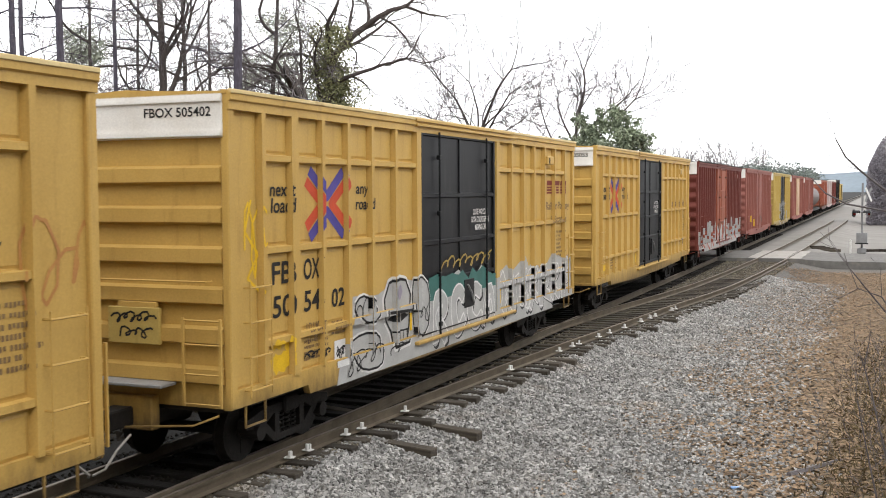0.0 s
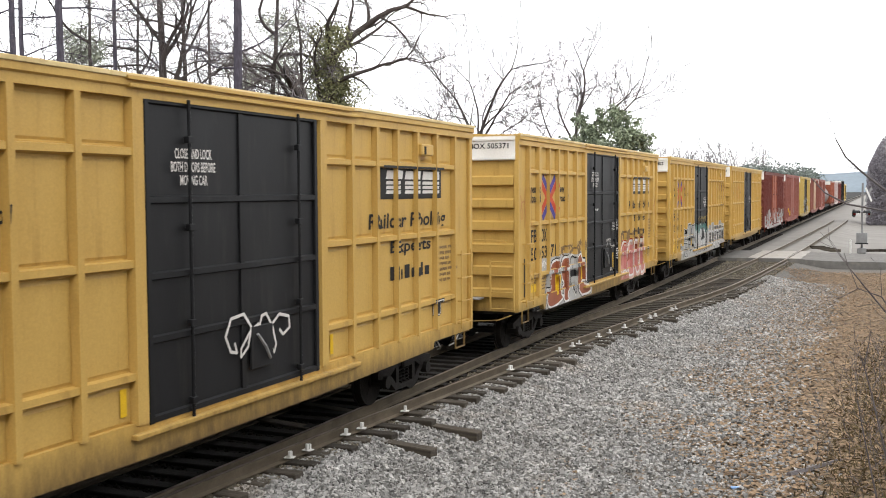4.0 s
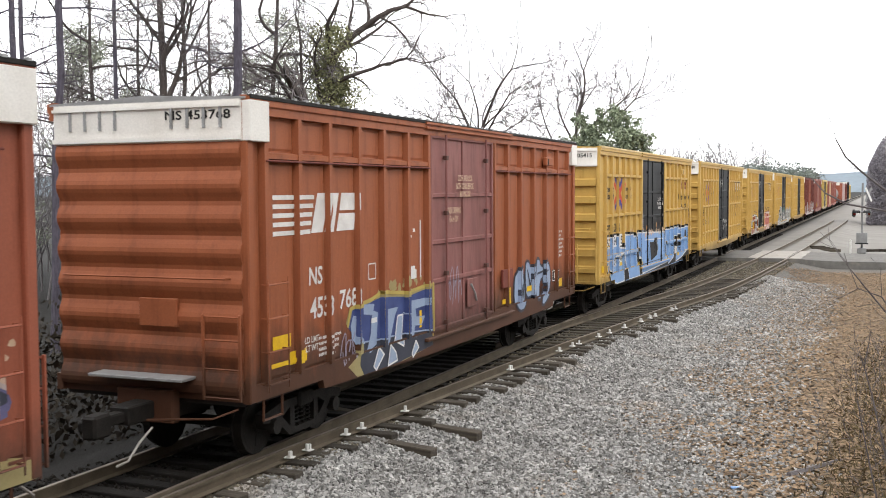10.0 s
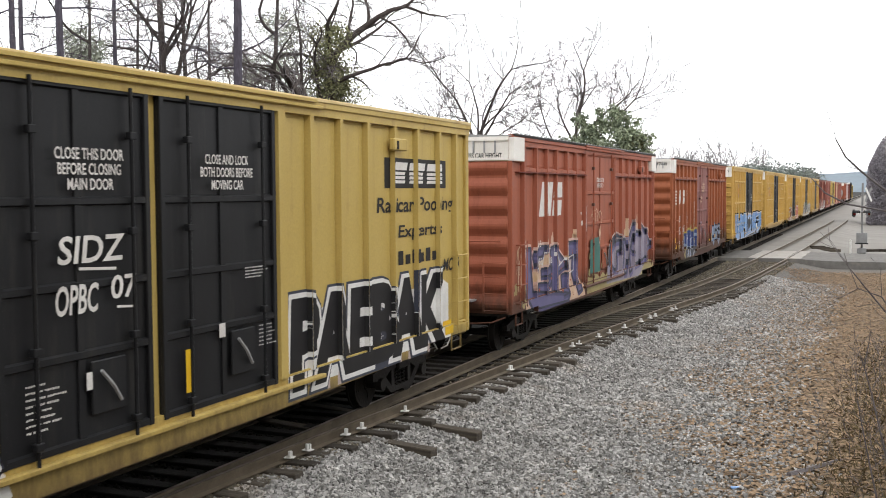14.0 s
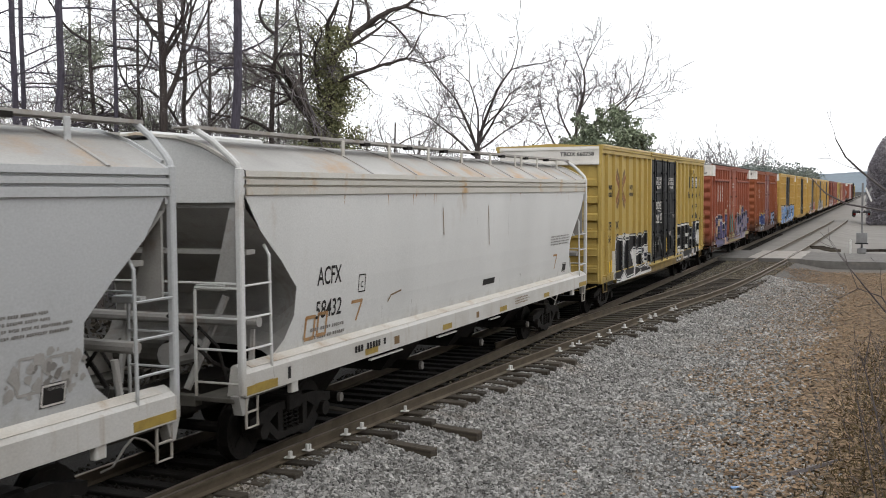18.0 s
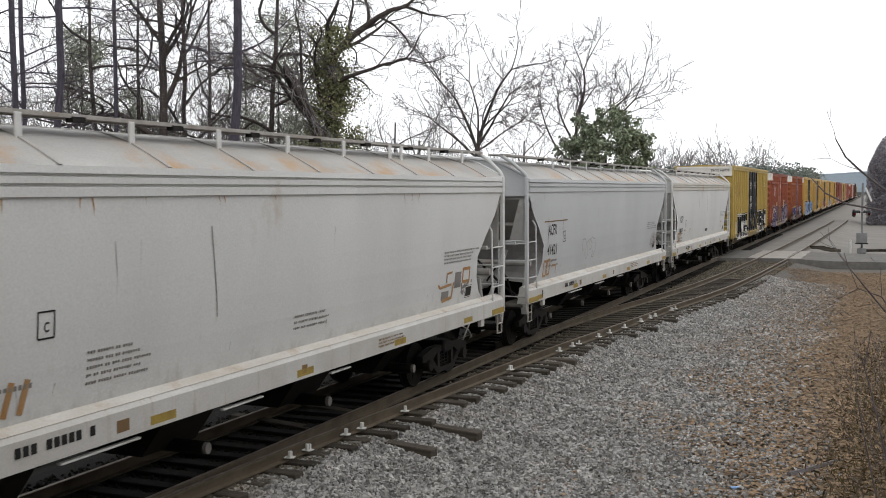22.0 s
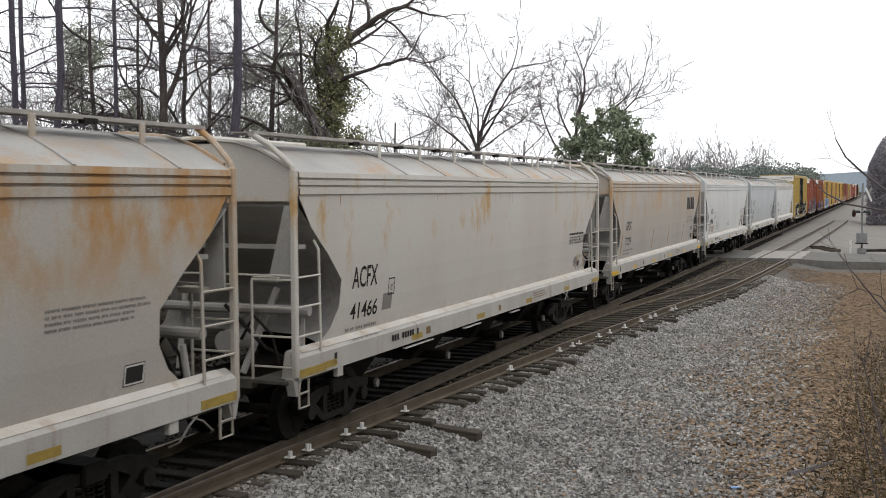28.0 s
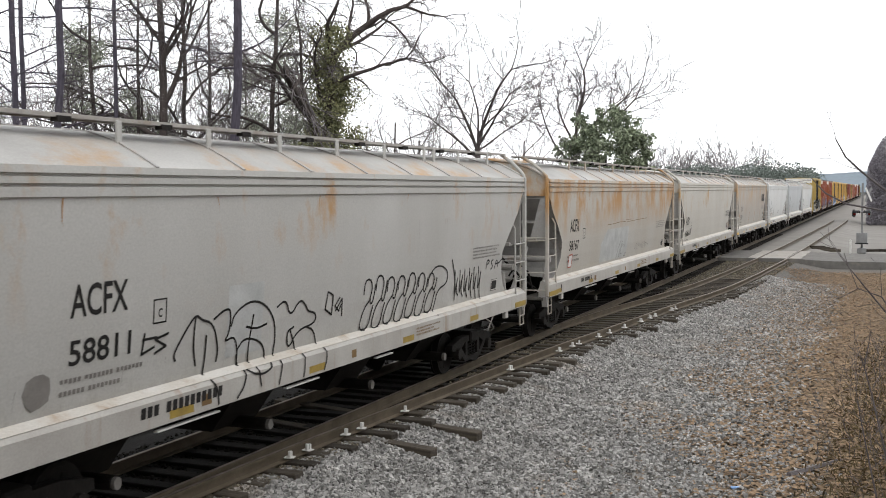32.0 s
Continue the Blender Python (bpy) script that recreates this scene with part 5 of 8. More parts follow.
s.paint("scrawl", stroke(squiggle(R, 2.4, 2.9, 1.1, 1.6, 4), 0.025) + stroke(squiggle(R, 6.5, 7.1, 1.5, 2.3, 5), 0.025), M["sp_lilac"], car, 6)
s.paint("chalk_mark", [rect(5.0, 5.2, 2.2, 2.36), rect(4.9, 5.0, 2.9, 2.95), rect(5.35, 5.4, 2.2, 3.2), rect(5.05, 5.15, 3.0, 3.06)], M["letter_white"], car, 3)

# N2: faded red, violet graffiti
car, s = boxcar(-81.2, "faded red boxcar with violet and cream graffiti", "red", door_paint=("red",), **{**NSC, "corner": 0.72, "length": 15.6, "ribs": [0.85, 1.77, 2.62, 3.44, 4.37, 5.23, 6.15, 9.6, 10.5, 11.4, 12.35, 13.3, 14.25, 15.1], "doors": [(6.3, 9.5)]})
rail_logo(s, car, 2.0, 3.98, 3.08, 3.9, False)
s.paint("car_number", lettering("N S", 1.84, 2.15, 2.36, 2.52) + lettering("453", 1.82, 2.24, 1.94, 2.1) + lettering("818", 2.62, 3.06, 1.92, 2.08), M["letter_white"], car, 6)
end_number(car, "EXCESS CAR HEIGHT", 15.6, 4.72)
door_writing(s, car, R, 7.2, 4.05, "CLOSE AND LOCK DOOR\nBEFORE MOVING CAR", "letter_white", 0.8)
s.paint("graffiti_ground", triangles([(0.86, 1.3), (0.9, 0.9), (1.35, 0.86), (6.1, 0.86), (5.9, 1.15), (5.2, 1.6), (5.4, 2.3), (4.3, 2.3), (4.18, 1.97), (3.17, 2.34), (1.78, 2.32), (1.45, 1.7), (1.2, 1.3)]), M["sp_cream"], car, 1, "cream sprayed ground of graffiti")
blocks(s, car, [[(0.79, 2.38), (1.33, 2.39), (1.34, 1.92), (1.5, 1.36), (3.8, 1.14), (4.53, 1.06), (4.34, 0.88), (1.4, 0.95), (1.06, 1.2), (0.86, 1.87)],
                [(1.47, 2.19), (1.75, 2.38), (2.53, 2.38), (2.27, 2.14), (1.87, 2.12), (1.67, 1.86)],
                [(2.13, 1.83), (3.03, 1.86), (2.99, 1.65), (2.15, 1.65)],
                [(2.54, 1.61), (3.03, 1.6), (2.98, 1.44), (2.56, 1.24), (1.69, 1.37), (1.66, 1.52), (2.53, 1.49)],
                [(2.89, 2.3), (3.25, 2.35), (4.18, 1.92), (4.22, 1.76), (3.43, 1.63), (3.54, 1.21), (3.05, 1.23), (2.96, 1.84)],
                [(4.28, 2.37), (5.23, 2.37), (5.36, 2.02), (4.44, 1.99)],
                [(4.75, 1.95), (5.21, 1.93), (5.28, 1.47), (5.74, 1.06), (5.35, 0.99), (4.84, 1.51)],
                [(3.81, 1.57), (4.55, 1.61), (4.3, 1.28), (4.53, 1.06), (3.97, 1.03)]], "sp_violet", "sp_ink_blue", "sp_blush", 0.05, 0.17, 2, shade="sp_indigo")
s.paint("graffiti_gap", triangles([(3.36, 2.08), (3.91, 1.88), (3.48, 1.84)]) + triangles([(4.55, 1.9), (4.8, 1.9), (4.75, 1.66), (4.5, 1.66)]), M["sp_ash"], car, 6)
s.paint("graffiti_glint", stroke([(2.2, 1.88), (2.4, 2.2), (2.9, 2.3)], 0.035) + stroke([(3.2, 2.38), (3.3, 2.05), (3.5, 1.78), (4.2, 1.98), (4.3, 1.7)], 0.03) + stroke([(4.42, 1.95), (5.0, 2.02), (4.98, 1.62), (4.45, 1.55), (4.42, 1.95)], 0.03) + stroke([(1.66, 1.9), (1.9, 1.62), (1.7, 1.55)], 0.03), M["sp_white"], car, 8)
s.paint("red_gap", speckle(R, 1.7, 5.2, 0.95, 2.2, 26, (0.02, 0.05)), M["sp_red"], car, 6)
s.paint("graffiti_fill", jagged(R, 6.3, 15.4, 0.86, 1.35, 0.4, 0.15), M["sp_olive"], car, 1)
s.paint("graffiti_ground", triangles([(8.53, 1.5), (9.9, 1.35), (10.6, 2.1), (12.3, 2.4), (13.4, 2.4), (14.6, 1.7), (13.4, 0.98), (13.0, 0.86), (8.5, 0.95)]), M["sp_lilac"], car, 2)
blocks(s, car, [[(8.88, 1.54), (8.95, 1.91), (9.35, 2.14), (10.33, 2.16), (10.32, 1.85), (9.91, 1.82), (9.97, 1.42), (9.84, 1.3), (9.28, 1.33)],
                [(10.76, 2.15), (11.07, 2.16), (11.23, 1.91), (11.73, 2.28), (12.28, 2.66), (12.44, 2.37), (12.0, 2.11), (11.73, 1.65), (11.9, 1.13), (11.55, 1.04), (11.31, 1.57), (11.06, 1.09), (10.75, 1.1), (10.91, 1.76)],
                [(11.95, 1.77), (12.09, 2.22), (12.4, 2.32), (12.76, 2.34), (13.15, 2.27), (13.36, 2.1), (13.46, 1.56), (13.05, 1.3), (12.36, 1.25), (12.46, 1.6)],
                [(13.5, 2.52), (14.05, 2.34), (15.0, 1.84), (14.41, 1.73), (14.29, 1.46), (13.5, 1.29), (13.42, 1.85)]], "sp_lilac", "sp_ink_blue", "sp_ash", 0.09, 0.24, 3, shade="sp_violet")
s.paint("graffiti_arc", triangles([(8.56, 1.6), (8.67, 2.01), (9.12, 2.3), (9.86, 2.4), (10.69, 2.2), (9.92, 2.26), (9.32, 2.17), (8.91, 1.93), (8.85, 1.55), (8.71, 1.42)]), M["sp_ink_blue"], car, 7)
s.paint("graffiti_glint", stroke(soften([(8.52, 1.6), (8.62, 2.05), (9.1, 2.36), (9.86, 2.45), (10.7, 2.24)]), 0.05), M["sp_ash"], car, 7)
s.paint("graffiti_blob", triangles([(10.96, 2.24), (11.0, 2.45), (11.24, 2.52), (11.48, 2.4), (11.52, 2.23)]) + triangles([(12.61, 2.45), (12.81, 2.68), (13.06, 2.55), (12.96, 2.4)]) + speckle(R, 14.2, 15.2, 1.9, 2.5, 9, (0.04, 0.1)) + stroke([(11.2, 2.5), (11.24, 2.8)], 0.09) + stroke([(12.85, 2.6), (12.9, 2.9)], 0.09), M["sp_cream"], car, 1)
s.paint("overspray", speckle(R, 6.35, 8.2, 1.1, 1.9, 14, (0.05, 0.14)) + speckle(R, 0.2, 0.95, 1.1, 1.7, 12, (0.06, 0.16)), M["sp_olive"], car, 1)
s.paint("graffiti_tint", jagged(R, 6.5, 7.6, 1.4, 2.3, 0.3, 0.2), M["sp_teal"], car, 6)
s.paint("graffiti_splash", [q for y in (2.6, 3.1, 5.0, 7.6) for q in [[(y + 0.12 * math.cos(k * 0.785), 2.48 + 0.06 * math.sin(y * 7) + 0.12 * math.sin(k * 0.785)) for k in range(8)]] + stroke([(y, 2.1), (y + 0.05, 2.68)], 0.08)], M["sp_cream"], car, 1)
s.paint("scrawl", stroke(squiggle(R, 6.6, 7.8, 2.75, 3.2, 6), 0.025) + stroke(squiggle(R, 0.35, 0.7, 1.4, 2.6, 3), 0.03), M["sp_cream"], car, 6)
s.paint("chalk_mark", [rect(5.8, 6.0, 2.75, 2.88), rect(5.75, 5.85, 3.05, 3.12), rect(6.05, 6.1, 2.6, 3.3)], M["letter_white"], car, 3)

# Y: longer mustard boxcar with double black doors
car, s = boxcar(-102.75, "long mustard boxcar with double black doors and black graffiti", "mustard", length=18.95, ribs=[0.72, 1.64, 2.55, 3.5, 4.52, 5.4, 6.3, 7.0, 12.05, 12.85, 13.73, 14.62, 15.6, 16.53, 17.5, 18.3], doors=[(7.12, 9.32), (9.5, 11.9)],
                top=5.0, wide=(7, 8))
load_emblem(s, car, 1.9, 3.2, 3.15, 4.3, "faded_maroon", "faded_ink")
slogan(s, car, 0.85, 1.4, 3.78, 4.3, "ink", 3.85)
car_numbers(s, car, [("TB", 0.8, 1.3, 2.5, 2.75), ("OX", 1.75, 2.25, 2.5, 2.75), ("66", 0.8, 1.3, 2.12, 2.36), ("07", 1.75, 2.25, 2.12, 2.36), ("58", 2.7, 3.2, 2.12, 2.36)])
end_number(car, "TBOX 660758", 18.95, 5.0)
owner_sign(s, car, 15.2, 17.8, 3.75, 4.25)
experts(s, car, 14.9, 18.1, 3.6, size=0.9)
door_writing(s, car, R, 7.75, 4.15, "CLOSE THIS DOOR\nBEFORE CLOSING\nMAIN DOOR", w=1.0)
door_writing(s, car, R, 10.1, 4.15, CLOSE, w=1.1)
s.paint("graffiti_ground", jagged(R, 12.05, 17.9, 1.0, 2.1, 0.5, 0.12), M["sp_white"], car, 1)
s.paint("graffiti_sill", [rect(12.2 + 0.42 * i, 12.2 + 0.42 * i + R.uniform(0.15, 0.4), 0.85, R.uniform(0.96, 1.05)) for i in range(13)], M["sp_ash"], car, 1)
for layer, (dy, mtl, heavy) in enumerate(((0.22, "sp_ink_blue", 0.13), (0.14, "sp_white", 0.105), (0.0, "sp_black", 0.06))):
    s.paint("graffiti_lettering", lettering("PAEBAK", 12.15 - dy / 2, 17.65 + dy / 2, 0.96 - dy / 2, 2.24 + dy / 2, 0.06, heavy), M[mtl], car, 2 + layer, "black and white sprayed letters")
s.paint("graffiti_ground", triangles([(1.4, 0.86), (1.5, 2.2), (2.8, 2.36), (4.06, 2.25), (4.41, 2.27), (4.64, 2.16), (4.66, 2.04), (5.18, 2.25), (5.38, 2.24), (5.47, 2.06), (6.17, 2.3), (6.3, 2.23), (6.29, 1.78), (6.73, 1.78), (6.76, 1.52), (7.06, 1.13), (7.14, 0.92), (7.1, 0.86)]), M["sp_white"], car, 1, "white sprayed ground of graffiti")
blocks(s, car, [[(1.6, 1.0), (1.55, 1.9), (2.1, 2.2), (2.8, 2.1), (2.6, 1.6), (2.95, 1.2), (2.3, 0.95)], [(3.0, 1.1), (3.0, 1.9), (3.5, 2.25), (4.41, 2.23), (4.61, 2.05), (4.4, 1.85), (3.9, 1.7), (4.3, 1.3), (4.2, 0.98), (3.3, 0.95)],
                [(4.61, 2.01), (5.15, 2.23), (5.35, 2.22), (5.47, 2.0), (5.28, 1.78), (5.04, 1.78), (4.7, 1.64), (4.73, 1.55), (5.01, 1.56), (5.39, 1.63), (5.46, 1.28), (5.17, 1.17), (4.74, 1.27), (4.51, 1.48), (4.47, 1.72)],
                [(5.48, 2.02), (6.17, 2.27), (6.25, 2.24), (6.2, 1.84), (5.75, 1.76), (6.01, 1.76), (6.04, 1.6), (5.71, 1.53), (5.63, 1.28), (5.93, 1.36), (5.99, 1.16), (5.28, 1.11), (5.42, 1.58), (5.4, 1.88)],
                [(6.21, 1.62), (6.47, 1.78), (6.69, 1.72), (6.65, 1.66), (6.39, 1.54), (6.8, 1.47), (6.98, 1.19), (6.9, 1.11), (6.34, 1.14), (6.14, 1.38)]], "sp_black", "sp_white", "sp_ink_blue", 0.035, 0.11, 2)
s.paint("graffiti_shadow", triangles([(4.5, 1.2), (5.2, 1.1), (5.3, 1.0), (4.45, 0.92)]) + triangles([(5.4, 1.08), (6.1, 1.1), (6.9, 1.02), (6.9, 0.95), (5.4, 0.95)]), M["sp_black"], car, 2)
s.paint("graffiti_word", lettering("IPC", 6.36, 6.86, 1.02, 1.2), M["sp_white"], car, 7)
s.paint("scrawl", lettering("SIDZ", 7.75, 8.7, 3.0, 3.28, 0.15) + stroke([(8.05, 2.95), (8.6, 2.92)], 0.03) + lettering("OPBC", 7.7, 8.3, 2.5, 2.8, 0.1) + lettering("07", 8.5, 8.9, 2.6, 2.85, 0.1) + stroke([(8.6, 2.52), (8.85, 2.5)], 0.025), M["letter_white"], car, 6)
s.paint("scrawl", lettering("AMCK", 17.4, 18.3, 2.22, 2.46, 0.25), M["ink"], car, 5)
s.paint("reflector_plate", [rect(17.6, 18.0, 1.05, 1.3), rect(1.0, 1.4, 1.25, 1.6)], M["safety_yellow"], car, 6)
s.paint("seal_strip", [rect(9.75, 9.85, 1.4, 1.9), rect(6.45, 6.55, 1.1, 1.5)], M["safety_yellow"], car, 7)
s.paint("door_mark", text_bars(R, 7.3, 7.65, 1.4, 1.9, 8, 0.35) + text_bars(R, 11.0, 11.45, 2.6, 2.76, 4, 0.4) + text_bars(R, 11.3, 11.6, 1.7, 2.0, 6, 0.35) + [rect(8.12, 8.25, 1.72, 1.9), rect(10.42, 10.55, 1.95, 2.12)], M["letter_white"], car, 6)

# cars farther ahead
for near_end, paint, label, kw in (
        (47.0, "dark_red", "dark red ribbed boxcar with whitened lower sides", dict(length=15.6, ribs=[0.6 + 0.62 * k for k in range(8)] + [9.6 + 0.62 * k for k in range(10)], doors=[(5.9, 9.3)], door_paint=("red",), end="wave")),
        (65.2, "pink_red", "sun-bleached red boxcar with yellow graffiti mark", dict(length=15.6, ribs=[0.9, 1.8, 2.7, 3.6, 4.5, 5.4, 9.9, 10.9, 11.9, 12.9, 13.9, 14.9], doors=[(5.9, 9.4)], door_paint=("pink_red",), end="wave")),
        (83.3, "mustard", "mustard yellow boxcar with dark graffiti on doors", dict(length=15.6, ribs=[0.9, 1.8, 2.7, 3.6, 4.5, 5.4, 9.9, 10.9, 11.9, 12.9, 13.9, 14.9], doors=[(5.9, 9.4)], door_paint=("black_door",))),
        (101.4, "pink_red", "pinkish red boxcar with white roof edge", dict(length=15.6, ribs=[0.9, 2.7, 4.5, 9.9, 11.9, 13.9], doors=[(5.9, 9.4)], door_paint=("sp_cream",))),
        (119.5, "pink_red", "bleached pink boxcar far up the train", dict(length=15.6, ribs=[0.9, 2.7, 4.5, 9.9, 11.9, 13.9], doors=[(5.9, 9.4)], door_paint=("pink_red",))),
        (155.5, "red", "red boxcar far up the train", dict(length=15.6, ribs=[0.9, 2.7, 4.5, 9.9, 11.9, 13.9], doors=[(5.9, 9.4)], door_paint=("red",))),
        (173.6, "sp_ash", "pale boxcar far up the train", dict(length=15.6, ribs=[0.9, 2.7, 4.5, 9.9, 11.9, 13.9], doors=[(5.9, 9.4)], door_paint=("sp_ash",))),
        (191.7, "dark_red", "dark red boxcar far up the train", dict(length=15.6, ribs=[0.9, 2.7, 4.5, 9.9, 11.9, 13.9], doors=[(5.9, 9.4)], door_paint=("dark_red",))),
        (209.8, "dark_steel", "dark tall car near the head of train", dict(length=17.0, ribs=[0.9, 2.7, 4.5, 9.9, 11.9, 13.9], doors=[(5.9, 9.4)], door_paint=("dark_steel",), top=5.4)),
        (228.8, "mustard", "mustard car near the head of train", dict(length=15.6, ribs=[0.9, 2.7, 4.5, 9.9, 11.9, 13.9], doors=[(5.9, 9.4)], door_paint=("black_door",), top=4.7))):
    car, s = boxcar(near_end, label, paint, detail=near_end < 70, **kw)
    if near_end == 47.0:
        s.paint("graffiti_fill", jagged(R, 0.3, 15.4, 0.85, 1.9, 0.35, 0.35), M["sp_grey"], car, 2)
        s.paint("graffiti_line", [q for l in wild_shapes(R, 0.5, 15.2, 0.9, 1.8, 9) for q in stroke(l, 0.12)], M["sp_red"], car, 3)
    if near_end == 65.2:
        s.paint("graffiti_fill", [q for l in wild_shapes(R, 2.0, 4.6, 1.4, 2.3, 2) for q in stroke(l, 0.25)], M["safety_yellow"], car, 2)
    if near_end == 83.3:
        s.paint("graffiti_fill", [q for l in wild_shapes(R, 4.5, 12, 0.9, 2.6, 5) for q in stroke(l, 0.3)], M["sp_grey"], car, 6)

# a dark tank car between them
car = new_car("tank_car", 137.6, "dark rusty cylindrical tank car on flat sill", "tank car")
ring = [(math.cos(k * math.pi / 12), math.sin(k * math.pi / 12)) for k in range(24)]
part("tank", Geo().prism([(a * 1.4, 2.65 + b * 1.4) for a, b in ring], 1, 0.9, 15.1).prism([(a * 1.1, 2.65 + b * 1.1) for a, b in ring], 1, 0.5, 15.5), shader("dark_tank_paint", (0.09, 0.055, 0.045), None, 2, 0.5), car)
part("dome", Geo().prism([(a * 0.6, 8 + b * 0.6) for a, b in ring], 2, 3.9, 4.5), M["dark_steel"], car)
part("frame", Geo().box(-1.4, 1.4, 0.0, 16.0, 0.95, 1.25), M["dark_steel"], car)
for e in (0.4, 15.6):
    part("end_rail", Geo().tube([(1.4, e, 1.2), (1.4, e, 2.4), (-1.4, e, 2.4), (-1.4, e, 1.2)], 0.03, 5), M["dark_steel"], car)
running_gear(car, 16.0, near=False)


# ---- covered hopper cars ----
PROF_Z = [1.50, 1.7, 2.0, 2.4, 2.8, 3.2, 3.655, 3.665, 3.755, 3.765, 3.785, 3.795, 3.855, 3.865, 3.885, 3.895, 3.97, 4.03, 4.13, 4.27, 4.39, 4.45]
PROF_X = [1.44, 1.475, 1.515, 1.55, 1.57, 1.58, 1.582, 1.61, 1.61, 1.57, 1.57, 1.61, 1.61, 1.57, 1.57, 1.61, 1.60, 1.50, 1.32, 1.05, 0.65, 0.0]
EDGE_Z = [1.50, 1.58, 1.7, 1.95, 2.2, 2.42, 2.57, 3.0, 3.5, 5.0]
EDGE_Y = [0.98, 1.12, 1.26, 1.45, 1.53, 1.48, 1.36, 0.79, 0.20, 0.17]


def hopper(near_end, label, paint, top_paint=None, sill="sill_white", reflector="old_yellow", length=16.8, first=3.8):
    car = new_car("hopper_car", near_end, label, "hopper car")
    L, P = length, M[paint]
    T = M[top_paint or paint]
    D = M["dark_steel"]

    def key_mesh(name, make):
        return cached(MESH, ("hopper", name, L), make)

    def side_sheet(lo, hi):
        zs = [z for z in PROF_Z if lo <= z <= hi]
        cols = 24
        g = Geo()
        for s in (1, -1):
            n0 = len(g.v)
            for z in zs:
                x, e = np.interp(z, PROF_Z, PROF_X), np.interp(z, EDGE_Z, EDGE_Y)
                for c in range(cols + 1):
                    g.v.append((s * float(x), float(e + (L - 2 * e) * c / cols), z))
            for r in range(len(zs) - 1):
                for c in range(cols):
                    a = n0 + r * (cols + 1) + c
                    q = (a, a + 1, a + cols + 2, a + cols + 1)
                    g.f.append(q if s > 0 else q[::-1])
        return g.mesh("side_sheet")
    part("side_sheet", key_mesh("side", lambda: side_sheet(1.5, 3.655)), P, car)
    part("ridge_band", key_mesh("band", lambda: side_sheet(3.655, 3.97)), T, car)
    def roof_seam():
        g = Geo()
        for i in range(16, len(PROF_Z) - 1):
            a, b = (PROF_X[i], PROF_Z[i]), (PROF_X[i + 1], PROF_Z[i + 1])
            g.prism([(a[0], a[1]), (a[0] + 0.014, a[1] + 0.012), (b[0] + 0.01, b[1] + 0.016), b], 1, -0.025, 0.025)
        return g.mesh("roof_seam")
    part("roof_sheet", key_mesh("roof", lambda: side_sheet(3.97, 4.45)), M["hop_roof"], car, "grimy grey roof sheet")
    for e in (0, 1):
        Y = (lambda v: v) if e == 0 else (lambda v: L - v)

        def slope():
            g = Geo()
            zs = [1.5, 1.58, 1.7, 1.95, 2.2, 2.42, 2.57, 2.78, 3.0, 3.25, 3.5, 3.6]
            xs = [-1.0, -0.7, -0.35, 0, 0.35, 0.7, 1.0]
            for z in zs:
                xe, ye = np.interp(z, PROF_Z, PROF_X), np.interp(z, EDGE_Z, EDGE_Y)
                for u in xs:
                    g.v.append((float(xe * u), Y(float(ye + (1 - u * u) * 0.9 * min(1, max(0, (3.4 - z) / 1.7)))), z))
            for r in range(len(zs) - 1):
                for c in range(len(xs) - 1):
                    a = r * len(xs) + c
                    g.f.append((a, a + 1, a + len(xs) + 1, a + len(xs)))
            return g.mesh("slope_sheet")
        part("slope_sheet", key_mesh(("slope", e), slope), M["slope_grey"], car, "grimy slope sheet, greyed as if shaded")

        def ebox(x0, x1, y0, y1, z0, z1, c=0.0, g=None):
            a, b = sorted((Y(y0), Y(y1)))
            return (g or Geo()).box(x0, x1, a, b, z0, z1, c)
        zs = [3.57] + [z for z in PROF_Z if z > 3.57]
        half = [(float(np.interp(z, PROF_Z, PROF_X)) - 0.01, z) for z in zs]
        a, b = sorted((Y(0.13), Y(0.18)))
        part("end_wall", Geo().prism(half + [(-x, z) for x, z in half[::-1]][1:], 1, a, b), P, car)
        part("roof_lip", Geo().tube([(x * 1.005, Y(0.12), z + 0.01) for x, z in half[12:]] + [(-x * 1.005, Y(0.12), z + 0.01) for x, z in half[12:][::-1]], 0.03, 5), T, car)
        for s in (-1, 1):
            part("corner_post", ebox(min(s * 1.54, s * 1.62), max(s * 1.54, s * 1.62), 0.03, 0.13, 1.15, 4.0, 0.014), P, car)
            part("grab_bar", Geo().tube([(s * 1.58, Y(0.08), 3.96), (s * 1.56, Y(0.07), 4.04), (s * 1.48, Y(0.05), 4.13), (s * 1.25, Y(0.0), 4.34), (s * 0.98, Y(-0.06), 4.51)], 0.04, 8), P, car)
        for sd in (-1, 1):
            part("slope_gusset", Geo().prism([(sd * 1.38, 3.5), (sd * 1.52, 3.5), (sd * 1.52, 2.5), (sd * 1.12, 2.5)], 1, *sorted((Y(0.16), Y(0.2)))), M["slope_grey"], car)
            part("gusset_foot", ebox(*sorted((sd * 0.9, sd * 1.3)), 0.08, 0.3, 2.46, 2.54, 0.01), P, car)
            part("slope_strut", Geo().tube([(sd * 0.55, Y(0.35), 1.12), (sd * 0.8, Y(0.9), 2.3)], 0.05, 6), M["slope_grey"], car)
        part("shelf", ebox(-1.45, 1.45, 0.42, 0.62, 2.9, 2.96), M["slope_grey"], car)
        # ladders
        part("ladder_stile", Geo().tube([(1.50, Y(0.75), 3.02), (1.58, Y(0.75), 2.88), (1.6, Y(0.75), 1.38), (1.6, Y(0.78), 1.25)], 0.022, 6), P, car)
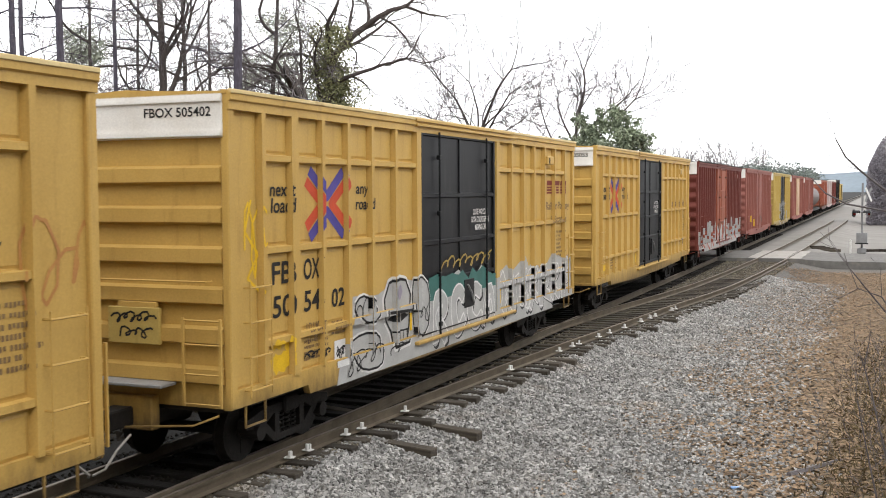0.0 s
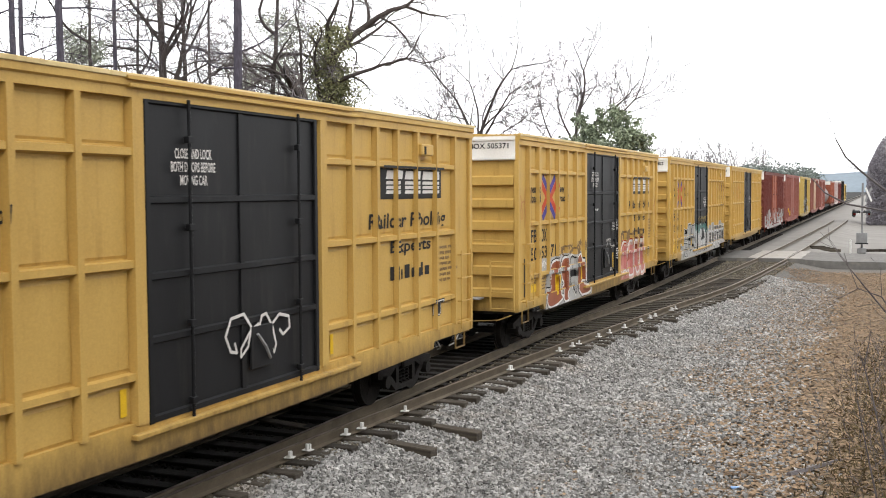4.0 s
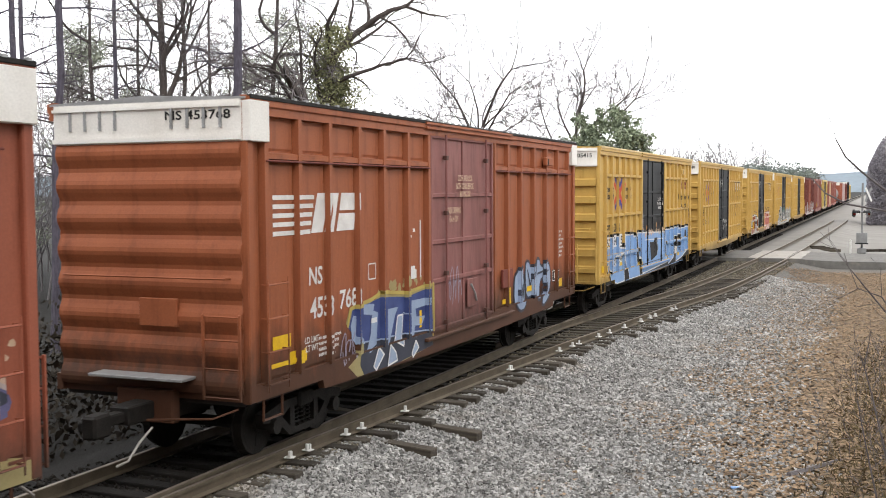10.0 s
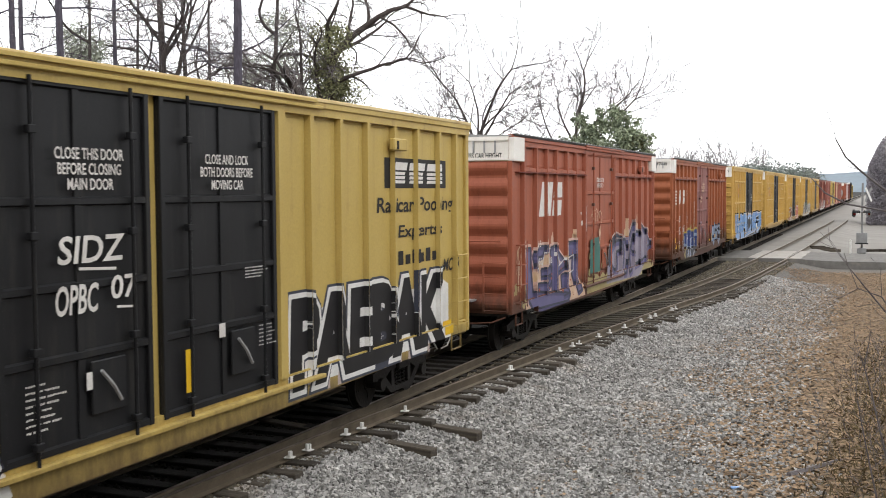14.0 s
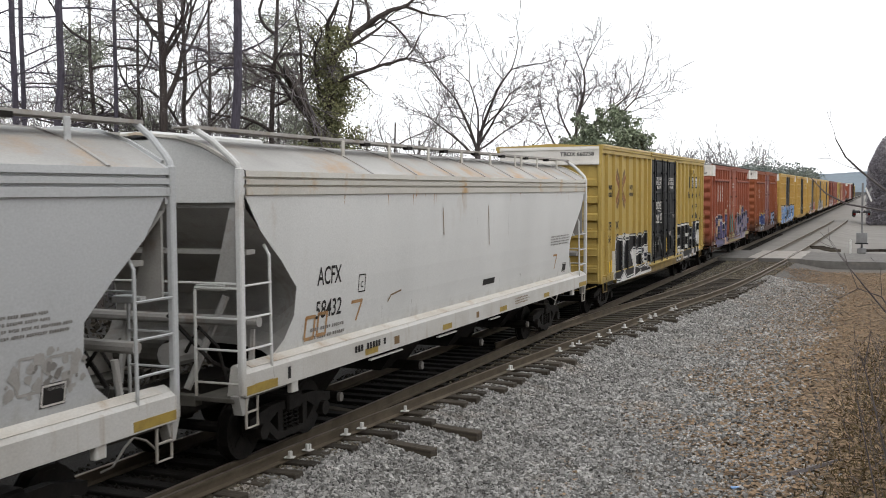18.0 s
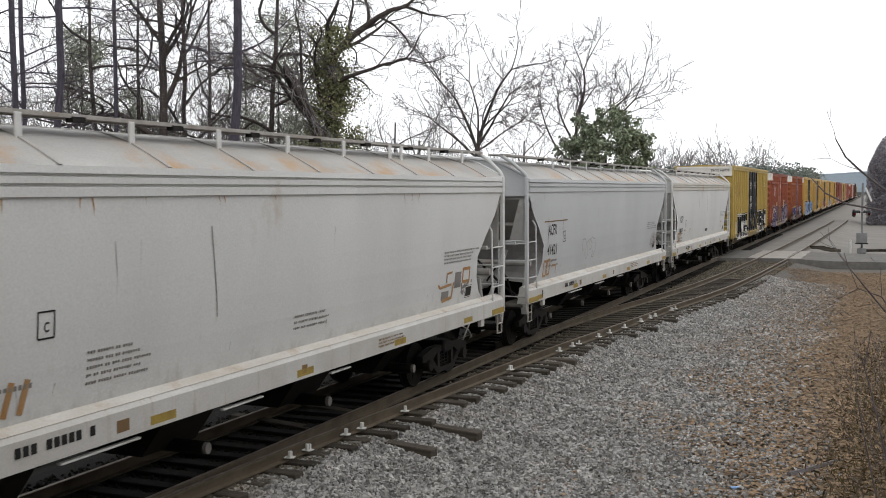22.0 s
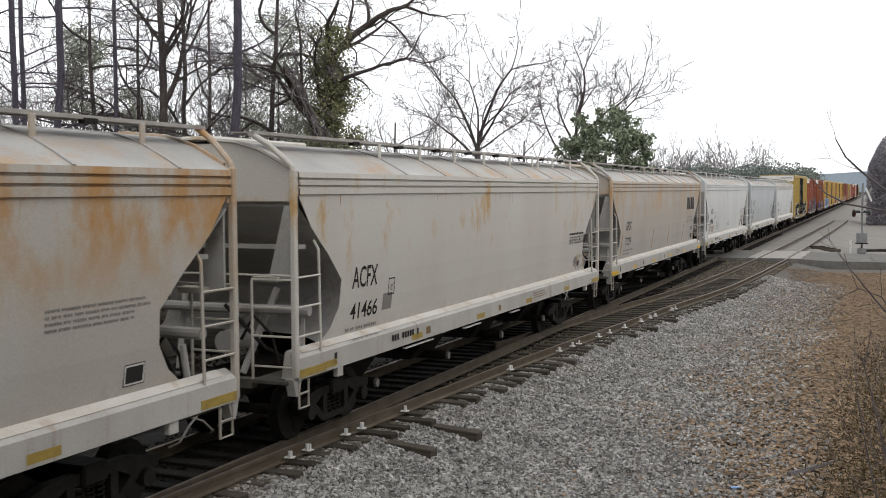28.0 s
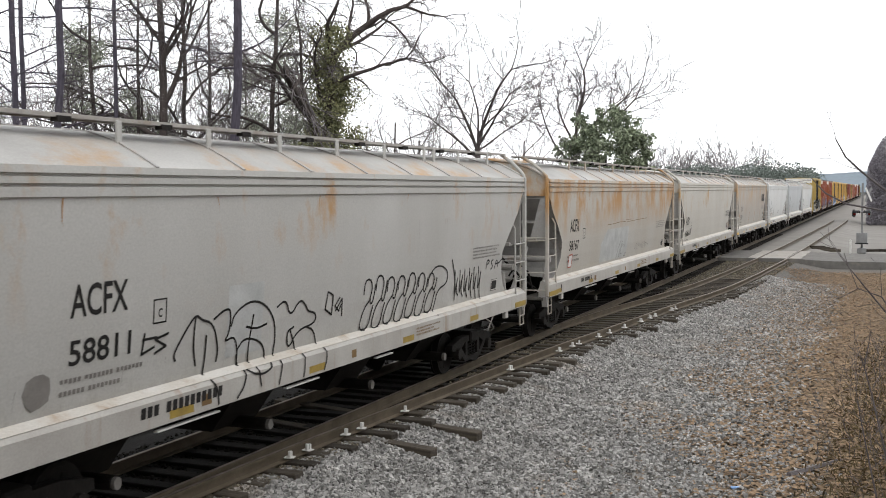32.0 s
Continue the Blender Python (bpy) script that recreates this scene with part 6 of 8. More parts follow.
        part("ladder_stile", Geo().tube([(0.92, Y(0.04), 1.12), (0.92, Y(0.04), 2.48), (1.0, Y(0.08), 2.5)], 0.022, 6), P, car)
        for z in (1.72, 2.12, 2.53):
            part("rung", Geo().tube([(1.6, Y(0.1), z), (1.6, Y(0.75), z)], 0.016, 5), P, car)
        for z in (1.3, 1.72, 2.12, 2.5):
            part("end_rung", Geo().tube([(1.56, Y(0.04), z), (0.92, Y(0.04), z)], 0.016, 5), P, car)
        part("hand_rail", Geo().tube([(1.56, Y(0.05), 2.56), (-1.56, Y(0.05), 2.56)], 0.016, 5), P, car)
        for flank in (-1, 1):
            part("platform", ebox(min(flank * 0.92, flank * 1.5), max(flank * 0.92, flank * 1.5), 0.0, 1.3, 1.06, 1.12, 0.008), M["deck_dark"], car, "small dark grey corner platform")
        part("end_beam", ebox(-0.92, 0.92, 0.0, 0.16, 0.98, 1.12, 0.008), M["deck_dark"], car, "dark grey end beam")
        part("brake_cylinder", Geo().prism([(0.25 + math.cos(k * math.pi / 6) * 0.17, 1.55 + math.sin(k * math.pi / 6) * 0.17) for k in range(12)], 1, *sorted((Y(0.35), Y(0.95)))), M["slope_grey"], car)
        part("pipe", Geo().tube([(-1.45, Y(0.62), 2.02), (0.0, Y(0.55), 2.02), (1.5, Y(0.62), 2.02)], 0.075, 10), M["slope_grey"], car)
        part("pipe", Geo().tube([(1.2, Y(0.9), 1.15), (0.9, Y(0.4), 1.5), (0.3, Y(0.3), 2.1)], 0.03, 6), D, car)
        part("air_reservoir", Geo().tube([(-1.0, Y(0.95), 1.45), (-0.2, Y(0.95), 1.45)], [0.2, 0.2], 16), M["deck_dark"], car, "dark grey air reservoir")
        part("brake_pipe", Geo().tube([(1.3, Y(0.75), 1.9), (1.32, Y(0.7), 1.5), (1.2, Y(0.6), 1.2)], 0.045, 6), M["slope_grey"], car)
        part("brake_pipe", Geo().tube([(0.5, Y(0.4), 1.6), (0.75, Y(0.35), 1.95), (1.0, Y(0.4), 1.7), (1.1, Y(0.45), 1.25)], 0.025, 6), D, car)
        part("step_tread", Geo().tube([(1.58, Y(0.16), 0.92), (1.58, Y(0.42), 0.92)], 0.016, 5), P, car)
        part("step", Geo().tube([(1.58, Y(0.16), 1.1), (1.58, Y(0.16), 0.72), (1.58, Y(0.42), 0.72), (1.58, Y(0.42), 1.1)], 0.02, 5), P, car)
        part("end_gusset", Geo().prism([(Y(0.0), 1.15), (Y(0.25), 1.15), (Y(0.16), 0.9), (Y(0.08), 0.9)], 0, 1.45, 1.58), M["slope_grey"], car)
        part("jack_pad", ebox(1.52, 1.6, 1.25, 1.42, 0.98, 1.18, 0.01), M[sill], car)
        part("reflector", ebox(1.6, 1.626, 0.12, 0.85, 1.15, 1.26), M[reflector], car, "yellow reflector strip")
    # sills
    for s in (-1, 1):
        o = [(s * 1.34, 1.13), (s * 1.62, 1.13), (s * 1.62, 1.42), (s * 1.57, 1.47), (s * 1.44, 1.53), (s * 1.40, 1.5)]
        part("side_sill", Geo().prism(o, 1, 0.1, L - 0.1), M[sill], car)
        part("sill_shelf", Geo().prism([(s * 1.575, 1.472), (s * 1.578, 1.476), (s * 1.444, 1.537), (s * 1.44, 1.533)], 1, 0.3, L - 0.3), M["sill_dust"], car, "dusty pale top of the sill")
    part("centre_sill", Geo().box(-0.33, 0.33, 0.0, L, 0.72, 1.08), D, car)
    for k in range(4):
        y = 3.6 + k * (L - 7.2) / 3
        part("discharge_gate", Geo().prism([(-1.3, 1.5), (1.3, 1.5), (0.5, 0.42), (-0.5, 0.42)], 1, y - 0.55, y + 0.55), D, car)
        part("gate_tube", Geo().prism([(y + math.cos(a * math.pi / 6) * 0.09, 0.46 + math.sin(a * math.pi / 6) * 0.09) for a in range(12)], 0, -1.0, 1.05), D, car)
        part("gate_cap", Geo().prism([(y + math.cos(a * math.pi / 6) * 0.065, 0.46 + math.sin(a * math.pi / 6) * 0.075) for a in range(12)], 0, 1.05, 1.10), M["touch_up"], car, "dusty round outlet cap")
    # white strips stand for skylight on the outlet gate ledges
    for a, b in ((3.7, 4.9), (6.45, 7.35), (9.2, 9.8)):
        part("gate_strap", Geo().box(1.52, 1.58, a, b, 1.045, 1.068, 0.004), M["sp_white"], car, "added white strip for a sky-lit gate ledge")
    # running boards, brackets and hatches
    for s in (-1, 1):
        b = Geo()
        a0, a1 = sorted((s * 0.74, s * 1.06))
        b.box(a0, a1, -0.1, L + 0.1, 4.505, 4.52)
        b.box(*sorted((s * 1.04, s * 1.08)), -0.1, L + 0.1, 4.485, 4.53)
        b.box(*sorted((s * 0.72, s * 0.75)), -0.1, L + 0.1, 4.49, 4.525)
        part("running_board", b, M["walkway"], car, "raised steel roof walkway")
    for k in range(9):
        y = L - 1.14 - 1.70 * k
        part("walk_bracket", key_mesh("bracket", lambda: Geo().box(1.07, 1.10, -0.045, 0.045, 4.18, 4.5, 0.006).mesh("walk_bracket")), T, car).location.y = y
    for k in range(8):
        y = L - 1.99 - 1.70 * k
        part("roof_seam", key_mesh("seam", roof_seam), M["hop_roof"], car).location.y = y + 0.85
        part("board_clip", key_mesh("clip", lambda: Geo().box(1.0, 1.1, -0.1, 0.1, 4.44, 4.5).mesh("board_clip")), D, car).location.y = y
    for k in range(5):
        y = 1.2 + k * (L - 2.4) / 5
        part("hatch_cover", key_mesh("hatch", lambda: Geo().box(-0.28, 0.28, 0.1, (L - 2.4) / 5 - 0.15, 4.38, 4.49, 0.03).mesh("hatch_cover")), P, car)
        car.children[-1].location.y = y
    running_gear(car, L, centre=2.1)
    side = Side(0, profile=([1.13, 1.42, 1.47, 1.53] + PROF_Z[1:7], [1.62, 1.62, 1.578, 1.452] + PROF_X[1:7]))
    sill_side = Side(1.62)
    side.span, side.low, sill_side.low = (0.1, L - 0.1), 1.14, 1.14
    for y in [first + 3.12 * i for i in range(-1, 4)]:
        sill_side.paint("reflector", [rect(y, y + 0.45, 1.17, 1.27)], M[reflector], car, 1, "yellow reflector strip on the sill")
    sill_side.paint("sill_label", [rect(4.4, 4.6, 1.2, 1.33), rect(8.2, 8.35, 1.2, 1.32)] + text_bars(R, 10.6, 11.6, 1.2, 1.36, 3), M["faded_ink"], car, 1)
    sill_side.paint("slot", [rect(1.05, 1.13, 1.2, 1.36)], M["ink"], car, 1)
    return car, side, sill_side




def marks(side, sill, car, mark, number, y, z=2.4, size=1.0, builder=True, plate=True, data=True, end=False, notice=True):
    side.paint("reporting_mark", lettering(mark, y, y + 0.72 * size, z + 0.06, z + 0.33 * size, 0, 0.012) + lettering(number, y, y + 0.78 * size, z - 0.42, z - 0.16, 0, 0.012), M["ink"], car, 2)
    if end:
        g = Geo()
        for t in lettering(mark, 0.7, 1.12, 3.92, 4.02) + lettering(number, 0.7, 1.18, 3.75, 3.85):
            n = len(g.v)
            g.v += [(a, 0.122, b) for a, b in t]
            g.f.append((n, n + 1, n + 2))
        tagged(part("end_number", g, M["touch_up"], car), kind="stuff")
    if plate:
        side.paint("plate_mark", frame_lines(y + 1.3, y + 1.52, z - 0.14, z + 0.12, 0.018) + lettering("C", y + 1.38, y + 1.45, z - 0.08, z + 0.02), M["ink"], car, 2)
    if data:
        side.paint("weight_data", text_bars(R, y - 0.1, y + 1.0, z - 0.78, z - 0.54, 2, 0.42), M["touch_up"], car, 2)
    if builder:
        sill.paint("builder_mark", [rect(3.0 + 0.1 * i, 3.075 + 0.1 * i, 1.26, 1.36) for i in range(11) if i not in (3, 9)], M["ink"], car, 2)
    side.paint("inspection_label", [rect(15.3 - 0.6, 15.3 - 0.25, 1.62, 1.86)], M["ink"], car, 2)
    side.paint("label_mark", frame_lines(14.72, 15.03, 1.64, 1.84, 0.02), M["letter_white"], car, 3)
    if notice:
        side.paint("notice", text_bars(R, 13.5, 15.1, 2.32, 2.58, 4, 0.5), M["touch_up"], car, 2)


def patch(rng, y, z, w, h, rag=0.5):
    return triangles([(y + w / 2 * math.cos(k * 0.628) * rng.uniform(1 - rag, 1), z + h / 2 * math.sin(k * 0.628) * rng.uniform(1 - rag, 1)) for k in range(10)])


def weather(side, car, rng, n, stain, smear=4):
    """Rust that has run down from the seam under the ridge band, and thin dark scuffs."""
    side.paint("rust_run", streaks(rng, n // 2, 0.5, 16.2, 3.65, (0.05, 0.3), (0.004, 0.016)), M[stain], car, 2)
    side.paint("scuff", streaks(rng, smear, 1.6, 15.0, 3.2, (0.2, 0.8), (0.004, 0.009)) + streaks(rng, smear * 2, 1.6, 15.0, 1.85, (0.08, 0.25), (0.005, 0.012)), M["scuff"], car, 1)


M["scuff"] = shader("grey_scuff_mark", (0.33, 0.32, 0.30), (0.40, 0.38, 0.36), 4, 0.6, bump=0.0)
M["rust_stain"] = shader("orange_rust_stain", (0.34, 0.17, 0.06), (0.42, 0.27, 0.14), 2, 0.7, bump=0.0)
M["clean_patch"] = shader("pale_repainted_patch", (0.50, 0.51, 0.50), None, 2, 0.5, bump=0.0)

car, s, k = hopper(-121.3, "white covered hopper car with rust-stained roof", "hop_white", "hop_cream", first=3.35)
marks(s, k, car, "ACFX", "58432", 2.0, 2.3)
weather(s, car, R, 28, "rust_stain", 3)
s.paint("scratch", stroke([(6.6, 3.4), (6.66, 2.9)], 0.03) + stroke([(9.0, 3.4), (9.1, 2.6)], 0.03) + stroke([(4.4, 1.9), (4.5, 2.0), (4.9, 2.05)], 0.03), M["faded_ink"], car, 2)
s.paint("dark_smear", [rect(8.9, 9.6, 1.78, 1.9)], M["ink"], car, 2)
s.paint("worn_lettering", frame_lines(1.75, 2.0, 1.62, 1.93, 0.05) + frame_lines(2.1, 2.35, 1.64, 1.95, 0.05) + stroke([(3.3, 1.72), (3.45, 2.02), (3.1, 2.02)], 0.05) + stroke([(14.0, 1.75), (14.1, 2.1), (13.8, 2.1)], 0.05), M["rust_stain"], car, 2)

car, s, k = hopper(-139.3, "clean pale grey covered hopper car", "hop_grey")
marks(s, k, car, "ACFX", "41421", 1.75, 2.55)
weather(s, car, R, 14, "scuff", 4)
s.paint("worn_lettering", frame_lines(1.55, 1.78, 1.64, 2.0, 0.05) + frame_lines(1.85, 2.05, 1.66, 2.02, 0.05) + stroke([(2.2, 1.85), (2.6, 1.85), (2.6, 1.65)], 0.04), M["rust_stain"], car, 2)
s.paint("crayon_frame", stroke([(1.4, 2.95), (3.4, 2.95)], 0.03) + stroke([(1.75, 3.05), (1.75, 2.4)], 0.02) + stroke([(3.0, 3.0), (3.0, 2.6)], 0.02), M["faded_ink"], car, 2)
s.paint("scrawl", stroke(squiggle(R, 5.0, 6.4, 1.8, 2.5, 3), 0.03), M["scuff"], car, 2)
s.paint("worn_lettering", speckle(R, 14.25, 15.3, 1.75, 2.2, 34, (0.02, 0.09)) + frame_lines(14.4, 14.7, 1.8, 2.15, 0.03) + frame_lines(14.8, 15.1, 1.8, 2.12, 0.03), M["scuff"], car, 2)
s.paint("worn_patch", speckle(R, 14.5, 15.3, 1.75, 2.05, 12, (0.02, 0.06)), M["touch_up"], car, 3)

car, s, k = hopper(-157.6, "white covered hopper car with grey end", "hop_white", first=4.95)
marks(s, k, car, "ACFX", "59346", 2.1, 2.45, end=True)
weather(s, car, R, 26, "rust_stain", 5)
s.paint("worn_lettering", [q for y in (1.55, 1.95, 2.9, 3.1, 3.3) for q in stroke([(y, 1.95), (y - 0.08, 1.62)], 0.08)] + stroke([(1.5, 2.05), (1.9, 2.05)], 0.05), M["rust_stain"], car, 2)
s.paint("grey_seam", stroke([(6.2, 3.3), (6.35, 2.2)], 0.02) + text_bars(R, 4.1, 5.0, 1.7, 2.1, 5, 0.4) + text_bars(R, 8.2, 9.2, 1.75, 2.0, 3, 0.4), M["touch_up"], car, 2)
s.paint("worn_lettering", stroke([(13.3, 1.98), (13.4, 1.92), (13.95, 1.95)], 0.05) + stroke([(13.55, 1.66), (14.0, 1.7), (14.05, 1.98)], 0.06) + frame_lines(14.5, 14.85, 1.95, 2.2, 0.06) + stroke([(13.7, 2.0), (13.7, 2.16), (13.95, 2.18)], 0.04), M["rust_stain"], car, 2)
s.paint("worn_patch", [rect(14.1, 14.42, 1.86, 2.16), rect(13.5, 13.85, 1.68, 1.84)] + speckle(R, 14.4, 15.0, 1.66, 1.95, 22, (0.02, 0.06)), M["touch_up"], car, 1)

car, s, k = hopper(-175.8, "tan-stained grey covered hopper car", "hop_tan", "hop_tan", "sill_grey", reflector="safety_yellow", first=2.95)
marks(s, k, car, "GPLX", "77239", 2.15, 2.35, 1.05, builder=False, plate=False, end=True)
weather(s, car, R, 40, "rust_stain", 6)
s.paint("owner_sign", [rect(13.4, 13.78, 2.88, 3.38), [(13.84, 2.88), (14.22, 2.88), (14.12, 3.38), (13.94, 3.38)], rect(14.28, 14.62, 2.88, 3.38), [(14.68, 2.88), (15.12, 2.88), (15.07, 3.38), (14.73, 3.38)]], M["ink"], car, 2, "dark owner's sign in plain blocks")
s.paint("touch_up_patch", [rect(14.4, 15.0, 2.0, 2.16)], M["touch_up"], car, 2)
s.paint("rust_stain", [q for y in (1.7, 6.6, 9.6, 12.8, 15.4) for q in stroke([(y, 2.3), (y - 0.06, 1.65)], 0.10)], M["rust_stain"], car, 2)

car, s, k = hopper(-194.1, "cream covered hopper car with rusty blotches", "hop_cream", "hop_cream", "sill_grey")
marks(s, k, car, "ACFX", "41466", 1.78, 2.16, 1.2, notice=False)
s.paint("notice", lettering("CAUTION  LINED CAR  DO NOT USE STEAM\nBOILING WATER OR SHARP OBJECTS TO CLEAN\nENTER CAR WITH RUBBER SOLED SHOES ONLY", 13.85, 15.4, 2.3, 2.5) + text_bars(R, 13.85, 15.3, 2.53, 2.59, 1, 0.9), M["ink"], car, 2)
s.paint("worn_frame", frame_lines(14.82, 15.35, 1.66, 1.94, 0.05), M["scuff"], car, 2)
s.paint("rust_stain", [q for y in (14.75, 15.0, 15.5) for q in stroke([(y, 2.0), (y - 0.05, 1.62)], 0.07)], M["rust_stain"], car, 2)
s.paint("touch_up_patch", patch(R, 14.6, 1.82, 0.42, 0.3, 0.3), M["touch_up"], car, 1)
weather(s, car, R, 30, "rust_stain", 3)
s.paint("touch_up_patch", [rect(2.9, 3.25, 1.78, 2.05)], M["touch_up"], car, 1)

car, s, k = hopper(-212.2, "grey covered hopper car with rusted roof band", "rusty_top", "rusty_top", "sill_grey")
marks(s, k, car, "ACFX", "58167", 2.1, 2.55, 1.2)
weather(s, car, R, 44, "rust_stain", 4)
s.paint("repainted_patch", triangles([(5.5, 1.6), (5.5, 2.13), (6.19, 2.54), (9.03, 2.56), (9.02, 1.89), (8.9, 1.6)]), M["clean_patch"], car, 1)
s.paint("shipping_tag", [rect(2.15, 2.45, 1.7, 2.02)], M["sp_white"], car, 3)
s.paint("tag_edge", frame_lines(2.15, 2.45, 1.7, 2.02, 0.03), M["logo_red"], car, 4)
s.paint("scrawl", stroke(soften([(7.58, 1.56), (7.72, 1.88), (8.0, 2.13)]), 0.025) + stroke(soften([(7.96, 1.63), (7.92, 1.72), (8.21, 2.08), (8.36, 2.12), (8.0, 1.7), (8.3, 1.72)]), 0.025) + stroke(squiggle(R, 8.3, 8.6, 1.9, 2.0, 2), 0.014) + stroke(soften([(8.62, 1.62), (8.9, 1.78), (8.84, 1.62), (8.62, 1.62)]), 0.03) + stroke(squiggle(R, 10.2, 12.2, 1.72, 1.95, 9), 0.014), M["touch_up"], car, 3)
s.paint("seam_crack", stroke([(6.09, 2.68), (7.09, 2.695), (7.73, 2.72), (8.52, 2.71)], 0.016) + stroke([(8.71, 2.7), (9.95, 2.72), (11.73, 2.745)], 0.014) + stroke([(8.6, 2.77), (9.3, 2.765)], 0.012), M["faded_ink"], car, 3)

car, s, k = hopper(-230.6, "weathered grey covered hopper car with black outline graffiti", "hop_old", "hop_old", "sill_grey")
marks(s, k, car, "ACFX", "58811", 2.35, 2.4, 1.2, builder=False)
weather(s, car, R, 13, "rust_stain", 5)
s.paint("white_patch", [rect(5.1, 5.9, 1.65, 2.55)], M["clean_patch"], car, 1)
loops = ([(4.09, 1.77), (4.04, 1.86), (4.23, 2.09), (4.43, 2.28), (4.54, 2.2), (4.79, 2.13), (4.93, 1.81), (4.91, 1.64)], [(4.43, 2.25), (4.49, 1.65)], [(4.66, 2.0), (4.67, 1.68), (4.63, 1.48), (4.73, 1.33), (4.74, 1.16)],
         [(4.79, 2.17), (5.01, 2.27), (5.16, 2.26), (5.14, 1.96), (5.04, 1.86), (5.27, 1.92), (5.38, 1.66), (5.33, 1.31), (5.13, 1.16)], [(5.17, 2.04), (5.24, 2.21), (5.64, 2.34), (6.05, 2.19), (6.26, 1.86), (6.21, 1.4), (6.11, 1.16)])
more = ([(5.67, 2.14), (5.69, 1.21)], [(5.51, 2.0), (6.01, 1.98)], [(5.34, 1.71), (5.5, 1.87), (5.96, 1.74), (6.04, 1.47), (5.78, 1.35), (5.41, 1.43), (5.34, 1.67)],
        [(6.23, 2.17), (6.46, 2.26), (6.59, 1.99), (6.83, 2.23), (7.02, 2.11), (7.06, 2.03), (7.31, 1.98), (7.31, 1.83), (6.82, 1.79), (6.62, 1.53), (6.53, 1.8), (6.72, 1.85)], [(6.63, 1.81), (6.81, 1.55), (6.8, 1.26), (6.75, 1.16)], [(7.06, 1.81), (7.31, 1.73), (7.45, 1.36), (7.34, 1.16)])
s.paint("graffiti_outline", [q for l in loops + more for q in stroke(soften(l), 0.03)], M["ink"], car, 3, "thin black outlines of sprayed shapes")
s.paint("graffiti_scrawl", [q for l in ([(3.51, 2.17), (3.47, 1.94), (3.69, 2.0)], [(3.47, 2.1), (3.73, 2.1)], [(3.93, 2.12), (3.69, 2.08), (3.89, 1.98), (3.69, 1.92)], [(7.63, 2.25), (7.57, 2.0), (7.78, 1.9), (7.79, 2.19), (7.63, 2.25)], [(8.01, 2.14), (7.87, 2.02), (8.0, 1.93), (8.06, 2.03)], [(7.89, 1.94), (8.08, 2.11), (8.11, 1.84)]) for q in stroke(l, 0.03)], M["ink"], car, 3)
tail = []
for i in range(7):
    cy, top, low = 8.8 + 0.42 * i, 2.36 - 0.015 * i + R.uniform(-0.05, 0.05), 1.52 - 0.02 * (i % 2)
    tail.append([(cy, top - 0.24), (cy + 0.02, top - 0.02), (cy + 0.2, top), (cy + 0.3, top - 0.14), (cy + 0.2, 1.98), (cy + 0.32, 1.9), (cy + 0.4, top - 0.1)])
    tail.append([(cy + 0.2, 1.98), (cy + 0.02, 1.85), (cy - 0.08, low + 0.06), (cy + 0.08, low), (cy + 0.26, low + 0.06), (cy + 0.3, 1.76), (cy + 0.36, 1.9)])
tail.append([(11.3, 2.1), (11.55, 2.34), (11.95, 2.34), (12.25, 2.2), (12.2, 1.98), (11.8, 1.92), (11.7, 1.6), (11.62, 1.46)])
tail.append([(12.4, 2.42), (12.6, 2.1), (12.7, 1.62)])
for i in range(6):
    cy = 12.6 + 0.25 * i
    tail.append([(cy, 2.2), (cy + 0.06, 1.62), (cy + 0.16, 2.14 + 0.05 * (i % 2)), (cy + 0.12, 1.8), (cy + 0.26, 1.7 - 0.04 * i)])
tail += [[(14.29, 2.1), (14.32, 2.3), (14.5, 2.26), (14.36, 2.2)], [(14.7, 2.28), (14.55, 2.24), (14.7, 2.14), (14.58, 2.08)], [(14.78, 2.08), (14.92, 2.3), (15.0, 2.1)], [(14.85, 2.18), (15.26, 2.27)]]
s.paint("graffiti_outline", [q for l in tail for q in stroke(soften(l), 0.032)], M["ink"], car, 3)
k.paint("builder_mark", [[(3.3 + 0.11 * i, 1.26), (3.38 + 0.11 * i, 1.26), (3.395 + 0.11 * i, 1.38), (3.315 + 0.11 * i, 1.38)] for i in range(14) if i != 3], M["ink"], car, 2)
s.paint("touch_up_patch", patch(R, 1.95, 1.8, 0.4, 0.4, 0.15), M["touch_up"], car, 1)


# ---- ground, track and crossing ----
def siding(y):
    """How far the siding's centre line lies from the main track's."""
    return float(np.interp(y, (8.0, 11.4, 14.5, 17.5, 21.5, 25.0, 29.0, 33.0, 38.0, 42.0, 48.0, 57.0, 70.0, 84.0, 117.0, 135.0),
                           (0.10, 0.19, 0.36, 0.57, 0.86, 1.18, 1.60, 1.98, 2.60, 2.98, 3.30, 3.62, 3.90, 4.12, 4.62, 4.75)))


def ground_height(x, y):
    edge = max(siding(y) if y < 135 else 4.75, 0.1) + 1.15
    z = -0.235 - 0.30 * min(max((x - edge) / 1.6, 0), 1) + 0.05 * min(max((x - edge - 3) / 3, 0), 1)
    z += 2.3 * min(max((9.0 - y) / 7.0, 0), 1) * min(max((x - 5.0) / 3.0, 0), 1)
    z += 0.6 * min(max((x - 9.6) / 4.0, 0), 1) * min(max((70 - y) / 30, 0), 1)
    z -= 0.35 * min(max((-1.9 - x) / 1.5, 0), 1)
    near = min(max((60 - y) / 20, 0), 1)
    return z + near * (0.035 * noise.noise((x * 0.9, y * 0.9, 1.0)) + 0.02 * noise.noise((x * 3.1, y * 3.1, 5.0)))


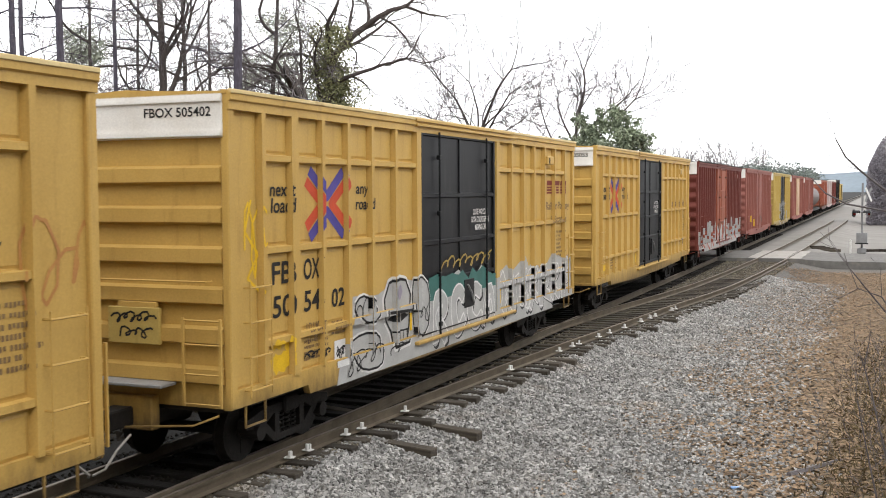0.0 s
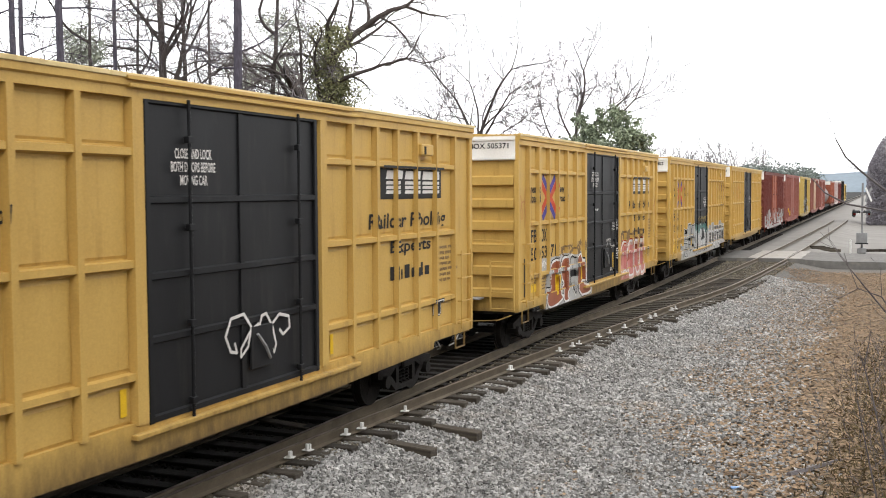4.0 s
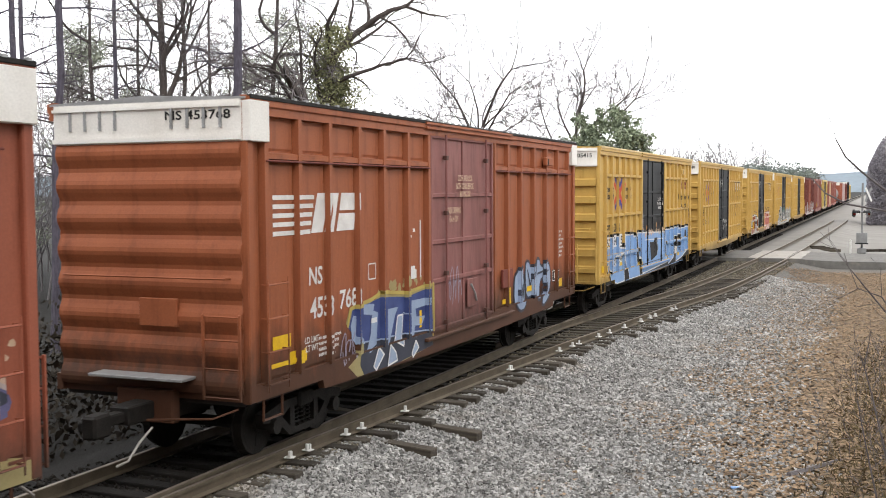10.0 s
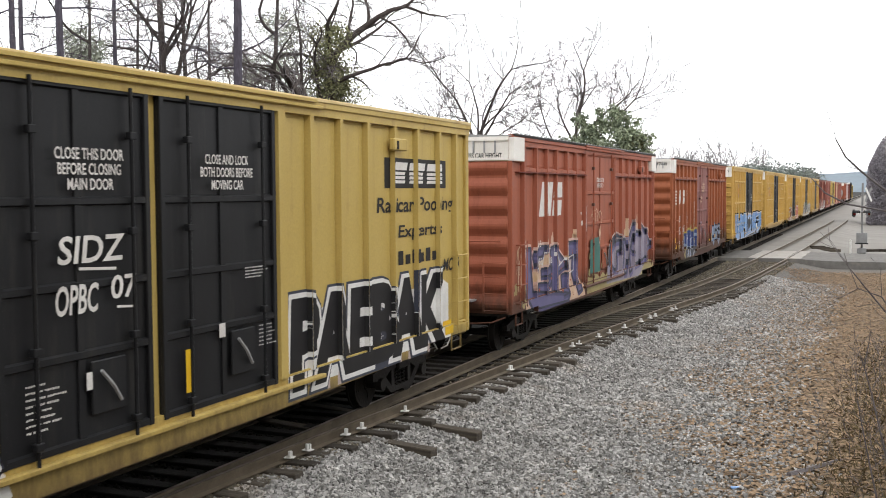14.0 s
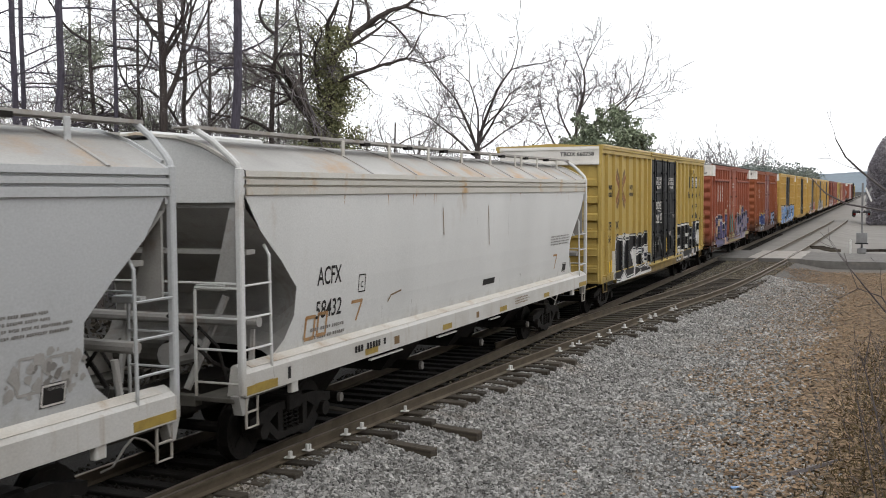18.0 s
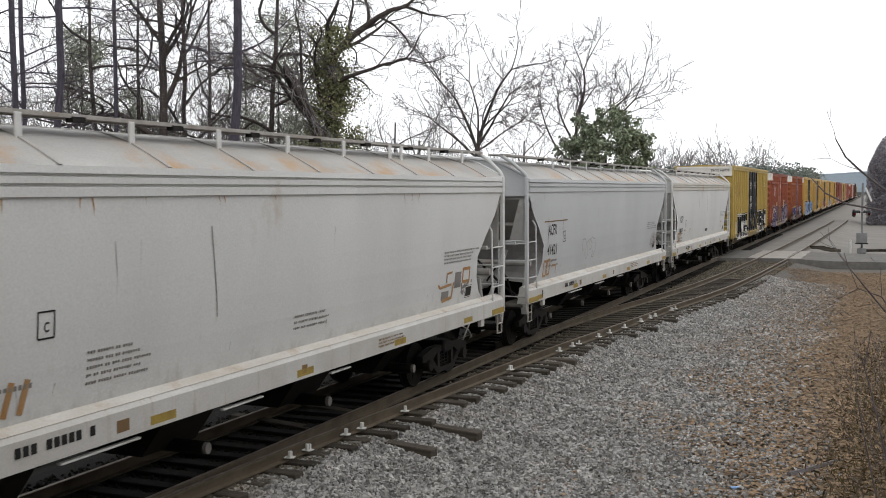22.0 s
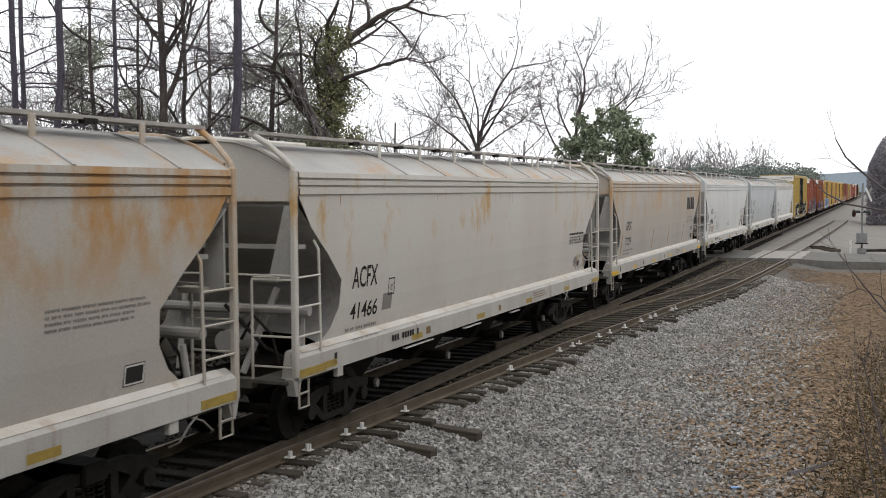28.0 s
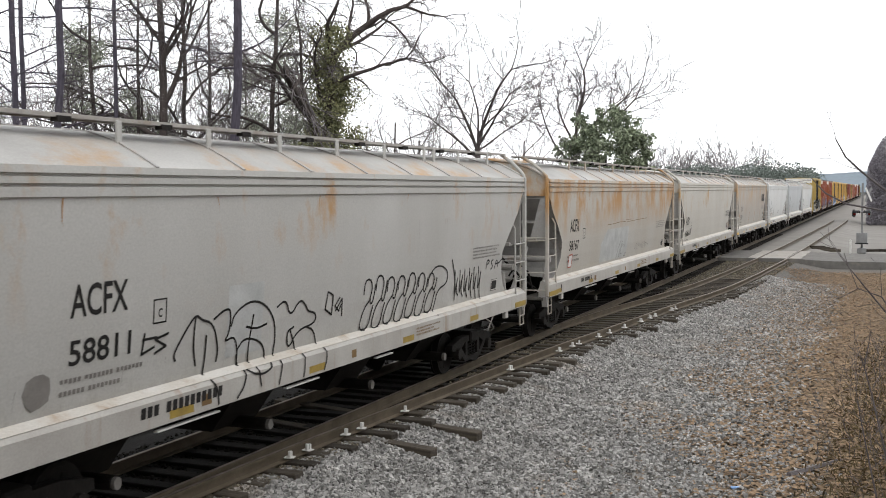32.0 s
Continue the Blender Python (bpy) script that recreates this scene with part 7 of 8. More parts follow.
def ground_mesh():
    xs = np.unique(np.concatenate([np.array([-900, -400, -150, -60, -30, -18, -10, -6, -4]), np.arange(-3, 12, 0.35), np.array([12, 14, 18, 26, 40, 80, 200, 500, 900])]))
    ys = np.unique(np.concatenate([np.array([-200, -80, -30, -12, -4]), np.arange(0, 62, 0.5), np.arange(62, 140, 4), np.array([160, 200, 300, 500, 900, 1600, 3000])]))
    v = np.array([(x, y, ground_height(float(x), float(y))) for y in ys for x in xs])
    n = len(xs)
    f = np.array([(r * n + c, r * n + c + 1, (r + 1) * n + c + 1, (r + 1) * n + c) for r in range(len(ys) - 1) for c in range(n - 1)])
    return array_mesh("ground", v, f)


def ground_material():
    """Grey ballast near the rails, brown leaf litter and soil beyond, with a ragged border."""
    m = M["ballast"]
    n, l = m.node_tree.nodes, m.node_tree.links
    b = n["Principled BSDF"]
    stone = b.inputs["Base Color"].links[0].from_socket
    tc = n.new("ShaderNodeTexCoord")
    sp = n.new("ShaderNodeSeparateXYZ")
    l.new(tc.outputs["Object"], sp.inputs[0])
    nz = n.new("ShaderNodeTexNoise")
    nz.inputs["Scale"].default_value, nz.inputs["Detail"].default_value = 0.55, 7
    l.new(tc.outputs["Object"], nz.inputs["Vector"])
    wob = n.new("ShaderNodeMath")
    wob.operation = "MULTIPLY_ADD"
    wob.inputs[1].default_value = 5.0
    l.new(nz.outputs["Fac"], wob.inputs[0])
    l.new(sp.outputs["X"], wob.inputs[2])
    r1 = n.new("ShaderNodeMapRange")
    r1.inputs["From Min"].default_value, r1.inputs["From Max"].default_value = 7.8, 9.9
    l.new(wob.outputs[0], r1.inputs["Value"])
    litter = n.new("ShaderNodeValToRGB")
    e = litter.color_ramp.elements
    e[0].position, e[0].color, e[1].position, e[1].color = 0.34, (0.08, 0.057, 0.036, 1), 0.66, (0.27, 0.185, 0.105, 1)
    q = e.new(0.52)
    q.color = (0.17, 0.125, 0.08, 1)
    nl = n.new("ShaderNodeTexNoise")
    nl.inputs["Scale"].default_value, nl.inputs["Detail"].default_value = 9, 8
    l.new(tc.outputs["Object"], nl.inputs["Vector"])
    l.new(nl.outputs["Fac"], litter.inputs["Fac"])
    mx = n.new("ShaderNodeMix")
    mx.data_type = "RGBA"
    r3 = n.new("ShaderNodeMapRange")
    r3.inputs["From Min"].default_value, r3.inputs["From Max"].default_value = 58.5, 54.0
    l.new(sp.outputs["Y"], r3.inputs["Value"])
    both = n.new("ShaderNodeMath")
    both.operation = "MULTIPLY"
    l.new(r1.outputs["Result"], both.inputs[0])
    l.new(r3.outputs["Result"], both.inputs[1])
    l.new(both.outputs[0], mx.inputs["Factor"])
    l.new(stone, mx.inputs["A"])
    l.new(litter.outputs["Color"], mx.inputs["B"])
    # ground from the main track outwards is blackened as painted train shade
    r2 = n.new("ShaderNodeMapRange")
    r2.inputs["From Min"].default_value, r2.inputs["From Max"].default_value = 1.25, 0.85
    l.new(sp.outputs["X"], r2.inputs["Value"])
    train_shade = n.new("ShaderNodeMix")
    train_shade.data_type = "RGBA"
    train_shade.inputs["B"].default_value = (0.011, 0.0095, 0.008, 1)
    l.new(r2.outputs["Result"], train_shade.inputs["Factor"])
    l.new(mx.outputs["Result"], train_shade.inputs["A"])
    r4 = n.new("ShaderNodeMapRange")
    r4.inputs["From Min"].default_value, r4.inputs["From Max"].default_value = 57.0, 66.0
    l.new(sp.outputs["Y"], r4.inputs["Value"])
    r5 = n.new("ShaderNodeMapRange")
    r5.inputs["From Min"].default_value, r5.inputs["From Max"].default_value = 1.2, 2.0
    l.new(sp.outputs["X"], r5.inputs["Value"])
    sand = n.new("ShaderNodeMath")
    sand.operation = "MULTIPLY"
    l.new(r4.outputs["Result"], sand.inputs[0])
    l.new(r5.outputs["Result"], sand.inputs[1])
    dust = n.new("ShaderNodeValToRGB")
    e = dust.color_ramp.elements
    e[0].position, e[0].color, e[1].position, e[1].color = 0.3, (0.185, 0.172, 0.155, 1), 0.7, (0.235, 0.222, 0.204, 1)
    l.new(nz.outputs["Fac"], dust.inputs["Fac"])
    pale_bed = n.new("ShaderNodeMix")
    pale_bed.data_type = "RGBA"
    l.new(sand.outputs[0], pale_bed.inputs["Factor"])
    l.new(train_shade.outputs["Result"], pale_bed.inputs["A"])
    l.new(dust.outputs["Color"], pale_bed.inputs["B"])
    # a washed-out patch of fine pale gravel in the litter
    off = n.new("ShaderNodeVectorMath")
    off.operation = "SUBTRACT"
    off.inputs[1].default_value = (7.1, 32.0, -0.5)
    l.new(tc.outputs["Object"], off.inputs[0])
    wide = n.new("ShaderNodeVectorMath")
    wide.operation = "MULTIPLY"
    wide.inputs[1].default_value = (1.0, 0.45, 0.0)
    l.new(off.outputs[0], wide.inputs[0])
    far_off = n.new("ShaderNodeVectorMath")
    far_off.operation = "LENGTH"
    l.new(wide.outputs[0], far_off.inputs[0])
    rag = n.new("ShaderNodeMath")
    rag.operation = "MULTIPLY_ADD"
    rag.inputs[1].default_value = 1.4
    l.new(nl.outputs["Fac"], rag.inputs[0])
    l.new(far_off.outputs["Value"], rag.inputs[2])
    spot = n.new("ShaderNodeMapRange")
    spot.inputs["From Min"].default_value, spot.inputs["From Max"].default_value = 1.5, 1.2
    l.new(rag.outputs[0], spot.inputs["Value"])
    washed = n.new("ShaderNodeMix")
    washed.data_type = "RGBA"
    washed.inputs["B"].default_value = (0.40, 0.385, 0.365, 1)
    l.new(spot.outputs["Result"], washed.inputs["Factor"])
    l.new(pale_bed.outputs["Result"], washed.inputs["A"])
    l.new(washed.outputs["Result"], b.inputs["Base Color"])
    # packed and smooth towards the road
    relief = n.new("ShaderNodeMapRange")
    relief.inputs["From Min"].default_value, relief.inputs["From Max"].default_value = 45.0, 60.0
    relief.inputs["To Min"].default_value, relief.inputs["To Max"].default_value = 1.0, 0.06
    l.new(sp.outputs["Y"], relief.inputs["Value"])
    l.new(relief.outputs["Result"], b.inputs["Normal"].links[0].from_node.inputs["Strength"])
    return m


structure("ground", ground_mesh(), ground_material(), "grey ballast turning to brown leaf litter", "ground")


def scatter_stones(name, n, zone, size, material, label, seed):
    """Rough angular stones, each a skewed little block, in one mesh."""
    rg = np.random.default_rng(seed)
    pts = []
    while len(pts) < n:
        x, y = zone(rg)
        if x is not None:
            pts.append((x, y, ground_height(x, y)))
    p = np.array(pts)
    cube = np.array([(a, b, c) for c in (-1, 1) for b in (-1, 1) for a in (-1, 1)], float)
    v = cube[None] * rg.uniform(0.35, 1.0, (n, 8, 3)) * (rg.uniform(*size, (n, 1, 1)) * rg.uniform(0.5, 1.25, (n, 1, 3)))
    ax = rg.normal(size=(n, 3))
    ax /= np.linalg.norm(ax, axis=1, keepdims=True)
    an = rg.uniform(0, 6.28, n)[:, None, None]
    c, s = np.cos(an), np.sin(an)
    k = ax[:, None, :]
    v = v * c + np.cross(np.broadcast_to(k, v.shape), v) * s + k * (v * k).sum(2, keepdims=True) * (1 - c)
    v += p[:, None, :] + np.array([0, 0, size[0] * 0.35])
    q = np.array([(0, 2, 3, 1), (4, 5, 7, 6), (0, 1, 5, 4), (2, 6, 7, 3), (0, 4, 6, 2), (1, 3, 7, 5)])
    f = (q[None] + np.arange(n)[:, None, None] * 8).reshape(-1, 4)
    me = array_mesh(name, v.reshape(-1, 3), f)
    me.shade_flat()
    return tagged(part(name, me, M[material]), label, "gravel", kind="stuff")


def shoulder(rg):
    y = 9.5 + 40 * rg.random() ** 1.6
    x = siding(y) + 0.9 + rg.random() ** 1.15 * (7.6 - siding(y))
    rim = 5.2 - 0.9 * min(1.0, max(0.0, (y - 14) / 9))
    keep = 1.0 if x < rim else 1 - (x - rim) / 3.6
    return (x, y) if rg.random() < keep else (None, None)


def four_foot(rg):
    y = 7 + 31 * rg.random() ** 1.3
    return rg.uniform(-1.6, 0.85), y


def siding_bed(rg):
    y = 9 + 50 * rg.random() ** 1.25
    return rg.uniform(0.85, siding(y) + 1.15), y


scatter_stones("ballast_stones", 88000, shoulder, (0.022, 0.044), "stone", "loose grey crushed granite ballast", 3)
scatter_stones("track_stones", 9000, four_foot, (0.018, 0.036), "fine_stone", "ballast between main rails, train shade painted in", 5)
scatter_stones("siding_stones", 30000, siding_bed, (0.020, 0.038), "siding_stone", "olive dusty ballast of the siding", 6)


def scatter_leaves(name, n, zone, size, material, label, seed, lift=0.02):
    rg = np.random.default_rng(seed)
    v, f = np.zeros((n, 6, 3)), []
    for i in range(n):
        x, y = zone(rg)
        z = ground_height(x, y) + lift
        a, s = rg.uniform(0, 6.28), rg.uniform(*size)
        u, w = np.array([math.cos(a), math.sin(a), rg.uniform(-0.2, 0.2)]) * s, np.array([-math.sin(a), math.cos(a), rg.uniform(-0.2, 0.2)]) * s * 0.7
        o, up = np.array([x, y, z]), np.array([0, 0, s * rg.uniform(0.05, 0.35)])
        v[i] = (o - u - w + up, o - w * 0.8, o + u - w + up, o - u + w + up, o + w * 0.8, o + u + w + up)
    f = (np.array([(0, 1, 4, 3), (1, 2, 5, 4)])[None] + np.arange(n)[:, None, None] * 6).reshape(-1, 4)
    return tagged(part(name, array_mesh(name, v.reshape(-1, 3), f), M[material]), label, "leaves", kind="stuff")


def litter_zone(rg):
    while True:
        y = 11.5 + 45 * rg.random() ** 1.4
        x = rg.uniform(4.2, 11.5)
        edge = 6.7 + 2.2 * noise.noise((x * 0.55, y * 0.4, 3.0)) + rg.normal() * 0.45 - 0.03 * (y - 15) - 1.1 * min(1.0, max(0.0, (y - 14) / 9))
        if x > edge or rg.random() < 0.05:
            return x, y


scatter_leaves("fallen_leaves", 56000, litter_zone, (0.02, 0.05), "leaf", "dry brown fallen leaves on gravel", 8)


def rail_geo(offset, y0, y1, centre, step):
    """A flat-bottomed rail: foot, web and head."""
    prof = [(-0.07, -0.175), (0.07, -0.175), (0.07, -0.16), (0.012, -0.14), (0.012, -0.05), (0.037, -0.04), (0.037, -0.003), (0.03, 0.0), (-0.03, 0.0), (-0.037, -0.003), (-0.037, -0.04), (-0.012, -0.05), (-0.012, -0.14), (-0.07, -0.16)]
    g, k, y, rows = Geo(), len(prof), y0, 0
    while y <= y1 + 1e-6:
        g.v += [(a + offset + centre(y), y, b) for a, b in prof]
        if rows:
            n = (rows - 1) * k
            g.f += [(n + i, n + (i + 1) % k, n + k + (i + 1) % k, n + k + i) for i in range(k)]
        rows += 1
        y += step
    return g


def rail_heads(offset, y0, y1, centre, step):
    g, y, rows = Geo(), y0, 0
    while y <= y1 + 1e-6:
        g.v += [(offset + centre(y) - 0.026, y, 0.003), (offset + centre(y) + 0.026, y, 0.003)]
        if rows:
            n = (rows - 1) * 2
            g.f.append((n, n + 1, n + 3, n + 2))
        rows += 1
        y += step
    return g


main = tagged(new("main_track"), "main railway track of rusty rails on dark ties", "railway track", kind="structure")
side_track = tagged(new("siding_track"), "rusty siding track curving away from the main line", "railway track", kind="structure")
for o in (-0.755, 0.755):
    r = part("rail", rail_geo(o, -30, 700, lambda y: 0.0, 365), M["rail"], main)
    part("rail_head", rail_heads(o, -30, 700, lambda y: 0.0, 365), M["rail_top"], r, "worn running surface")
r = part("rail", rail_geo(0.755, 7, 134, siding, 1.0), M["rail"], side_track)
part("rail_head", rail_heads(0.755, 7, 134, siding, 1.0), M["rail_top"], r, "worn running surface")
r = part("rail", rail_geo(-0.755, 24, 134, siding, 1.0), M["rail"], side_track)
part("rail_head", rail_heads(-0.755, 24, 134, siding, 1.0), M["rail_top"], r, "worn running surface")
rt = random.Random(12)
tie_meshes = {}


def tie(parent, x0, x1, y, tilt=0.0, z=-0.175, mtl="tie"):
    w = round((x1 - x0) * 5) / 5
    m = cached(tie_meshes, w, lambda: Geo().box(-w / 2, w / 2, -0.115, 0.115, -0.17, 0.0, 0.012).mesh("tie"))
    o = part("tie", m, M[mtl], parent)
    o.location, o.rotation_euler = ((x0 + x1) / 2, y, z), (0, rt.uniform(-0.004, 0.004), tilt)


y = 6.0
while y < 95:
    if 9 < y < 33:
        tilt = rt.uniform(-0.03, 0.03)
        # long tie split in two; the half under the train painted shade-dark
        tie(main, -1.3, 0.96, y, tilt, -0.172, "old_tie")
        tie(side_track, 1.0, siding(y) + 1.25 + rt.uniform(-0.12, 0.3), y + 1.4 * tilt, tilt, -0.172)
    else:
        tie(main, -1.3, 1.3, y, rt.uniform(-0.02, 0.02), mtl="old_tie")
        if 33 <= y < 47:
            tie(side_track, siding(y) - 1.3, siding(y) + 1.3 + rt.uniform(-0.05, 0.12), y, rt.uniform(-0.06, 0.0) - 0.04)
    y += rt.uniform(0.50, 0.57)
for x0, x1, ty in ((-1.3, 2.62, 15.05), (-1.3, 2.86, 16.45)):
    o = part("switch_tie", Geo().box(x0, x1, -0.11, 0.11, -0.15, 0.0, 0.012), M["tie"], main, "long dark timber of the switch")
    o.location = (0, ty, -0.165)
    o.rotation_euler = (0, 0.045, -0.10)
# white-painted rail braces along the siding's near rail
brace = Geo().box(-0.05, 0.07, -0.05, 0.05, -0.155, -0.135, 0.005)
brace.box(0.0, 0.035, -0.045, -0.015, -0.14, -0.02, 0.005)
brace.box(0.0, 0.035, 0.015, 0.045, -0.14, -0.04, 0.005)
bm_ = brace.mesh("rail_brace")
for y in (12.96, 13.44, 14.52, 15.0, 16.46, 21.15, 24.0, 24.87, 25.31, 26.71, 27.54, 28.78, 30.27, 31.18, 31.69, 33.43, 33.83):
    o = part("rail_brace", bm_, M["sp_white"], side_track, "white painted rail brace")
    o.location, o.rotation_euler.z = (siding(y) + 0.83, y, 0.0), rt.uniform(-0.3, 0.3)
    o.scale = (1.25, 1.2, 0.8)

# sticks and litter on the stones
for x0, y0, x1, y1, r in ((3.0, 18.7, 3.25, 18.0, 0.016), (5.0, 18.6, 5.65, 18.9, 0.022), (2.95, 22.4, 3.2, 22.1, 0.03), (7.75, 15.9, 8.4, 17.0, 0.045), (3.6, 21.0, 3.7, 20.7, 0.025)):
    zs = [ground_height(x0 + (x1 - x0) * k / 3, y0 + (y1 - y0) * k / 3) + r * 0.8 for k in range(4)]
    tagged(part("stick", Geo().tube([(x0 + (x1 - x0) * k / 3 + 0.02 * (k % 2), y0 + (y1 - y0) * k / 3, zs[k]) for k in range(4)], [r, r * 0.9, r * 0.8, r * 0.5], 5), M["twig"]), "dead grey stick lying on the gravel", "stick")
for x, y, a, mtl in ((7.1, 15.0, 0.4, "sp_blue"), (6.6, 21.5, 0.2, "sp_white"), (7.4, 26.0, 0.8, "sp_white"), (3.35, 19.6, 0.1, "sp_white")):
    o = tagged(part("litter_scrap", Geo().box(-0.06, 0.06, -0.035, 0.035, 0, 0.03, 0.008), M[mtl]), "small pale scrap of litter on gravel", "litter")
    o.location, o.rotation_euler.z = (x, y, ground_height(x, y) + 0.01), a

# the road crossing
road = structure("road", Geo().prism([(-25, -0.6), (45, -0.6), (45, -0.18), (6.5, -0.12), (4.9, -0.03), (-2, -0.03), (-25, -0.25)], 1, 59.0, 66.5), M["asphalt"], "worn grey asphalt road crossing the tracks", "road")
for off, w in ((-1.35, 0.55), (-0.66, 1.3), (0.8, 0.62)):
    for k in range(3):
        y0 = 59.1 + k * 2.4
        a = siding(y0 + 1.2) + off
        o = part("crossing_panel", Geo().box(a + 0.02, a + w, y0, y0 + 2.36, -0.03, -0.012, 0.006), M["concrete"], road, "pale concrete crossing panel")

sig = new("crossing_signal")
tagged(sig, "grey level-crossing signal mast with crossbuck and two unlit lamps", "crossing signal")
sig.location = (7.92, 74.0, ground_height(7.92, 74.0))
part("mast", Geo().tube([(0, 0, 0), (0, 0, 4.6)], 0.065, 10), M["signal_grey"], sig)
part("base", Geo().box(-0.28, 0.28, -0.28, 0.28, 0, 0.35, 0.04), M["signal_grey"], sig)
part("relay_box", Geo().box(-0.34, 0.34, -0.4, -0.05, 0.7, 1.35, 0.02), M["signal_grey"], sig, "grey steel relay box")
part("box_foot", Geo().box(-0.4, 0.4, -0.42, 0.0, 0.62, 0.7, 0.02), M["signal_black"], sig)
part("cross_arm", Geo().tube([(-0.5, -0.1, 2.72), (0.5, -0.1, 2.72)], 0.035, 8), M["signal_grey"], sig)
disc = [(math.cos(k * math.pi / 8), math.sin(k * math.pi / 8)) for k in range(16)]
for x, turn in ((-0.52, 1.15), (0.46, -1.15)):
    h = part("lamp_plate", Geo().prism([(a * 0.26, b * 0.26) for a, b in disc], 1, -0.03, 0.0), M["signal_black"] if x < 0 else M["signal_grey"], sig)
    h.location, h.rotation_euler.z = (x, -0.1, 2.62), turn
    part("lamp_hood", Geo().prism([(a * 0.18, 0.02 + b * 0.18) for a, b in disc[:9]] + [(a * 0.14, 0.02 + b * 0.14) for a, b in disc[:9][::-1]], 1, -0.36, -0.03), M["signal_black"], h)
    part("lamp_lens", Geo().prism([(a * 0.13, b * 0.13) for a, b in disc], 1, -0.07, -0.03), M["lens"], h, "dark red unlit lens")
for s, mtl in ((1, "sp_white"), (-1, "signal_grey")):
    b = part("crossbuck_blade", Geo().box(-0.55, 0.55, -0.02, 0.0, -0.085, 0.085, 0.006), M[mtl], sig, "white crossbuck blade")
    b.location, b.rotation_euler = (0.36, -0.12 - 0.03 * s, 3.85), (0, s * 0.95, 0.95)
post = tagged(part("marker_post", Geo().box(-0.06, 0.06, -0.06, 0.06, 0, 0.95, 0.02), M["sp_white"]), "short white marker post beside the road", "post")
post.location = (7.26, 72.5, ground_height(7.26, 72.5))
for i in range(7):
    a = rt.uniform(-0.5, 0.5)
    o = tagged(part("old_tie", Geo().box(-0.6, 0.6, -0.11, 0.11, 0, 0.17, 0.015), M["tie"]), "discarded dark tie lying by the crossing", "tie", "old ties by the crossing")
    x, y = (5.1 + 0.32 * i, 73.5 + rt.uniform(-0.4, 0.4)) if i < 4 else (8.6 + 0.8 * (i - 4), 76.0)
    o.location, o.rotation_euler = (x, y, ground_height(x, y)), (0, 0, a)


# ---- trees ----
def seg_mesh(name, segs, sides):
    """Tapered tubes from an array of p0, p1, r0, r1."""
    s = np.array(segs, float)
    p0, p1, r0, r1 = s[:, 0:3], s[:, 3:6], s[:, 6], s[:, 7]
    d = p1 - p0
    d /= np.linalg.norm(d, axis=1, keepdims=True) + 1e-9
    ref = np.where(np.abs(d[:, 2:3]) > 0.9, np.array([[1.0, 0, 0]]), np.array([[0, 0, 1.0]]))
    u = np.cross(d, ref)
    u /= np.linalg.norm(u, axis=1, keepdims=True) + 1e-9
    w = np.cross(d, u)
    n = len(s)
    v = np.zeros((n, 2, sides, 3))
    for k in range(sides):
        a = 2 * math.pi * k / sides
        o = u * math.cos(a) + w * math.sin(a)
        v[:, 0, k], v[:, 1, k] = p0 + o * r0[:, None], p1 + o * r1[:, None]
    f = np.array([(k, (k + 1) % sides, sides + (k + 1) % sides, sides + k) for k in range(sides)])
    return array_mesh(name, v.reshape(-1, 3), (f[None] + np.arange(n)[:, None, None] * 2 * sides).reshape(-1, 4))


def grow(segs, rg, p, d, length, radius, depth, tip=0.006, bend=0.16, lift=0.05, kids=(3, 5), spread=0.75, shrink=0.62):
    """A limb of a few bent pieces that carries smaller ones; depth counts down."""
    pieces = 5 if depth > 1 else 3
    step, r = length / pieces, radius
    ends = []
    for i in range(pieces):
        d = d + rg.normal(size=3) * bend + np.array([0, 0, lift])
        d = d / np.linalg.norm(d)
        q = p + d * step
        r2 = max(tip, radius * (1 - 0.75 * (i + 1) / pieces))
        segs.append((*p, *q, r, r2, depth))
        p, r = q, r2
        ends.append((p, d, r))
    if depth <= 0:
        return
    n = rg.integers(kids[0], kids[1] + 1)
    for k in range(n):
        j = rg.integers(1 if depth > 1 else 0, pieces)
        q, dd, rr = ends[j]
        side = rg.normal(size=3)
        side -= dd * side.dot(dd)
        side /= np.linalg.norm(side) + 1e-9
        nd = dd * (1 - spread * 0.45) + side * spread * rg.uniform(0.6, 1.1)
        nd /= np.linalg.norm(nd)
        grow(segs, rg, q, nd, length * shrink * rg.uniform(0.75, 1.2), max(tip, rr * 0.7), depth - 1, tip, bend, lift, kids, spread, shrink)


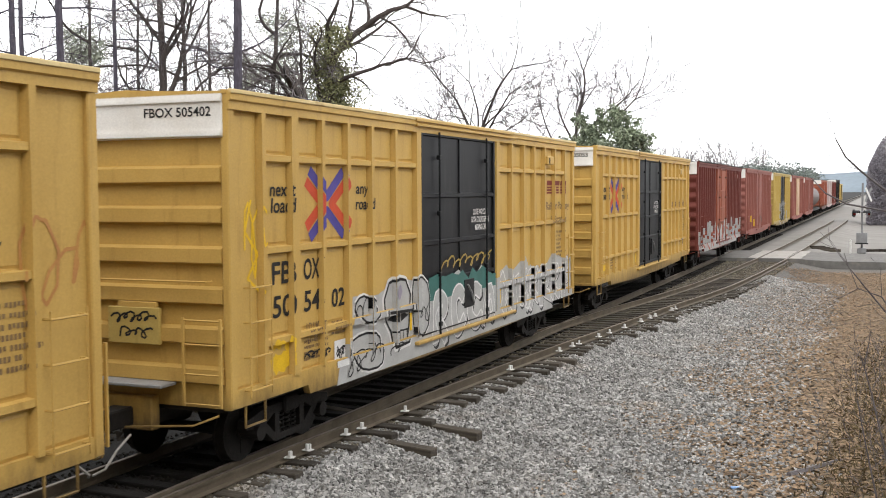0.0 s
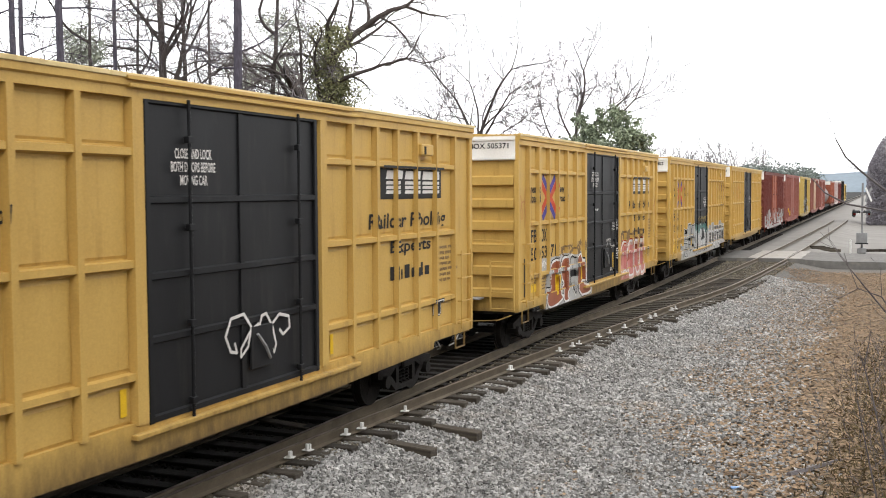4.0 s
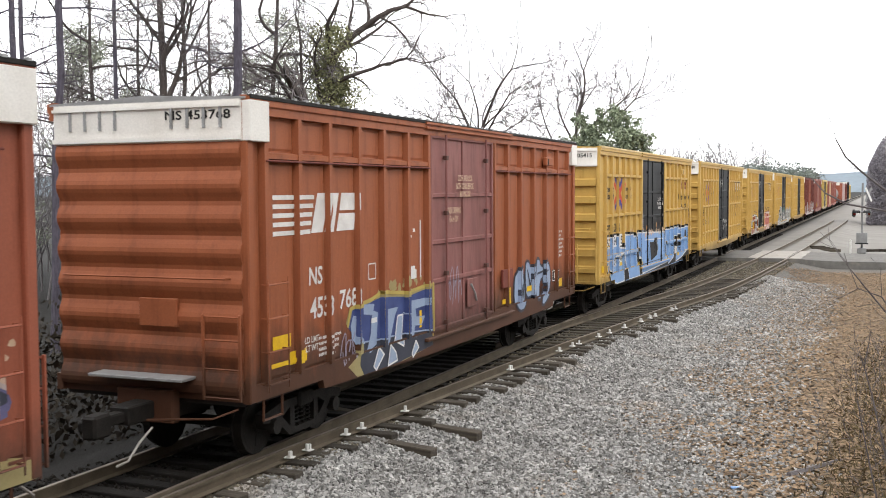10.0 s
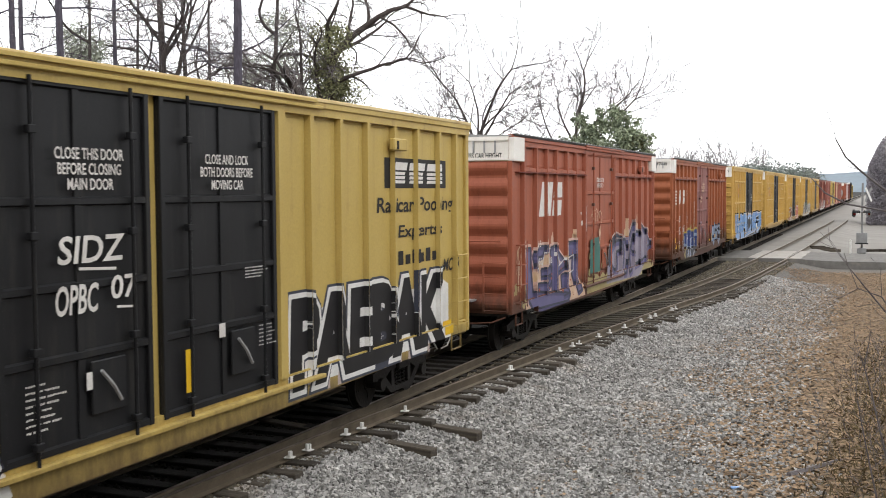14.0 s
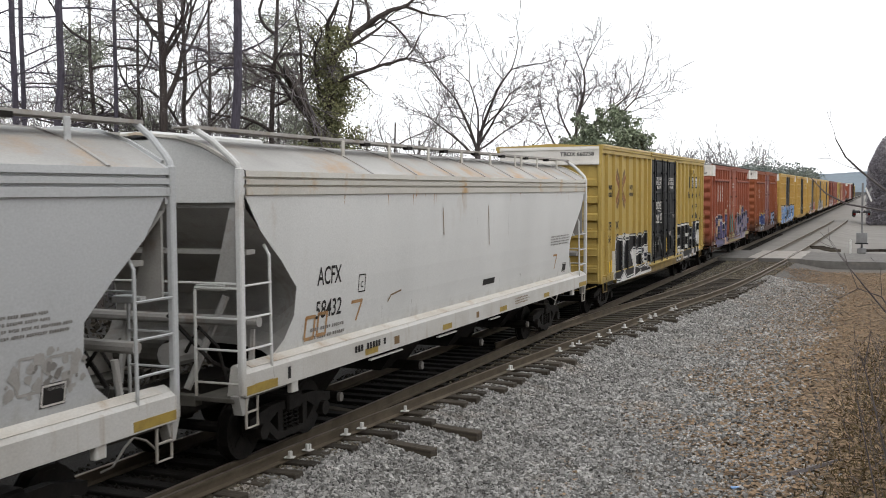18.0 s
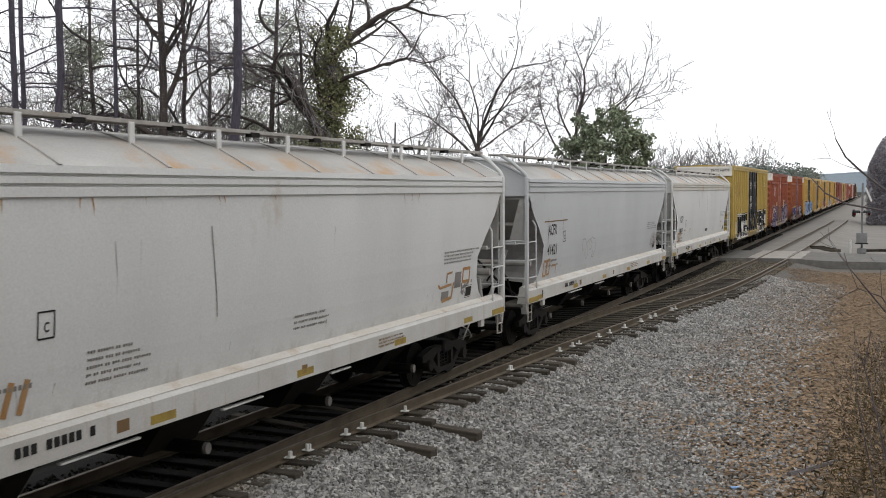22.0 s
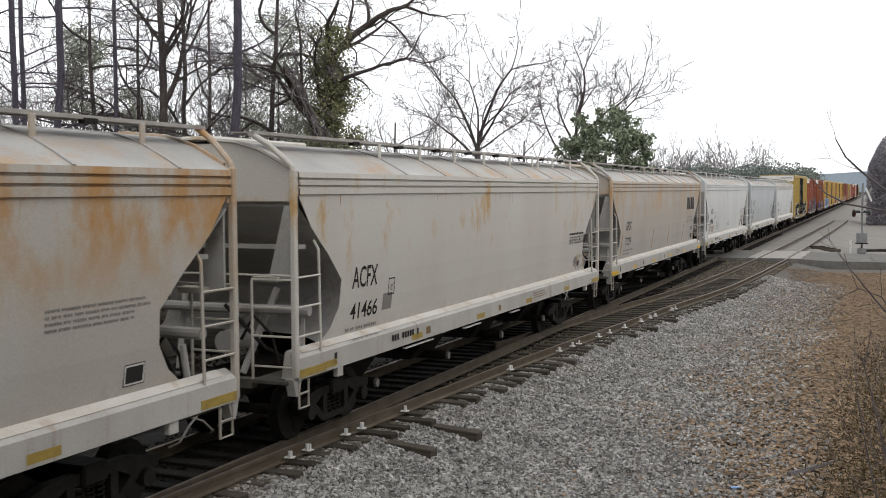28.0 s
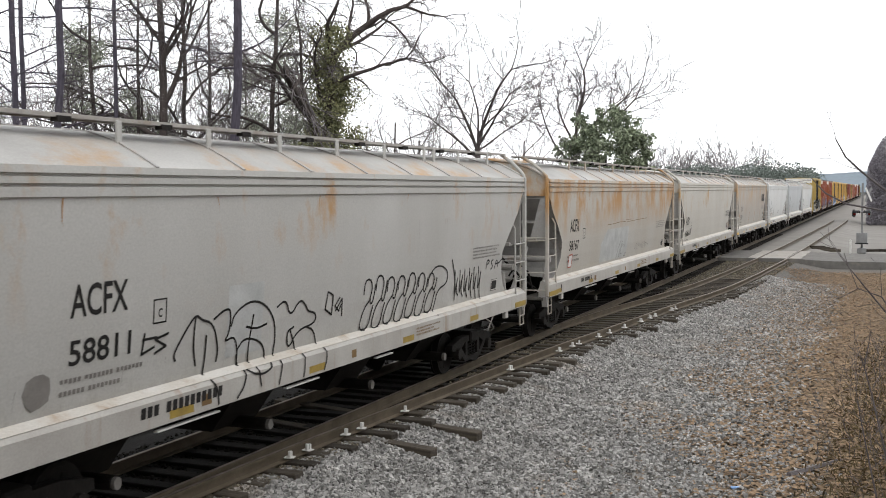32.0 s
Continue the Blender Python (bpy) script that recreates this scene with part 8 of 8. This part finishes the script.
def branch(segs, rg, p, d, length, radius, level, top, tip=0.006, crook=0.1, lift=0.03):
    """A crooked tapering limb that bears shorter ones on alternate sides and forks at its end; level counts down."""
    pieces = 7 if level == top else 5 if level > 0 else 3
    step, curl, r = length / pieces, rg.normal(size=3) * crook, radius
    end = max(tip, radius * (0.45 if level else 0.5))
    turn = rg.normal(size=3)
    for i in range(pieces):
        curl = 0.55 * curl + rg.normal(size=3) * crook
        d = d + curl + np.array([0, 0, lift])
        d = d / np.linalg.norm(d)
        q = p + d * step
        r2 = max(tip, radius + (end - radius) * (i + 1) / pieces)
        segs.append((*p, *q, r, r2, level))
        p, r = q, r2
        if level > 0 and i >= 1 and rg.random() < 0.86:
            side = np.cross(d, turn)
            side = side / (np.linalg.norm(side) + 1e-9) + rg.normal(size=3) * 0.35
            turn = -turn + rg.normal(size=3) * 0.45
            a = rg.uniform(0.55, 1.0)
            nd = d * math.cos(a) + side * math.sin(a)
            branch(segs, rg, p, nd / np.linalg.norm(nd), length * rg.uniform(0.36, 0.62) * (1.1 - 0.4 * i / pieces), max(tip, r * rg.uniform(0.42, 0.62)), level - 1, top, tip, crook, lift)
    if level > 0:
        for sgn in (-1, 1):
            side = np.cross(d, turn)
            nd = d + sgn * side / (np.linalg.norm(side) + 1e-9) * rg.uniform(0.25, 0.5)
            branch(segs, rg, p, nd / np.linalg.norm(nd), length * rg.uniform(0.4, 0.6), max(tip, r * 0.8), level - 1, top, tip, crook, lift)


def tree(x, y, label, trunk, limbs, seed, height=8.0, radius=0.25, lean=(0.0, 0.0), depth=3, bark="bark", tip=0.006, crook=0.1, lift=0.03):
    """trunk: height share where it ends; limbs: (height, sideways, up, away, length, radius)."""
    rg = np.random.default_rng(seed)
    segs, twig = [], []
    t = tagged(new("tree"), label, "tree")
    z0 = ground_height(x, y) - 0.15
    t.location = (x, y, z0)
    n, p, d = 9, np.zeros(3), np.array([lean[0], lean[1], 1.0])
    stem = []
    for i in range(n):
        q = np.array([lean[0] * height * (i + 1) / n, lean[1] * height * (i + 1) / n, height * (i + 1) / n]) + rg.normal(size=3) * radius * 0.22 * (i < n - 1)
        a, b = radius * (1.25 if i == 0 else 1 - (1 - trunk) * i / n), radius * (1 - (1 - trunk) * (i + 1) / n)
        stem.append((*p, *q, a, b, 9))
        p = q
    side, away = np.array([0.924, 0.383, 0.0]), np.array([-0.383, 0.924, 0.0])
    for h, sx, up, aw, ln, r in limbs:
        o = np.array([lean[0] * h, lean[1] * h, h])
        dd = side * sx + away * aw + np.array([0, 0, up])
        limb = []
        branch(limb, rg, o, dd / np.linalg.norm(dd), ln, r, depth, depth, tip, crook, lift)
        part("limb", seg_mesh("limb", [s[:8] for s in limb if s[8] >= depth - 1], 6), M[bark], t)
        segs += limb
    part("trunk", seg_mesh("trunk", [s[:8] for s in stem], 9), M[bark], t)
    small = [s[:8] for s in segs if s[8] < depth - 1]
    if small:
        tagged(part("crown", seg_mesh("crown", small, 3), M["twig"], t, "bare leafless twigs"), kind="stuff")
    return t


def foliage(name, n, place, size, material, parent, seed, flat=0.6):
    """Many small leaf blades round the places that place() gives."""
    rg = np.random.default_rng(seed)
    c = np.array([place(rg) for _ in range(n)])
    u = rg.normal(size=(n, 3))
    u /= np.linalg.norm(u, axis=1, keepdims=True)
    w = np.cross(u, rg.normal(size=(n, 3)))
    w /= np.linalg.norm(w, axis=1, keepdims=True) + 1e-9
    s = rg.uniform(*size, (n, 1))
    v = np.stack([c - u * s, c - w * s * flat, c + u * s, c + w * s * flat], 1)
    f = np.arange(n * 4).reshape(n, 4)
    return part(name, array_mesh(name, v.reshape(-1, 3), f), M[material], parent)


def ray_spot(px_angle, dist):
    """The spot at a bearing (degrees left of the track's line) and a distance from the eye."""
    a = radians(px_angle)
    return EYE[0] - math.sin(a) * dist, math.cos(a) * dist


# tall pines with bare lower trunks
for ang, dist, r, lean, sd in ((44.4, 34, 0.11, (-0.01, 0), 1), (44.05, 36, 0.09, (-0.005, 0), 2), (42.9, 30, 0.115, (0.035, 0.012), 3), (39.65, 38, 0.085, (0.0, 0.0), 4), (34.0, 31, 0.15, (0.035, 0.012), 5)):
    x, y = ray_spot(ang, dist)
    rr = random.Random(sd)
    limbs = [(rr.uniform(5, 10.5), rr.choice((-1, 1)), rr.uniform(0.0, 0.5), rr.uniform(-0.5, 0.5), rr.uniform(1.2, 2.4), 0.028) for _ in range(6)]
    tree(x, y, "tall dark pine with a bare straight trunk", 0.62, limbs, sd, 17.0, r, lean, 2, "dark_bark", 0.005, 0.12, -0.02)

# spreading leafless oak behind the pines
x, y = ray_spot(37.3, 38)
tree(x, y, "large leafless oak with long crooked limbs", 0.5,
     [(6.2, -1.0, 0.72, 0.1, 4.6, 0.11), (7.4, 0.7, 1.0, 0.2, 3.4, 0.1), (8.2, -0.5, 1.0, -0.3, 3.2, 0.09), (5.4, 1.0, 0.35, -0.2, 3.0, 0.07), (9.0, 0.35, 1.0, 0.3, 3.0, 0.08), (5.8, -0.8, 0.2, 0.6, 3.0, 0.06), (9.6, -0.6, 1.0, 0.0, 2.8, 0.07), (4.6, -0.9, 0.5, -0.4, 2.4, 0.05)], 11, 12.5, 0.19, (0.0, 0.0), 3, tip=0.008, crook=0.15, lift=0.0)
x, y = ray_spot(36.2, 42)
tree(x, y, "leafless hardwood tree with thin grey trunk", 0.4, [(4.0 + 0.95 * k, (-1) ** k, 0.8, 0.3 * (-1) ** (k // 2), 2.6, 0.06) for k in range(8)], 12, 13.5, 0.13, (0.0, 0.0), 3, tip=0.008, crook=0.12)
x, y = ray_spot(32.2, 40)
tree(x, y, "leafless hardwood tree among the pines", 0.4, [(4.0 + 0.9 * k, (-1) ** k, 0.6, 0.3 * (-1) ** (k // 2), 2.6, 0.07) for k in range(8)], 13, 12.5, 0.14, (0.05, 0.02), 3, tip=0.008, crook=0.16, lift=0.0)
for ang, sd in ((35.1, 15), (38.7, 16)):
    x, y = ray_spot(ang, 43)
    tree(x, y, "leafless hardwood tree with crooked boughs", 0.4, [(3.6 + 0.9 * k, (-1) ** k, 0.7, 0.3 * (-1) ** (k // 2), 2.5, 0.055) for k in range(8)], sd, 12.5, 0.1, (0.02, 0.0), 3, tip=0.008, crook=0.15, lift=0.0)
x, y = ray_spot(40.6, 40)
tree(x, y, "leafless hardwood tree with arching limbs", 0.4, [(4.4 + 0.9 * k, (-1) ** (k + 1), 0.55, 0.3 * (-1) ** (k // 2), 2.4, 0.055) for k in range(7)], 14, 12.0, 0.11, (-0.02, 0.0), 3, tip=0.008, crook=0.16, lift=0.0)

# the ivy-clad oak whose long limb reaches over the line
x, y = ray_spot(29.0, 38)
ivy = tree(x, y, "old leafless oak clad in green ivy", 0.55,
           [(8.2, 0.85, 0.55, -0.1, 2.9, 0.09), (8.9, 0.45, 1.0, 0.0, 3.6, 0.16), (5.6, -0.22, 1.0, 0.1, 5.6, 0.18), (6.4, -0.9, 0.75, 0.2, 3.6, 0.11), (9.2, 0.7, 0.75, 0.2, 2.8, 0.09), (5.0, -1.0, 0.4, -0.3, 2.8, 0.08), (7.2, -0.8, 0.8, -0.2, 2.8, 0.08), (6.0, 0.9, 0.35, 0.4, 1.4, 0.04), (7.0, -1.0, 0.3, 0.3, 2.8, 0.07), (9.4, -0.3, 1.0, -0.2, 2.8, 0.09)],
           21, 9.4, 0.32, (0.035, 0.014), 3, tip=0.008, crook=0.15, lift=-0.01)
ri = np.random.default_rng(23)
ivy_lumps = [(ri.normal() * (0.5 if h < 7.4 else 0.2) + 0.035 * h, ri.normal() * 0.4 + 0.014 * h, h, ri.uniform(0.12, 0.34)) for h in 0.6 + 9.6 * ri.random(80) ** 0.8]


def ivy_leaf(rg):
    a = ivy_lumps[rg.integers(len(ivy_lumps))]
    return tuple(np.array(a[:3]) + rg.normal(size=3) * a[3])


foliage("ivy_leaves", 24000, ivy_leaf, (0.03, 0.07), "ivy", ivy, 22)

# the two lone bare trees farther on
x, y = ray_spot(20.6, 60)
tree(x, y, "leafless tree with fan-shaped crown", 0.75,
     [(6.3, -0.90, 0.62, 0.0, 3.6, 0.085), (6.7, -0.42, 1.0, 0.1, 4.5, 0.10), (6.8, 0.22, 1.0, 0.0, 5.0, 0.11), (6.7, -0.04, 1.0, -0.3, 4.0, 0.07), (7.6, 0.62, 0.7, -0.1, 3.0, 0.07), (6.7, 0.92, 0.42, 0.1, 3.2, 0.055), (7.0, -0.7, 0.7, 0.3, 3.0, 0.05), (6.9, 0.45, 1.0, -0.3, 3.8, 0.08)], 31, 7.0, 0.22, (0.0, 0.0), 3, tip=0.013, crook=0.075, lift=0.02)
x, y = ray_spot(15.35, 78)
tree(x, y, "tall leafless tree with wide branches", 0.7,
     [(8.0, 0.12, 1.0, 0.0, 5.2, 0.14), (7.2, 0.62, 1.0, 0.1, 5.4, 0.13), (7.4, 0.95, 0.34, -0.1, 5.8, 0.12), (7.8, -0.6, 1.0, 0.1, 4.6, 0.09), (7.0, 0.85, 0.65, 0.3, 5.2, 0.11), (7.6, -0.2, 1.0, -0.2, 5.0, 0.10), (6.4, -0.95, 0.65, 0.3, 4.6, 0.09)], 36, 8.4, 0.24, (0.0, 0.0), 3, tip=0.017, crook=0.10, lift=0.02)
for ang, dist, h, sd in ((18.2, 66, 7.5, 37), (17.2, 70, 6.5, 38), (25.2, 55, 8.0, 39), (23.9, 58, 7.2, 40)):
    x, y = ray_spot(ang, dist)
    tree(x, y, "slender bare young tree", 0.5, [(2.5 + 0.7 * k, (-1) ** k, 1.0, 0.3 * (-1) ** (k // 2), 2.2, 0.04) for k in range(int(h / 0.9) - 1)], sd, h, 0.08, (0.02, 0.0), 2, tip=0.008, crook=0.1)
x, y = ray_spot(13.7, 72)
mag = tree(x, y, "dense dark evergreen magnolia", 0.3, [(2.0 + 0.8 * k, (-1) ** k, 0.6, 0.4 * (-1) ** (k // 2), 2.2, 0.06) for k in range(6)], 33, 7.0, 0.2, (0, 0), 1)
rm = np.random.default_rng(34)
lumps = rm.normal(size=(170, 3))
lumps = lumps / np.linalg.norm(lumps, axis=1, keepdims=True) * rm.uniform(0.5, 1.06, (170, 1)) * np.array([3.2, 3.2, 3.3]) + np.array([0.0, 0.0, 6.7])


def magnolia_leaf(rg):
    c = lumps[rg.integers(len(lumps))]
    o = rg.normal(size=3)
    return tuple(c + o / np.linalg.norm(o) * rg.uniform(0.1, 0.5))


foliage("crown", 15000, magnolia_leaf, (0.08, 0.16), "evergreen", mag, 35)

# smaller evergreens among the bare trees
for ang, dist, h, sd, wide in ((41.3, 42, 10.6, 41, 1.3), (38.6, 44, 8.4, 42, 1.5), (37.4, 46, 7.6, 45, 1.4), (33.0, 48, 10.5, 43, 1.7), (31.3, 46, 12.0, 44, 1.9), (30.4, 48, 9.0, 47, 1.5), (45.6, 48, 8.0, 46, 1.5)):
    x, y = ray_spot(ang, dist)
    rr = np.random.default_rng(sd)
    tufts = [(rr.normal() * wide * 0.62 * (1.3 - z / h), rr.normal() * wide * 0.62 * (1.3 - z / h), z) for z in 2.0 + (h - 2.0) * rr.random(70) ** 0.8]
    t = tree(x, y, "shaggy grey-green young pine", 0.25, [(1.5 + (h - 2) * k / 9, (-1) ** k, 0.25, 0.6 * (-1) ** (k // 2), wide * 1.3 * (1 - k / 14), 0.03) for k in range(9)], sd, h, 0.09, (0, 0), 1)
    foliage("needles", 6500, lambda rg: tuple(np.array(tufts[rg.integers(len(tufts))]) + rg.normal(size=3) * (0.26, 0.26, 0.17)), (0.05, 0.15), "pine", t, sd, 0.2)

# thickets of bare saplings behind the line
rg = np.random.default_rng(51)
thicket = []
for i in range(210):
    ang = rg.uniform(18, 46.5) if i < 130 else rg.uniform(31, 46.5)
    dist = rg.uniform(42, 64)
    x, y = ray_spot(ang, dist)
    hgt = rg.uniform(3.5, 7.0) * (1.0 if ang > 30 else 0.85)
    d = np.array([rg.normal() * 0.1, rg.normal() * 0.1, 1.0])
    local = []
    branch(local, rg, np.array([x, y, -0.6]), d / np.linalg.norm(d), hgt, 0.05, 2, 2, 0.007, 0.06, 0.05)
    thicket += [s[:8] for s in local]
tagged(part("sapling_thicket", seg_mesh("sapling_thicket", thicket, 3), M["twig"]), "bare grey saplings in a thicket", "woodland", kind="stuff")

# woods far along the line
far = []
for i in range(60):
    ang = rg.uniform(4.5, 12.5)
    dist = rg.uniform(190, 260)
    x, y = ray_spot(ang, dist)
    local = []
    branch(local, rg, np.array([x, y, -0.5]), np.array([0, 0, 1.0]), rg.uniform(6.5, 9.0), 0.16, 2, 2, 0.04, 0.07, 0.03)
    far += [s[:8] for s in local]
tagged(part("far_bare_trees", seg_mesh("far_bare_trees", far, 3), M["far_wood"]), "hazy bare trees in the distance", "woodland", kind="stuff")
clumps = [(ray_spot(rg.uniform(3.2, 12.0), rg.uniform(170, 225)), rg.uniform(2.9, 4.3)) for _ in range(110)] + [(ray_spot(5.6, 195), 5.2), (ray_spot(5.2, 198), 4.6), (ray_spot(6.0, 200), 4.6)]


def far_leaf(rg2):
    (x, y), h = clumps[rg2.integers(len(clumps))]
    o = rg2.normal(size=3)
    o /= np.linalg.norm(o)
    return (x + o[0] * h * 0.75, y + o[1] * h * 0.75, h * 0.95 + o[2] * h * 0.9)


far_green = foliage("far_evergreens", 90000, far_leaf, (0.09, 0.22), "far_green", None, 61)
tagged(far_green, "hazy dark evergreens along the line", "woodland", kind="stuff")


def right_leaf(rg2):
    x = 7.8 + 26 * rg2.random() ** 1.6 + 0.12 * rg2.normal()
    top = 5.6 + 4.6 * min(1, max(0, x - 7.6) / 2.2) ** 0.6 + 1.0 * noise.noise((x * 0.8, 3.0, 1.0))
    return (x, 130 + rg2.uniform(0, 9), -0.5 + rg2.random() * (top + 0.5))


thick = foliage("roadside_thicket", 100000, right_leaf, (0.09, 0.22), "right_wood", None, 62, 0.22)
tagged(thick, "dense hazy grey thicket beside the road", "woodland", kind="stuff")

# low brush added along the main track's far side, dark to block light
def brush_leaf(rg2):
    x, y = -2.7 - 6.0 * rg2.random() ** 1.3, -12 + 150 * rg2.random() ** 1.3
    return (x, y, -0.5 + rg2.random() ** 1.2 * (1.7 + 0.6 * noise.noise((x * 0.5, y * 0.5, 8.0))))


tagged(foliage("undergrowth", 110000, brush_leaf, (0.03, 0.09), "shade_brush", None, 64, 0.6), "low added brush blocking light beyond the main track", "woodland", kind="stuff")

# unseen woods added to block light behind the camera: low along the far side of the bank, tall and close where the
# camera stands
def back_leaf(rg2):
    if rg2.random() < 0.5:
        x, y = rg2.uniform(24, 30), rg2.uniform(-50, 105)
        return (x, y, rg2.random() * (6.6 + 1.5 * noise.noise((y * 0.2, 1.0, 4.0))))
    x, y = (rg2.uniform(13.5, 24), rg2.uniform(-40, 9)) if rg2.random() < 0.6 else (rg2.uniform(-16, -4), rg2.uniform(-55, 6))
    return (x, y, rg2.random() * (13.0 + 3.0 * noise.noise((y * 0.2, x * 0.2, 4.0))))


tagged(foliage("trackside_woods", 23000, back_leaf, (0.35, 0.8), "back_wood", None, 63, 0.7), "unseen dark woods added to block light", "woodland", kind="stuff")

# hills at the end of the line, their haze painted in as blue
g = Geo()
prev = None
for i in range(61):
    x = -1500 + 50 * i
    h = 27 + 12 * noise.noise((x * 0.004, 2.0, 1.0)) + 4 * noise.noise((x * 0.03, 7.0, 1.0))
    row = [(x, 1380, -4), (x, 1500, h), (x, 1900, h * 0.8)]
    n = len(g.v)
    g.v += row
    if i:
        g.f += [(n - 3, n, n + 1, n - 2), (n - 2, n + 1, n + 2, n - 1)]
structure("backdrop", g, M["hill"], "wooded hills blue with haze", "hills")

# bare shrub beside the camera, its thin shoots across the edge of the view
rg = np.random.default_rng(71)
shrub = tagged(new("shrub"), "bare thin-stemmed shrub at the trackside bank", "shrub")
shrub.location = (9.25, 6.2, ground_height(9.25, 6.2))
zb = shrub.location.z


def shoot(pts, r, twigs=2):
    q = [Vector(p) - Vector((9.25, 6.2, zb)) for p in pts]
    part("shoot", Geo().tube(q, [r * (1 - 0.75 * i / (len(q) - 1)) for i in range(len(q))], 6), M["twig"], shrub)
    segs = []
    for k in range(twigs):
        i = rg.integers(1, len(q))
        grow(segs, rg, np.array(q[i]), np.array(q[i] - q[i - 1]) / (q[i] - q[i - 1]).length + rg.normal(size=3) * 0.4, 0.16, 0.0022, 1, 0.0012, 0.1, 0.02, (1, 2))
    if segs:
        tagged(part("twig", seg_mesh("twig", [s[:8] for s in segs], 3), M["twig"], shrub), kind="stuff")


shoot([(9.25, 6.2, zb), (9.18, 6.1, 3.0), (9.05, 6.0, 3.62), (8.93, 6.0, 3.69), (8.80, 6.0, 3.80), (8.73, 6.0, 3.87), (8.68, 6.0, 3.965)], 0.012, 2)
shoot([(9.25, 6.2, zb), (9.15, 6.1, 3.2), (8.95, 6.0, 3.58), (8.74, 6.0, 3.62), (8.63, 6.0, 3.68), (8.555, 6.0, 3.765)], 0.010, 1)
shoot([(9.25, 6.2, zb), (9.1, 6.05, 2.85), (8.94, 6.0, 3.05), (8.82, 6.0, 3.2), (8.75, 6.0, 3.29), (8.73, 6.0, 3.36)], 0.007, 3)
shoot([(9.25, 6.2, zb), (9.05, 6.05, 2.9), (8.92, 6.0, 3.13), (8.80, 6.0, 3.17), (8.75, 6.0, 3.3)], 0.006, 3)
shoot([(9.25, 6.2, zb), (8.95, 6.0, 2.3), (8.88, 6.0, 2.6), (8.84, 6.0, 2.75), (8.87, 6.0, 2.95)], 0.007, 4)
shoot([(9.25, 6.2, zb), (8.88, 6.0, 2.2), (8.83, 6.0, 2.45), (8.80, 6.0, 2.62)], 0.006, 4)


def weed_zone(rg2):
    while True:
        x, y = rg2.uniform(7.8, 11.0), rg2.uniform(13.0, 29.0)
        if x > 8.15 + 0.035 * (y - 13) + rg2.normal() * 0.22 and rg2.random() < 1.3 - (y - 13) / 18:
            return x, y


def weed_leaf(rg2):
    x, y = weed_zone(rg2)
    return (x, y, ground_height(x, y) + 0.02 + rg2.random() ** 2.6 * 0.45)


w = foliage("dry_weeds", 13000, weed_leaf, (0.025, 0.075), "weed", None, 72, 0.2)
tagged(w, "dry olive weeds and brush on the bank", "weeds", kind="stuff")
segs = []
for i in range(170):
    x, y = weed_zone(rg)
    grow(segs, rg, np.array([x, y, ground_height(x, y)]), np.array([rg.normal() * 0.3, rg.normal() * 0.3, 1.0]), rg.uniform(0.4, 1.0), 0.006, 1, 0.003, 0.15, 0.0, (2, 4))
tagged(part("brush_stems", seg_mesh("brush_stems", [s[:8] for s in segs], 3), M["twig"]), "dead thin stems of trackside brush", "weeds", kind="stuff")


# ---- what moves: the whole train, and its wheels ----
def travelled(t):
    return float(np.interp(t, (0.0, 8.0, 16.0, 24.0, 32.0), (0.0, 58.56, 117.55, 176.63, 236.30)))


def motions():
    for thing, near_end in CARS:
        walk(thing, [(t, pose(0, near_end + travelled(t), 0)) for t in (0.0, 8.0, 16.0, 24.0, 32.0)])
    steps = [k / 15 for k in range(481)]
    for wheel, y, thing in WHEELS:
        walk(wheel, [(t, pose(0, y, 0.42, -math.degrees(travelled(t) / 0.42) % 360)) for t in steps])


motions()
